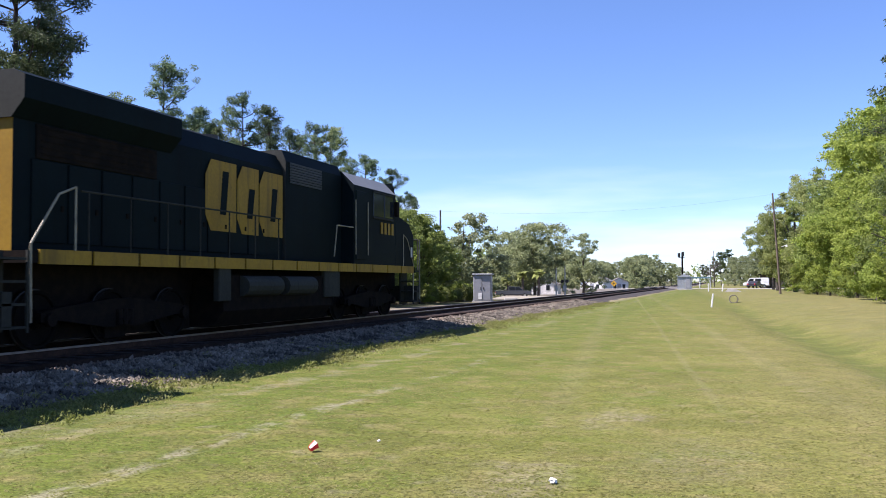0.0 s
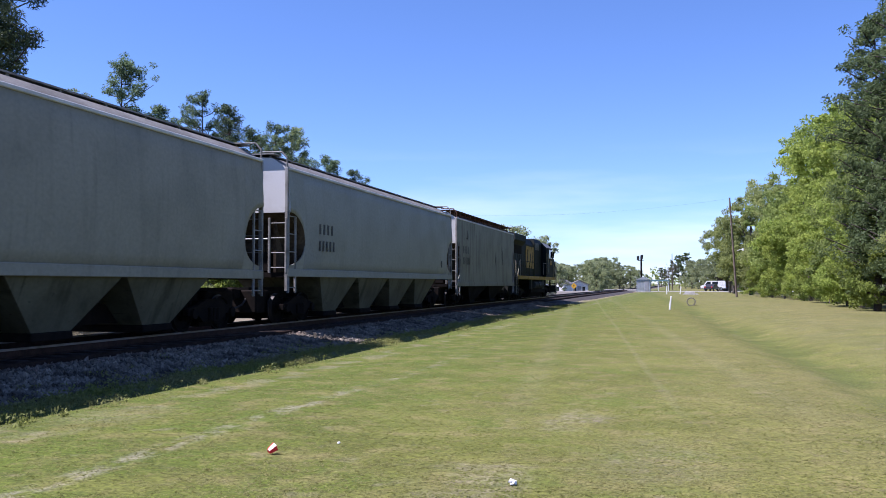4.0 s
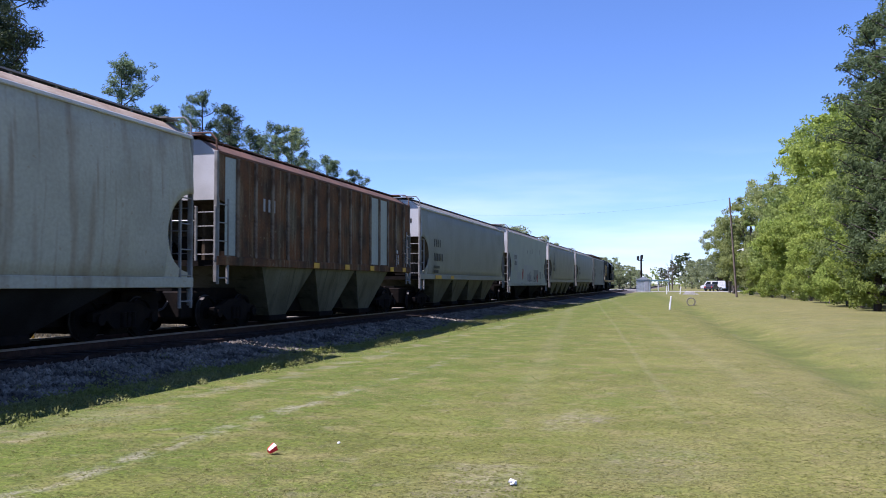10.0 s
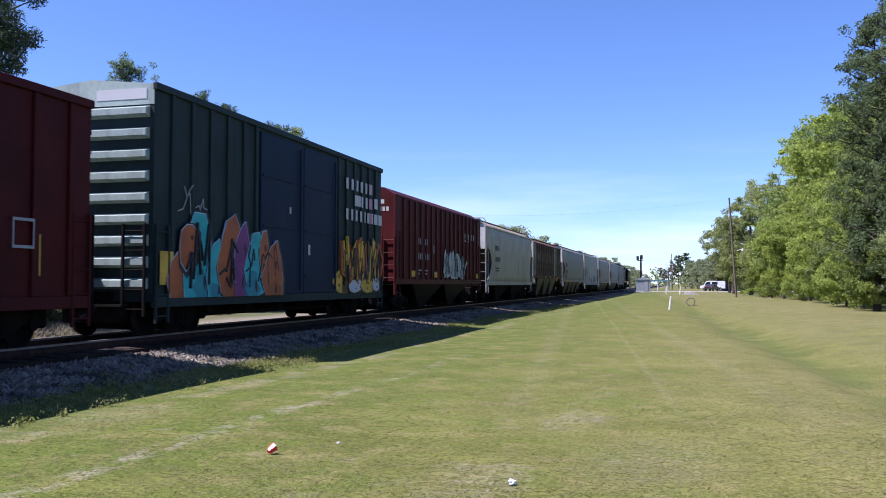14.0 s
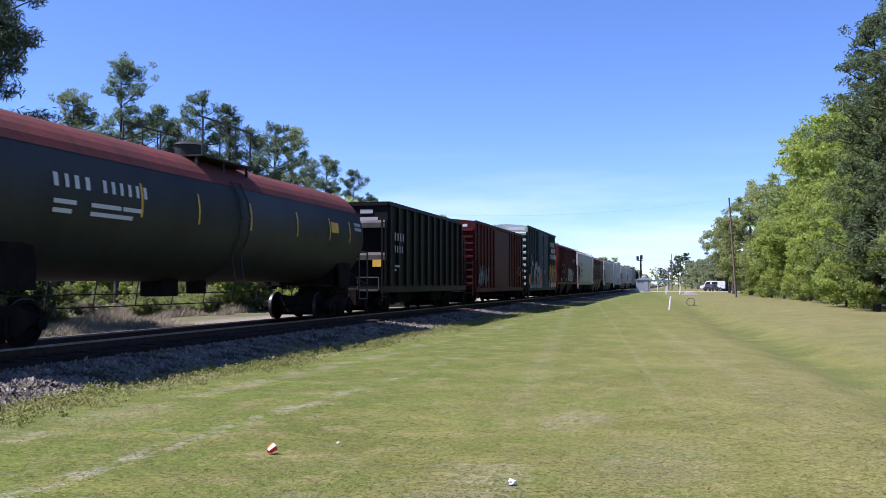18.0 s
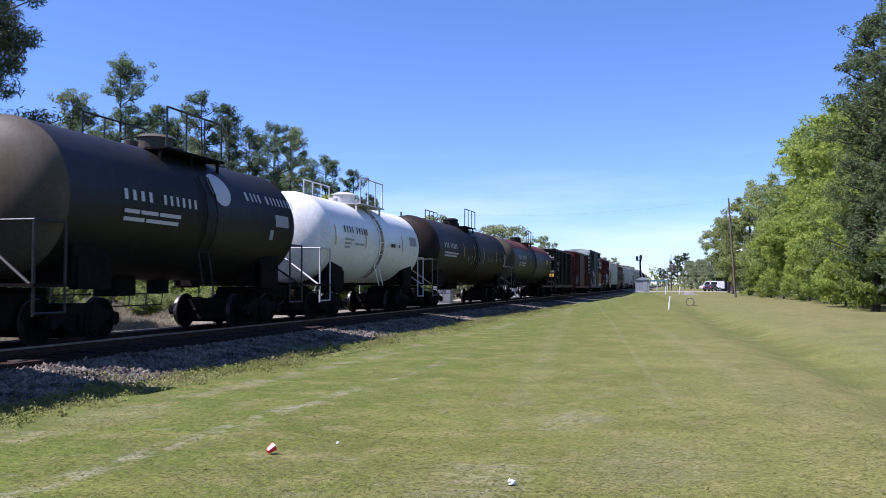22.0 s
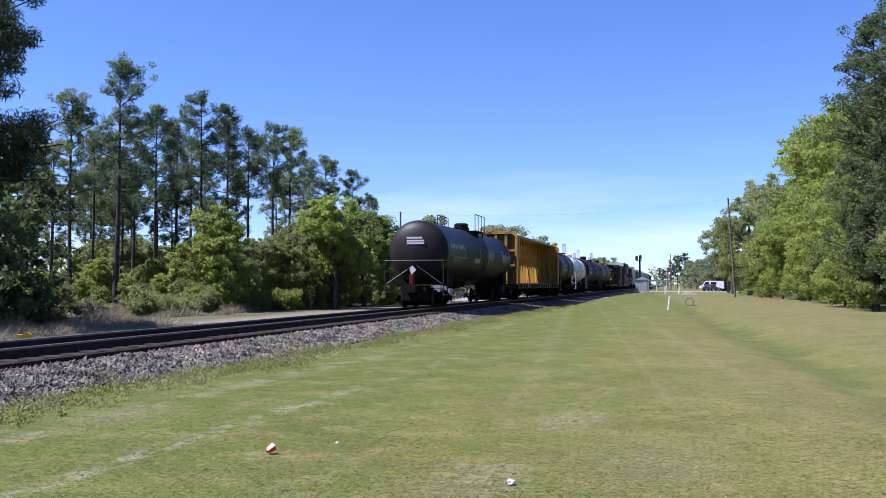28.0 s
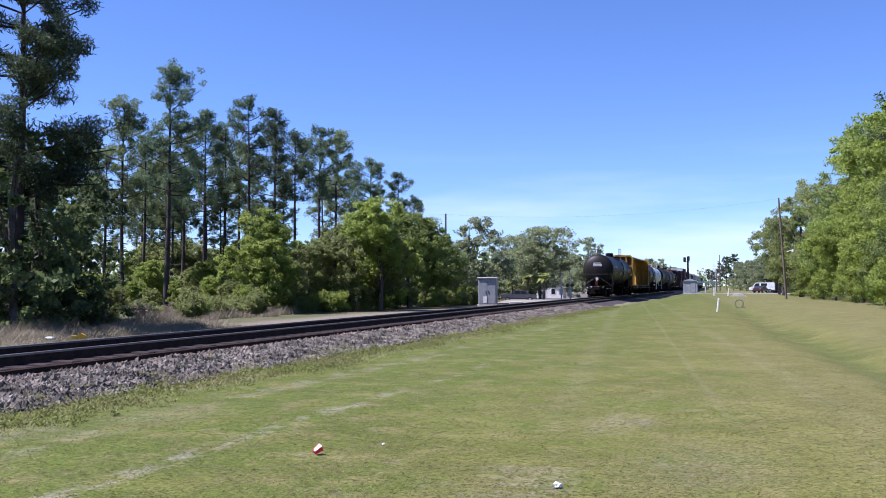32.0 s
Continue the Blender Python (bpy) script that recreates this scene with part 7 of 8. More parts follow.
    bars(a, x, -4.6, 2.75, [(0, 0.26, 0.2, 0.2, -0.35, 0.2, 0.2), (-0.62, 0.26, 0.17, 0.17, 0.17, -0.25, 0.17, 0.17, 0.17), (-1.1, 0.06, 0.45, -0.4, 0.45), (-1.24, 0.06, 0.4, -0.5, 0.4)], P["dull_chalk"])
    bars(a, x, 3.5, 3.35, [(0, 0.28, 0.22, -0.35, 0.22, -0.3, 0.2, -0.2, 0.16), (-0.12, 0.07, 0.4, -0.2, 0.35)], P["chalk"])
    bars(a, x, -2.3, 2.45, [(0, 0.34, 0.28)], P["dull_chalk"])
    o = 0
    for cy, cz, ry, rz in ((-0.3, 2.0, 0.22, 0.65), (0.3, 1.65, 0.5, 0.25), (1.1, 2.0, 0.55, 0.6), (2.0, 1.95, 0.45, 0.6), (2.9, 1.95, 0.5, 0.55), (0.6, 2.1, 0.25, 0.5)):
        blob(a, x - 0.005, cy, cz, ry, rz, P["pale"], int(cy * 10) + 50, 0.006 + o, 0.25, 9)
        o += 0.0035
    strokes(a, x + 0.025, -0.7, 3.7, 1.35, 2.6, P["pale"], 78, 8, 0.12)
    strokes(a, x + 0.029, -0.6, 3.6, 1.4, 2.6, P["ink"], 77, 12, 0.05)
    for yy in (-5.3, -1.9, 6.3):
        panel("conspicuity_mark", a, x - 0.005, [(yy - 0.25, 1.4), (yy + 0.25, 1.4), (yy + 0.25, 1.65), (yy - 0.25, 1.65)], M["yellow"])
    end_bars(a, -7.352, 0.5, 4.1, [(0.1, 0.16, 0.14, 0.14, 0.14), (-0.18, 0.16, 0.1, 0.1, 0.1, 0.1, 0.1)], P["chalk"])
    boxcars_and_gondola()
    # tank cars
    t = tank("tank_car", -190.0, 9.1, "dark grey tank car with a dull red top", P["tank_grey"], P["tank_head"], 1.54, 2.71, bands=(-8.3, -4.3, -2.1, 0.4, 3.2, 5.6, 7.3), cap=P["tank_grey"])
    tank_patch(t, 1.54, 2.71, -8.5, 8.5, 31, 149, P["oxide_top"], "top_coat", 0.006, 14)
    tank_bars(t, 1.54, 2.71, -6.9, 4, [(0, 9, 0.24, 0.2, 0.24, 0.24, -0.15, 0.2, 0.2, 0.2, 0.2, 0.2, 0.2), (-11, 3, 0.6, -0.3, 0.9, 0.6), (-17, 3, 0.5, -0.4, 1.3)], P["chalk"])
    tank_patch(t, 1.54, 2.71, 5.7, 6.3, 0, 12, M["yellow"])
    tank_bars(t, 1.54, 2.71, 7.75, 6, [(6, 4, 0.6), (0, 4, 0.6)], P["dull_chalk"])
    t = tank("tank_car", -209.65, 8.5, "long black tank car with pale sprayed scrawls", P["brown_black"], P["brown_black"], 1.54, 2.7, bands=(-3.2, -0.8, 1.5, 4.9, 7.2))
    tank_bars(t, 1.54, 2.7, -7.0, 4, [(0, 9, 0.26, 0.26, 0.26, -0.1, 0.22, 0.22, 0.22, 0.22, 0.22), (-10, 3, 1.6, 0.9), (-15, 3, 1.2, 1.0)], P["chalk"])
    tank_scrawl(t, 1.54, 2.7, -3.0, 1.4, -22, -4, P["dull_chalk"], 4, 7, 0.05)
    tank_scrawl(t, 1.54, 2.7, 2.4, 6.6, -14, 0, P["dull_chalk"], 5, 8, 0.04)
    tank_patch(t, 1.54, 2.7, 7.3, 7.7, -20, 8, P["dull_chalk"])
    t = tank("tank_car", -225.45, 5.4, "short white tank car with a pale dome", P["tank_white"], P["tank_white"], 1.45, 2.6, rail_mat=P["end_white"], bands=(-4.4, -1.6, 0.2, 2.6), cap=P["end_white"])
    tank_bars(t, 1.45, 2.6, -3.6, 8, [(0, 9, 0.2, 0.18, 0.18, 0.18, -0.1, 0.18, 0.18, 0.18, 0.18, 0.18)], P["ink"])
    tank_bars(t, 1.45, 2.6, -3.6, -2, [(0, 2.5, 0.8), (-5, 2.5, 0.6, -0.2, 0.9), (-10, 2.5, 0.5)], P["dull_chalk"])
    tank_patch(t, 1.45, 2.6, 3.6, 4.5, 2, 16, P["dull_chalk"])
    tank_bars(t, 1.45, 2.6, 1.2, -4, [(0, 5, 0.5, -0.3, 0.3)], P["ink"])
    tank_patch(t, 1.45, 2.6, -0.15, 0.35, -60, 62, P["end_rust"], "spill_stain", 0.006, 12)
    t = tank("tank_car", -237.9, 5.3, "short black tank car with a round white emblem", P["gloss_black"], P["tank_head"], 1.5, 2.7, dome_y=0.2)
    bm = bmesh.new()
    q = 1.516
    centre = bm.verts.new((q * math.cos(math.radians(27)), 0.85, 2.7 + q * math.sin(math.radians(27))))
    inner = [centre] * 20
    for rad in (0.35, 0.7, 1.0):
        ring = []
        for k in range(20):
            turn = k * math.tau / 20
            ang = math.radians(27 + 17 * rad * math.sin(turn))
            ring.append(bm.verts.new((q * math.cos(ang), 0.85 + 0.46 * rad * math.cos(turn), 2.7 + q * math.sin(ang))))
        for k in range(20):
            n = (k + 1) % 20
            bm.faces.new((centre, ring[k], ring[n]) if inner[0] is centre else (inner[k], ring[k], ring[n], inner[n]))
        inner = ring
    part("emblem_disc", bm, P["chalk"], t, "round white emblem")
    tank_bars(t, 1.5, 2.7, 2.1, 20, [(0, 9, 0.24, 0.16, 0.14, 0.2, -0.12, 0.22, 0.14, 0.16, 0.16, 0.16, 0.14, 0.14, 0.14)], P["chalk"])
    tank_bars(t, 1.5, 2.7, -3.1, 3, [(0, 8, 0.22, 0.22, 0.22, 0.22, -0.2, 0.18, 0.18, 0.18, 0.18, 0.18, 0.18), (-10, 3, 0.5, 0.6, 0.8), (-16, 3, 0.7, 1.2)], P["chalk"])
    tank_bars(t, 1.5, 2.7, 3.3, -16, [(0, 10, 0.4)], P["dull_chalk"])
    tank_bars(t, 1.5, 2.7, 3.6, -2, [(0, 12, 0.8)], P["dull_chalk"])
    centerbeam()
    t = tank("tank_car", -276.7, 8.5, "black tank car with white outlined graffiti", P["gloss_black"], P["gloss_black"], 1.46, 2.68, bands=(-4.4, -0.9, 2.0, 5.2), dome_y=0.6)
    tank_bars(t, 1.46, 2.68, -7.3, 6, [(0, 9, 0.24, 0.24, 0.24, 0.24, -0.2, 0.2, 0.2, 0.2, 0.2, 0.2)], P["chalk"])
    tank_scrawl(t, 1.46, 2.68, 1.0, 2.6, -20, 16, P["chalk"], 7, 7, 0.045)
    tank_scrawl(t, 1.46, 2.68, 5.2, 8.0, -22, 18, P["chalk"], 8, 12, 0.045)
    tank_scrawl(t, 1.46, 2.68, 5.4, 7.8, -12, 10, P["dull_chalk"], 18, 8, 0.03)
    tank_patch(t, 1.46, 2.68, -2.2, -0.9, -18, -8, P["dull_chalk"])
    tank_bars(t, 1.46, 2.68, -6.8, -12, [(0, 3, 1.8, 0.8), (-6, 3, 1.6)], P["patch_dark"])
    for w, dz in ((0.75, 0.34), (0.85, 0.2), (0.85, 0.08)):
        end_bars(t, -8.566, -0.4, 2.9 + dz, [(0, 0.08, w)], P["chalk"])
    bm = bmesh.new()
    rbox(bm, -0.1, 0.12, -9.15, -8.95, 1.1, 1.55)
    dev = part("end_of_train_marker", bm, P["oxide"], t, "dark red end-of-train marker box")
    bm = bmesh.new()
    extrude_xz(bm, [(0.0, 1.55), (0.22, 1.75), (0.05, 1.95), (-0.1, 1.8)], -9.1, -9.08)
    part("flag", bm, P["chalk"], dev)


build_train()


def motions():
    times = [0.0, 1.0, 2.0] + [2.0 + 1.5 * k for k in range(1, 20)] + [32.0]
    for ob, off in CARS:
        walk(ob, [(t, pose(TRACK_X, off + run(t), RAIL_TOP)) for t in times])
    # wheels turn as they roll; sets alike on all trucks share one course
    for (b, big), sets in SPIN.items():
        r = 0.51 if big else 0.42
        first = sets[0]
        walk(first, [(k / 30, pose(0, b, r) @ Matrix.Rotation(-run(k / 30) / r, 4, "X")) for k in range(0, 961)])
        for w in sets[1:]:
            w.rotation_mode = "QUATERNION"
            w.animation_data_create()
            w.animation_data.action = first.animation_data.action
            w.animation_data.action_slot = first.animation_data.action_slot


# ---- lineside ----
def road():
    bm = bmesh.new()
    box(bm, -90, -15.2, 184, 191, -0.9, 0.06)
    box(bm, -15.2, -8.7, 184.5, 190.5, -0.3, 0.44)
    box(bm, -8.7, 70, 184, 191, -0.3, 0.07)
    ob = part("road", bm, material("pale_asphalt", (0.36, 0.34, 0.31), (0.3, 0.285, 0.26), 0.5, 0.9, 0, 0.12, 12))
    tagged(ob, "pale worn road that crosses the railway", "road", kind="structure")
    bm = bmesh.new()
    v = [bm.verts.new(p) for p in ((-26, 100, -0.42), (-19, 98, -0.42), (-20, 184, -0.85), (-42, 184, -0.85))]
    bm.faces.new(v)
    ob = part("yard", bm, material("sandy_yard", (0.24, 0.215, 0.17), (0.18, 0.165, 0.12), 0.4, 0.95, 0, 0.15, 8))
    tagged(ob, "sandy yard beside the railway", "yard", kind="structure")


def signal_mast(x, y, z, height, heads):
    top = thing("signal_mast", pose(x, y, z), "dark railway signal mast with two lamp heads", "signal", "railway signals")
    bm = bmesh.new()
    tube(bm, (0, 0, 0), (0, 0, height), 0.2, 10, 0.17)
    part("mast", bm, M["steel_dark"], top)
    bm = bmesh.new()
    rbox(bm, -0.4, 0.4, -0.4, 0.4, 0, 0.35)
    part("footing", bm, M["concrete"], top)
    bm = bmesh.new()
    pipe(bm, [(-0.65, 0, height - 0.9), (0.45, 0, height - 0.9)], 0.06)
    part("bracket", bm, M["steel_dark"], top)
    for dx, dz in heads:
        bm = bmesh.new()
        rbox(bm, dx - 0.25, dx + 0.25, -0.12, 0.12, height - 0.85 + dz, height + 0.05 + dz, 0.1)
        head = part("signal_head", bm, M["black"], top)
        for k in range(3):
            bm = bmesh.new()
            zz = height - 0.12 + dz - 0.28 * k
            tube(bm, (dx, -0.12, zz), (dx, -0.34, zz + 0.01), 0.11, 10, 0.12)
            part("visor", bm, M["black"], head)
    bm = bmesh.new()
    for k in range(int(height / 0.4)):
        box(bm, -0.2, 0.2, 0.14, 0.18, 0.4 + 0.4 * k, 0.43 + 0.4 * k)
    part("climbing_ladder", bm, M["steel_dark"], top)


def crossing_signal(x, y, height, heads):
    """A thin pale mast at the road crossing with small boxes and lamp arms on it."""
    top = thing("crossing_signal", pose(x, y, float(ground_z(x, y))), "thin grey crossing signal mast with small dark lamps", "signal", "road crossing signals")
    part("mast", tube(bmesh.new(), (0, 0, 0), (0, 0, height), 0.12, 10, 0.1), M["galvanised"], top)
    part("footing", rbox(bmesh.new(), -0.35, 0.35, -0.35, 0.35, -0.1, 0.3), M["concrete"], top)
    part("control_box", rbox(bmesh.new(), -0.28, 0.28, -0.32, -0.1, 1.0, 1.9), M["galvanised"], top)
    for k, (dx, z) in enumerate(heads):
        bm = bmesh.new()
        pipe(bm, [(0, -0.1, z), (dx, -0.1, z)], 0.05)
        arm = part("lamp_arm", bm, M["galvanised"], top)
        part("lamp_head", tube(bmesh.new(), (dx, -0.1, z), (dx, -0.4, z), 0.3, 14), M["black"], arm)


def warning_sign(x, y):
    z = float(ground_z(x, y))
    top = thing("warning_sign", pose(x, y, z), "yellow diamond road warning sign on a post", "road sign")
    part("post", box(bmesh.new(), -0.04, 0.04, 0.0, 0.06, -0.2, 2.6), M["galvanised"], top)
    bm = extrude_xz(bmesh.new(), [(0, 1.5), (0.62, 2.12), (0, 2.74), (-0.62, 2.12)], -0.03, 0.0)
    bmesh.ops.recalc_face_normals(bm, faces=bm.faces)
    plate = part("sign_plate", bm, M["yellow"], top)
    bm = box(bmesh.new(), -0.07, 0.07, -0.036, -0.031, 1.85, 2.42)
    box(bm, -0.25, 0.25, -0.035, -0.0312, 2.1, 2.2)
    part("sign_mark", bm, M["black"], plate)


def equipment_house():
    top = thing("equipment_house", pose(-6.9, 176.5, 0), "small pale grey metal equipment house with a peaked roof", "shed")
    bm = bmesh.new()
    box(bm, -1.3, 1.3, -1.2, 1.2, 0.15, 2.45)
    w = part("wall", bm, M["galvanised"], top)
    bm = bmesh.new()
    for k in range(9):
        box(bm, -1.2 + 0.3 * k - 0.03, -1.2 + 0.3 * k + 0.03, -1.22, -1.2, 0.2, 2.4)
    part("panel_seam", bm, M["galvanised"], w)
    bm = bmesh.new()
    extrude_xz(bm, [(-1.45, 2.42), (1.45, 2.42), (0, 2.95)], -1.35, 1.35)
    bmesh.ops.recalc_face_normals(bm, faces=bm.faces)
    part("roof", bm, M["galvanised"], top)
    bm = bmesh.new()
    box(bm, -1.4, 1.4, -1.3, 1.3, -0.1, 0.15)
    part("base", bm, M["concrete"], top)
    bm = bmesh.new()
    rbox(bm, 0.2, 1.0, -1.25, -1.2, 0.25, 2.2)
    part("door", bm, M["grey_box"], top)


def cabinet():
    z = float(ground_z(-20.0, 75.5))
    top = thing("relay_cabinet", pose(-20.1, 75.5, z, 0, 0, 8), "tall grey steel relay cabinet beside the track", "cabinet")
    bm = bmesh.new()
    rbox(bm, -0.78, 0.78, -0.6, 0.6, 0.15, 2.4, 0.03)
    part("body", bm, M["grey_box"], top)
    bm = bmesh.new()
    rbox(bm, -0.88, 0.88, -0.7, 0.7, 2.4, 2.52, 0.03)
    rbox(bm, -0.35, 0.35, -0.74, -0.7, 2.42, 2.5, 0.01)
    part("roof", bm, M["galvanised"], top)
    for s in (-1, 1):
        bm = bmesh.new()
        rbox(bm, min(s * 0.03, s * 0.72), max(s * 0.03, s * 0.72), -0.63, -0.6, 0.25, 2.32, 0.01)
        d = part("door", bm, M["grey_box"], top)
        bm = bmesh.new()
        box(bm, s * 0.12 - 0.02, s * 0.12 + 0.02, -0.66, -0.63, 1.1, 1.35)
        part("handle", bm, M["steel_dark"], d)
    bm = bmesh.new()
    box(bm, -0.35, -0.02, -0.66, -0.636, 0.3, 0.85)
    part("notice_plate", bm, M["white"], top, "white plate low on the door")
    bm = bmesh.new()
    box(bm, -0.9, 0.9, -0.7, 0.7, -0.15, 0.15)
    part("footing", bm, M["concrete"], top)


def wooden_pole(x, y, z, height, lean=0.0, arms=1, lamp=None, label="weathered wooden utility pole with a crossarm", side=0.0):
    top = thing("utility_pole", pose(x, y, z), label, "utility pole", "utility poles")
    bm = bmesh.new()
    tube(bm, (0, 0, -0.2), (lean, 0, height), 0.13, 10, 0.09)
    part("pole", bm, M["pole_wood"], top)
    for k in range(arms):
        zz = height - 0.4 - 0.7 * k
        bm = bmesh.new()
        rbox(bm, lean - 1.1, lean + 1.1, -0.17, -0.1, zz, zz + 0.12, 0.02)
        arm = part("crossarm", bm, M["pole_wood"], top)
        for dx in (-1.0, -0.45, 0.45, 1.0):
            bm = bmesh.new()
            tube(bm, (lean + dx, -0.135, zz + 0.12), (lean + dx, -0.135, zz + 0.28), 0.04, 8, 0.025)
            part("insulator", bm, M["galvanised"], arm)
    if lamp:
        bm = bmesh.new()
        tube(bm, (0.1, -0.1, lamp), (0.7, -0.4, lamp + 0.2), 0.03, 6)
        tube(bm, (0.7, -0.4, lamp), (0.7, -0.4, lamp + 0.25), 0.12, 10, 0.08)
        part("area_lamp", bm, M["white"], top)
    return Vector((x + lean, y - 0.135, z + height - 0.1))


def wire(a, b, sag, r=0.004):
    bm = bmesh.new()
    pts = [a.lerp(b, k / 16) - Vector((0, 0, sag * 4 * (k / 16) * (1 - k / 16))) for k in range(17)]
    limb_mesh(bm, pts, [r] * 17, 4)
    ob = part("power_wire", bm, M["black"])
    tagged(ob, "thin sagging black overhead power wire", "wire", "overhead wires")


def car_body(bm, prof, w):
    extrude_xz(bm, prof, -w, w)
    bmesh.ops.recalc_face_normals(bm, faces=bm.faces)


def road_vehicle(name, m, label, prof, paint_mat, lower, windows, wheels, width=0.9, category="car"):
    """A parked vehicle: outline in x and z, windows as outlines, wheels at x."""
    top = thing(name, m, label, category)
    bm = bmesh.new()
    car_body(bm, prof, width)
    bmesh.ops.bevel(bm, geom=[e for e in bm.edges if abs((e.verts[0].co - e.verts[1].co).y) < 0.01], offset=0.05, segments=2, affect="EDGES")
    part("body", bm, paint_mat, top)
    bm = bmesh.new()
    x0, x1 = min(p[0] for p in prof), max(p[0] for p in prof)
    rbox(bm, x0 - 0.06, x0 + 0.1, -width + 0.05, width - 0.05, 0.4, 0.62, 0.03)
    rbox(bm, x1 - 0.1, x1 + 0.06, -width + 0.05, width - 0.05, 0.4, 0.62, 0.03)
    rbox(bm, x0 + 0.8, x1 - 0.8, -width - 0.015, width + 0.015, 0.38, 0.62, 0.02)
    part("lower_trim", bm, lower, top)
    for win in windows:
        for s in (-1, 1):
            bm = bmesh.new()
            extrude_xz(bm, win, min(s * width, s * (width + 0.012)), max(s * width, s * (width + 0.012)))
            bmesh.ops.recalc_face_normals(bm, faces=bm.faces)
            part("side_window", bm, M["glass"], top)
    for x in wheels:
        for s in (-1, 1):
            bm = bmesh.new()
            y0, y1 = sorted((s * (width - 0.2), s * (width + 0.02)))
            tube(bm, (x, y0, 0.36), (x, y1, 0.36), 0.37, 18)
            wh = part("wheel", bm, M["rubber"], top)
            bm = bmesh.new()
            y0, y1 = sorted((s * (width - 0.02), s * (width + 0.035)))
            tube(bm, (x, y0, 0.36), (x, y1, 0.36), 0.22, 14)
            part("rim", bm, M["chrome"], wh)
    for x, c in ((x0, "red"), (x1, "white")):
        for s in (-1, 1):
            bm = bmesh.new()
            rbox(bm, x - 0.04, x + 0.04, s * (width - 0.2) - 0.12, s * (width - 0.2) + 0.12, 0.72, 0.92, 0.02)
            part("tail_light" if c == "red" else "headlight", bm, M[c], top)
    return top


def vehicles():
    pick = [(-2.75, 0.5), (2.7, 0.5), (2.75, 1.05), (1.6, 1.15), (0.95, 1.75), (-0.75, 1.78), (-0.85, 1.15), (-2.75, 1.12)]
    win = [[(0.95, 1.2), (1.4, 1.2), (0.9, 1.66), (0.3, 1.67), (0.3, 1.2)], [(0.2, 1.2), (0.2, 1.67), (-0.65, 1.67), (-0.65, 1.2)]]
    slate = material("slate_car_paint", (0.07, 0.075, 0.085), None, rough=0.22, spec=0.6)
    dark = material("dark_car_paint", (0.03, 0.03, 0.035), None, rough=0.3)
    z = float(ground_z(-31.3, 136.4))
    road_vehicle("pickup_truck", pose(-31.3, 136.4, z, 0, 0, 10), "dark crew-cab pickup truck parked beside the road", pick, slate, dark, win, (-1.75, 1.75), category="truck")
    sedan = [(-2.3, 0.45), (2.3, 0.45), (2.35, 0.8), (1.3, 0.95), (0.6, 1.42), (-0.9, 1.44), (-1.7, 1.0), (-2.3, 0.95)]
    win2 = [[(1.05, 0.98), (0.55, 1.36), (-0.1, 1.37), (-0.1, 0.98)], [(-0.2, 0.98), (-0.2, 1.37), (-0.85, 1.37), (-1.35, 1.0)]]
    road_vehicle("sedan_car", pose(-40.6, 134, float(ground_z(-40.6, 134)), 0, 0, 20), "white sedan parked among the brush", sedan, M["white"], dark, win2, (-1.4, 1.4))
    van = [(-2.6, 0.45), (2.6, 0.45), (2.6, 1.0), (1.9, 1.2), (1.3, 2.05), (-2.55, 2.1)]
    win3 = [[(1.1, 1.25), (1.65, 1.25), (1.2, 1.9), (0.5, 1.9), (0.5, 1.25)], [(0.2, 1.3), (0.2, 1.9), (-1.0, 1.9), (-1.0, 1.3)]]
    road_vehicle("van", pose(6.9, 201, 0.16, 0, 0, 175), "white van parked near a shed", van, M["white"], M["grey_box"], win3, (-1.6, 1.6), category="van")
    road_vehicle("sedan_car", pose(6.4, 195, 0.1, 0, 0, 70), "dark sedan parked before a white van", sedan, dark, dark, win2, (-1.4, 1.4))


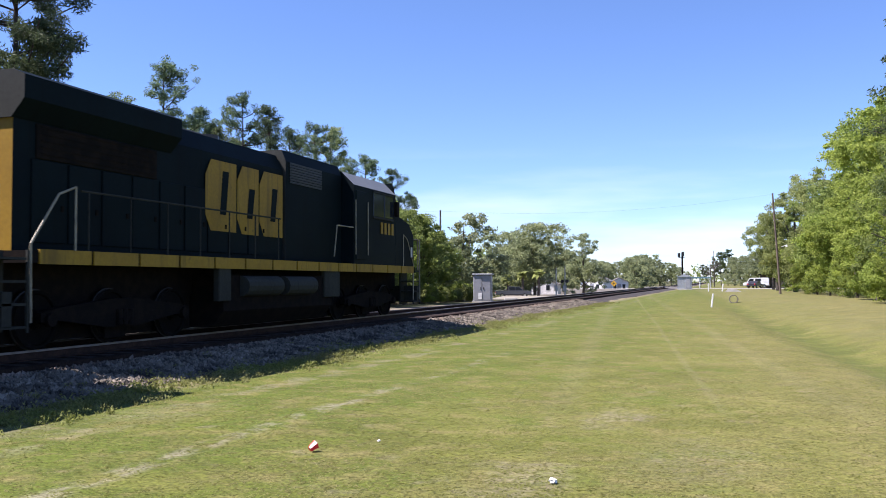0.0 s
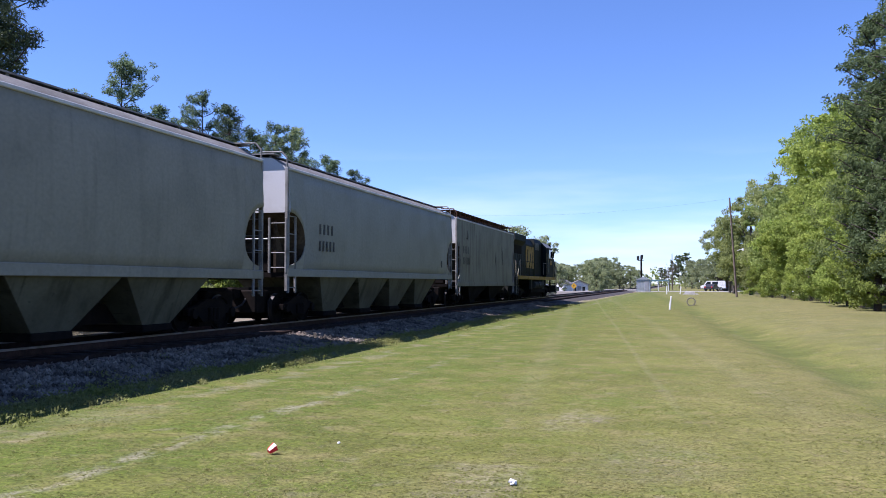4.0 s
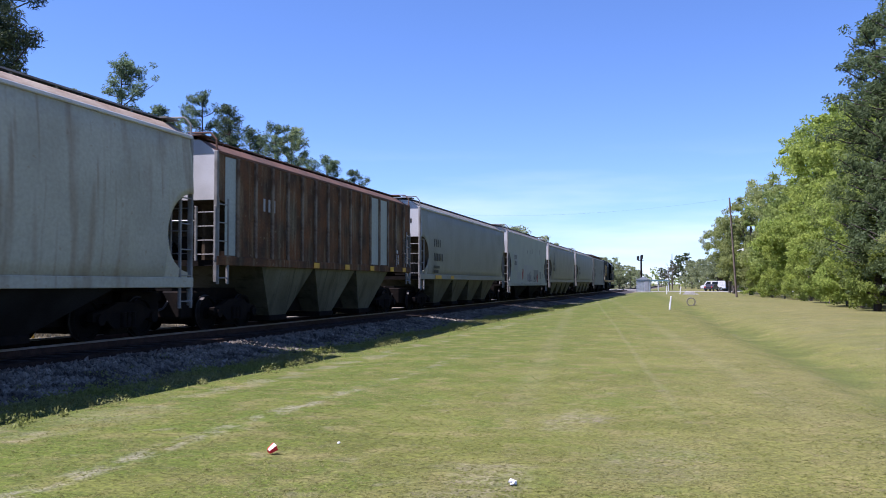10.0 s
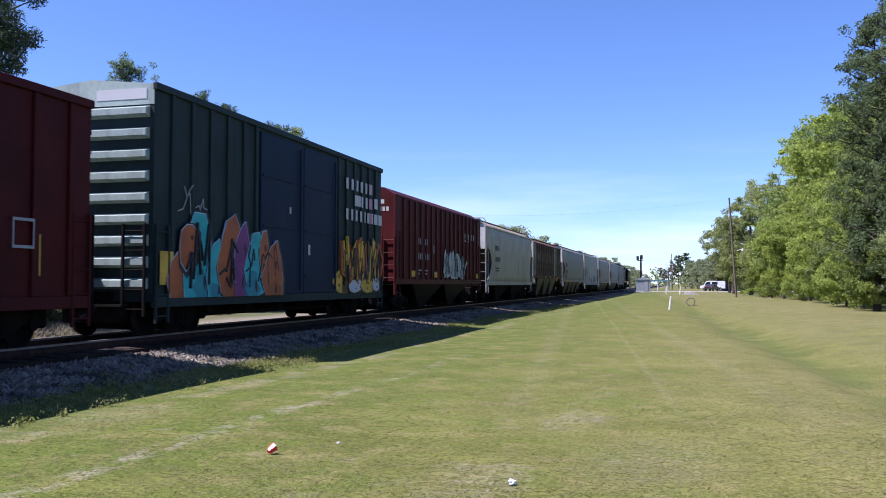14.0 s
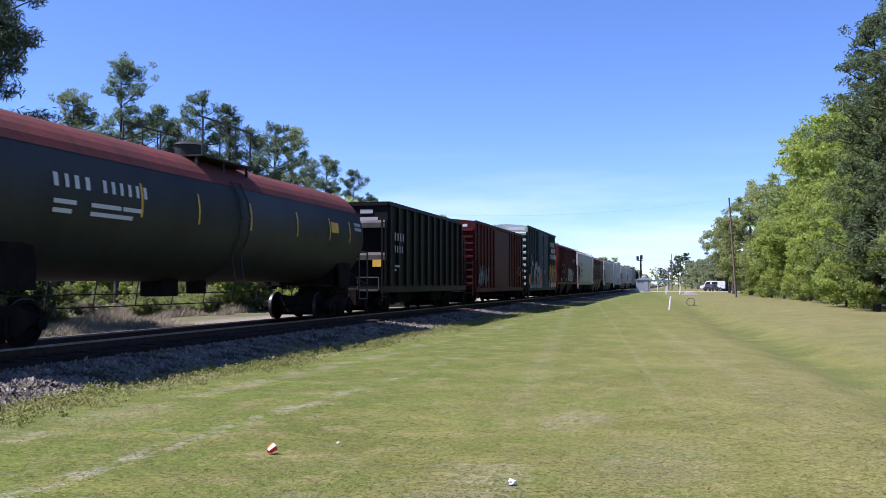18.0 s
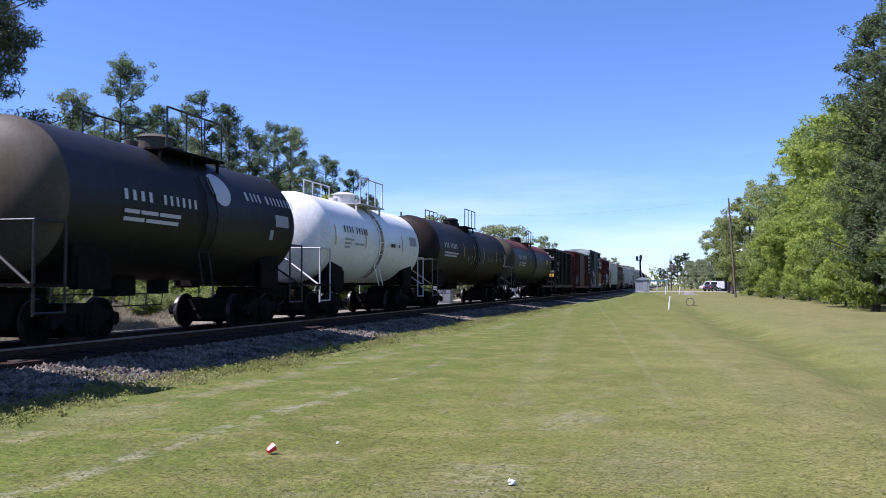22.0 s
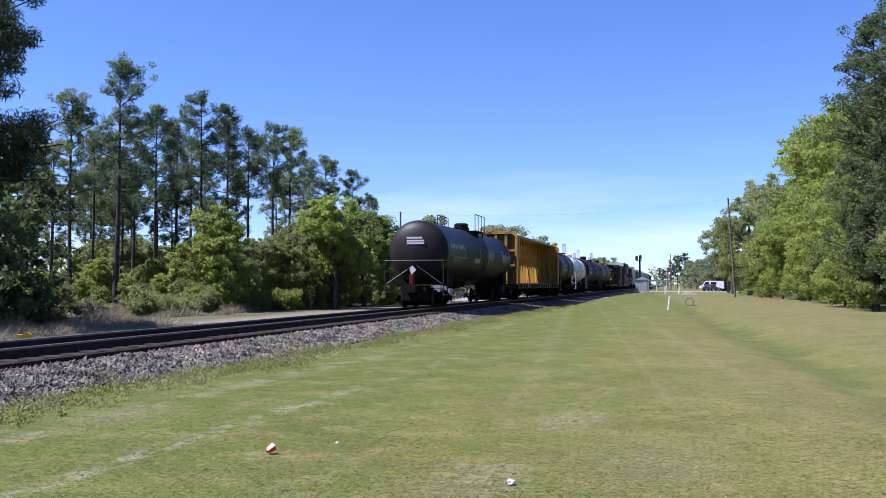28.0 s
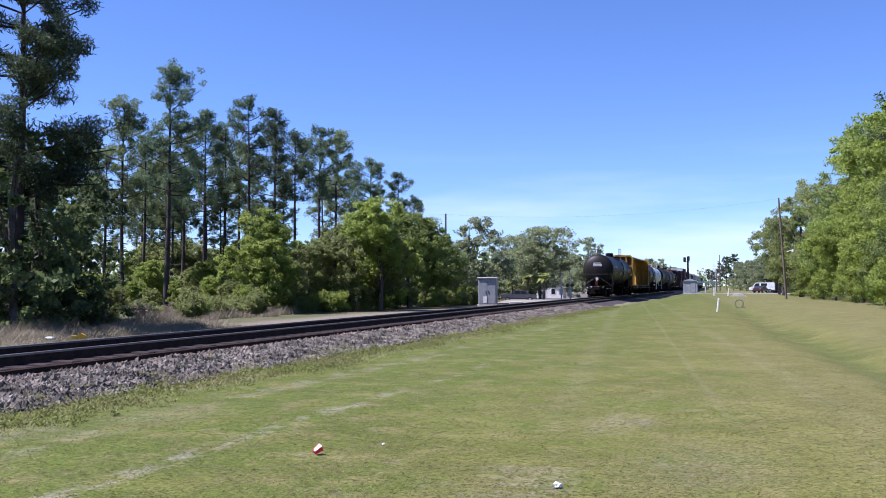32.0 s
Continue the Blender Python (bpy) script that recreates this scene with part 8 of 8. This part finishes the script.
def buildings():
    z = float(ground_z(11, 206))
    top = thing("shed", pose(10.6, 207, z), "brown open-fronted shed with a flat roof", "shed")
    bm = bmesh.new()
    box(bm, -2.6, 2.6, 2.0, 2.2, 0, 2.9)
    part("back_wall", bm, M["pole_wood"], top)
    bm = bmesh.new()
    box(bm, -3.1, 3.1, -2.4, 2.6, 2.9, 3.12)
    part("roof", bm, M["steel_dark"], top)
    for x in (-2.5, 0, 2.5):
        bm = bmesh.new()
        box(bm, x - 0.1, x + 0.1, -2.1, -1.9, 0, 2.9)
        part("post", bm, M["pole_wood"], top)
    bm = bmesh.new()
    box(bm, -0.2, 2.6, -1.0, 1.6, 0, 1.4)
    part("crate", bm, material("tan_boards", (0.42, 0.32, 0.22), (0.34, 0.25, 0.17), 2, 0.9), top)

    def house(x, y, w, d, h, turn, label, roof):
        z = float(ground_z(x, y))
        top = thing("house", pose(x, y, z, 0, 0, turn), label, "house", "houses by the crossing")
        bm = bmesh.new()
        extrude_xz(bm, [(-w, 0), (w, 0), (w, h), (0, h + w * 0.45), (-w, h)], -d, d)
        bmesh.ops.recalc_face_normals(bm, faces=bm.faces)
        part("wall", bm, M["white"], top)
        for s in (-1, 1):
            bm = bmesh.new()
            extrude_xz(bm, [(0, h + w * 0.45 + 0.02), (s * (w + 0.3), h - 0.12), (s * (w + 0.3), h + 0.0), (0, h + w * 0.45 + 0.16)], -d - 0.3, d + 0.3)
            bmesh.ops.recalc_face_normals(bm, faces=bm.faces)
            part("roof", bm, roof, top)
        for k in (-0.5, 0.5):
            bm = bmesh.new()
            box(bm, k * w - 0.4, k * w + 0.4, -d - 0.03, -d + 0.02, 0.9, 2.0)
            wi = part("window", bm, M["white"], top)
            bm = bmesh.new()
            box(bm, k * w - 0.33, k * w + 0.33, -d - 0.04, -d - 0.03, 0.97, 1.93)
            part("pane", bm, M["glass"], wi)
        bm = bmesh.new()
        box(bm, -0.45, 0.45, -d - 0.04, -d + 0.02, 0, 2.05)
        part("door", bm, M["grey_box"], top)
    grey_roof = material("grey_shingles", (0.16, 0.15, 0.15), (0.12, 0.115, 0.11), 3, 0.9, 0, 0.2)
    house(-33.0, 166, 3.6, 3, 2.1, 5, "low white house behind the oaks", grey_roof)
    house(-26.4, 196, 2.6, 3, 2.6, -12, "white gabled house near the crossing", grey_roof)
    house(-22.6, 205, 2.0, 2.5, 2.4, 10, "small white gabled house near the crossing", grey_roof)
    # open teal-roofed shelter past the equipment house
    top = thing("shelter", pose(-5.0, 214, 0), "open shelter with a teal metal roof", "shelter")
    bm = bmesh.new()
    extrude_xz(bm, [(-2.6, 2.2), (2.6, 2.2), (2.4, 2.55), (-2.4, 2.55)], -2, 2)
    bmesh.ops.recalc_face_normals(bm, faces=bm.faces)
    part("roof", bm, material("teal_sheet", (0.12, 0.22, 0.23), (0.1, 0.18, 0.19), 2, 0.5), top)
    for x in (-2.3, 0, 2.3):
        for yy in (-1.7, 1.7):
            bm = bmesh.new()
            box(bm, x - 0.08, x + 0.08, yy - 0.08, yy + 0.08, 0, 2.2)
            part("post", bm, M["white"], top)


def small_things():
    def marker(x, y, h, w, lean, label):
        top = thing("marker_post", pose(x, y, float(ground_z(x, y)) - 0.05, 0, lean, 0), label, "marker post", "white marker posts")
        bm = bmesh.new()
        rbox(bm, -w, w, -w, w, 0, h, 0.02)
        part("post", bm, M["white"], top)
        bm = bmesh.new()
        rbox(bm, -w * 1.08, w * 1.08, -w * 1.08, w * 1.08, h, h + 0.04, 0.015)
        part("cap", bm, M["white"], top)
    marker(-0.67, 57.3, 0.85, 0.05, 7, "leaning white marker post in the grass")
    marker(-2.05, 141.3, 1.3, 0.08, 0, "white marker post near the crossing")
    marker(-0.05, 141.8, 1.2, 0.08, 6, "leaning white marker post near the crossing")
    # culvert: ring and pale headwall
    top = thing("culvert_pipe", pose(0.75, 67.5, float(ground_z(0.75, 67.5))), "grey concrete culvert pipe end in the ditch", "pipe")
    bm = bmesh.new()
    n = 20
    ring = [[bm.verts.new((r * math.cos(k * math.tau / n), y, 0.28 + r * math.sin(k * math.tau / n))) for k in range(n)] for r, y in ((0.33, 0), (0.25, 0), (0.25, 0.9), (0.33, 0.9))]
    for i in range(4):
        for k in range(n):
            bm.faces.new((ring[i][k], ring[i][(k + 1) % n], ring[(i + 1) % 4][(k + 1) % n], ring[(i + 1) % 4][k]))
    bmesh.ops.recalc_face_normals(bm, faces=bm.faces)
    part("pipe", bm, material("old_concrete", (0.2, 0.185, 0.14), (0.12, 0.11, 0.08), 4, 0.95, 0, 0.2), top)
    top = thing("headwall", pose(1.5, 139, float(ground_z(1.5, 139))), "pale concrete culvert headwall with a sloped top", "headwall")
    bm = bmesh.new()
    extrude_xz(bm, [(-1.2, 0), (1.2, 0), (0.8, 0.2), (0.3, 0.42), (-0.7, 0.45)], -0.3, 0.3)
    bmesh.ops.recalc_face_normals(bm, faces=bm.faces)
    part("slab", bm, M["concrete"], top)
    # stub pole with a yellow guy guard and a white meter
    z = float(ground_z(-23.3, 53.4))
    top = thing("service_pole", pose(-23.3, 53.4, z), "short wooden service pole with white meter box", "utility pole")
    bm = bmesh.new()
    tube(bm, (0, 0, -0.1), (0, 0, 3.9), 0.1, 8, 0.08)
    part("pole", bm, M["pole_wood"], top)
    bm = bmesh.new()
    rbox(bm, 0.06, 0.3, -0.2, -0.05, 0.35, 0.85)
    part("meter_box", bm, M["white"], top)
    bm = bmesh.new()
    tube(bm, (-0.35, -0.1, 0), (-0.2, 0, 1.5), 0.05, 8)
    part("guy_guard", bm, M["yellow"], top)
    # things lying beside the far rail
    top = thing("debris_block", pose(-17.9, 21.3, 0.06, 0, 0, 30), "bent yellow metal scrap beside the rails", "scrap")
    bm = bmesh.new()
    extrude_xz(bm, [(-0.2, 0.0), (0.2, 0.0), (0.17, 0.1), (0.05, 0.17), (-0.07, 0.09), (-0.2, 0.1)], -0.07, 0.07)
    bmesh.ops.recalc_face_normals(bm, faces=bm.faces)
    part("plate", bm, M["yellow"], top)
    top = thing("litter_block", pose(-18.5, 20.8, 0.06, 0, 0, 10), "white plastic scrap beside the rails", "litter")
    bm = bmesh.new()
    rbox(bm, -0.11, 0.11, -0.07, 0.07, 0, 0.08, 0.02)
    part("scrap", bm, M["white"], top)
    z = float(ground_z(-22.6, 97.0))
    top = thing("concrete_block", pose(-22.6, 97.0, z, 0, 0, 12), "pale concrete wheel stop lying beside the yard", "block")
    part("block", rbox(bmesh.new(), -0.75, 0.75, -0.14, 0.14, 0, 0.3, 0.05), M["concrete"], top)
    # crumpled red and white cup
    top = thing("paper_cup", pose(-3.7, 7.58, float(ground_z(-3.7, 7.58)) + 0.03, 62, 0, 150), "crumpled red and white paper cup in the grass", "cup")
    bm = bmesh.new()
    lathe = [(0.022, 0.0), (0.03, 0.012), (0.036, 0.045), (0.04, 0.075), (0.043, 0.08), (0.037, 0.076), (0.025, 0.01)]
    rg = [[bm.verts.new((r * math.cos(k * math.tau / 14) * (0.75 if k % 3 else 1.05), r * math.sin(k * math.tau / 14), z)) for k in range(14)] for r, z in lathe]
    for a, b in zip(rg, rg[1:]):
        for k in range(14):
            f = bm.faces.new((a[k], a[(k + 1) % 14], b[(k + 1) % 14], b[k]))
            f.material_index = 1 if k in (4, 5, 10) else 0
    bm.faces.new(rg[0][::-1])
    part("cup", bm, [M["red"], M["white"]], top)
    for x, y, s, label in ((-1.29, 6.93, 0.04, "crumpled white paper scrap in the grass"), (-3.28, 8.27, 0.02, "tiny white paper scrap in the grass")):
        rs = np.random.RandomState(int(y * 100))
        top = thing("paper_scrap", pose(x, y, float(ground_z(x, y)) + s * 0.6), label, "litter", "paper litter")
        bm = bmesh.new()
        bmesh.ops.create_icosphere(bm, subdivisions=2, radius=s)
        for v in bm.verts:
            v.co *= rs.uniform(0.55, 1.1)
            v.co.z *= 0.7
        part("scrap", bm, M["white"], top)


def ties():
    bm = bmesh.new()
    rbox(bm, -1.3, 1.3, -0.125, 0.125, -0.19, 0.0, 0.012)
    me = mesh_only("tie", bm, [M["tie"]])
    top = thing("ties", pose(TRACK_X, 0, RAIL_TOP - 0.172), "row of dark weathered timber ties", "railway ties")
    top["kind"] = "structure"
    rs = np.random.RandomState(3)
    for k in range(290):
        shared("tie", me, top, pose(rs.normal(0, 0.02), 2.0 + 0.53 * k, rs.normal(0, 0.004), 0, 0, rs.normal(0, 0.5)))


def lineside():
    road()
    signal_mast(-7.4, 178.5, 0.0, 7.1, ((-0.6, -0.05), (0.12, 0.15)))
    crossing_signal(-26.6, 147.6, 7.0, ((0.6, 6.6), (1.5, 6.5), (2.3, 6.6)))
    crossing_signal(-25.2, 148.0, 5.2, ((-0.4, 2.6), (0.4, 2.6)))
    warning_sign(-20.9, 189.0 - 8.0)
    equipment_house()
    cabinet()
    a = wooden_pole(-30.3, 95.3, float(ground_z(-30.3, 95.3)), 10.2, arms=0, label="plain weathered wooden utility pole")
    b = wooden_pole(6.1, 104.8, float(ground_z(6.1, 104.8)), 11.2, -0.65, 0, 5.2, "leaning wooden utility pole with a small lamp")
    wooden_pole(-2.1, 246, 0, 9.7, 0, 0, label="plain weathered wooden utility pole")
    c = wooden_pole(-60, 60, float(ground_z(-60, 60)), 10)
    for dx in (0.0,):
        wire(a + Vector((dx, 0, 0)), b + Vector((dx, 0, 0)), 1.0)
        wire(c + Vector((dx, 0, 0)), a + Vector((dx, 0, 0)), 1.0)
    vehicles()
    buildings()
    small_things()
    ties()


lineside()


motions()
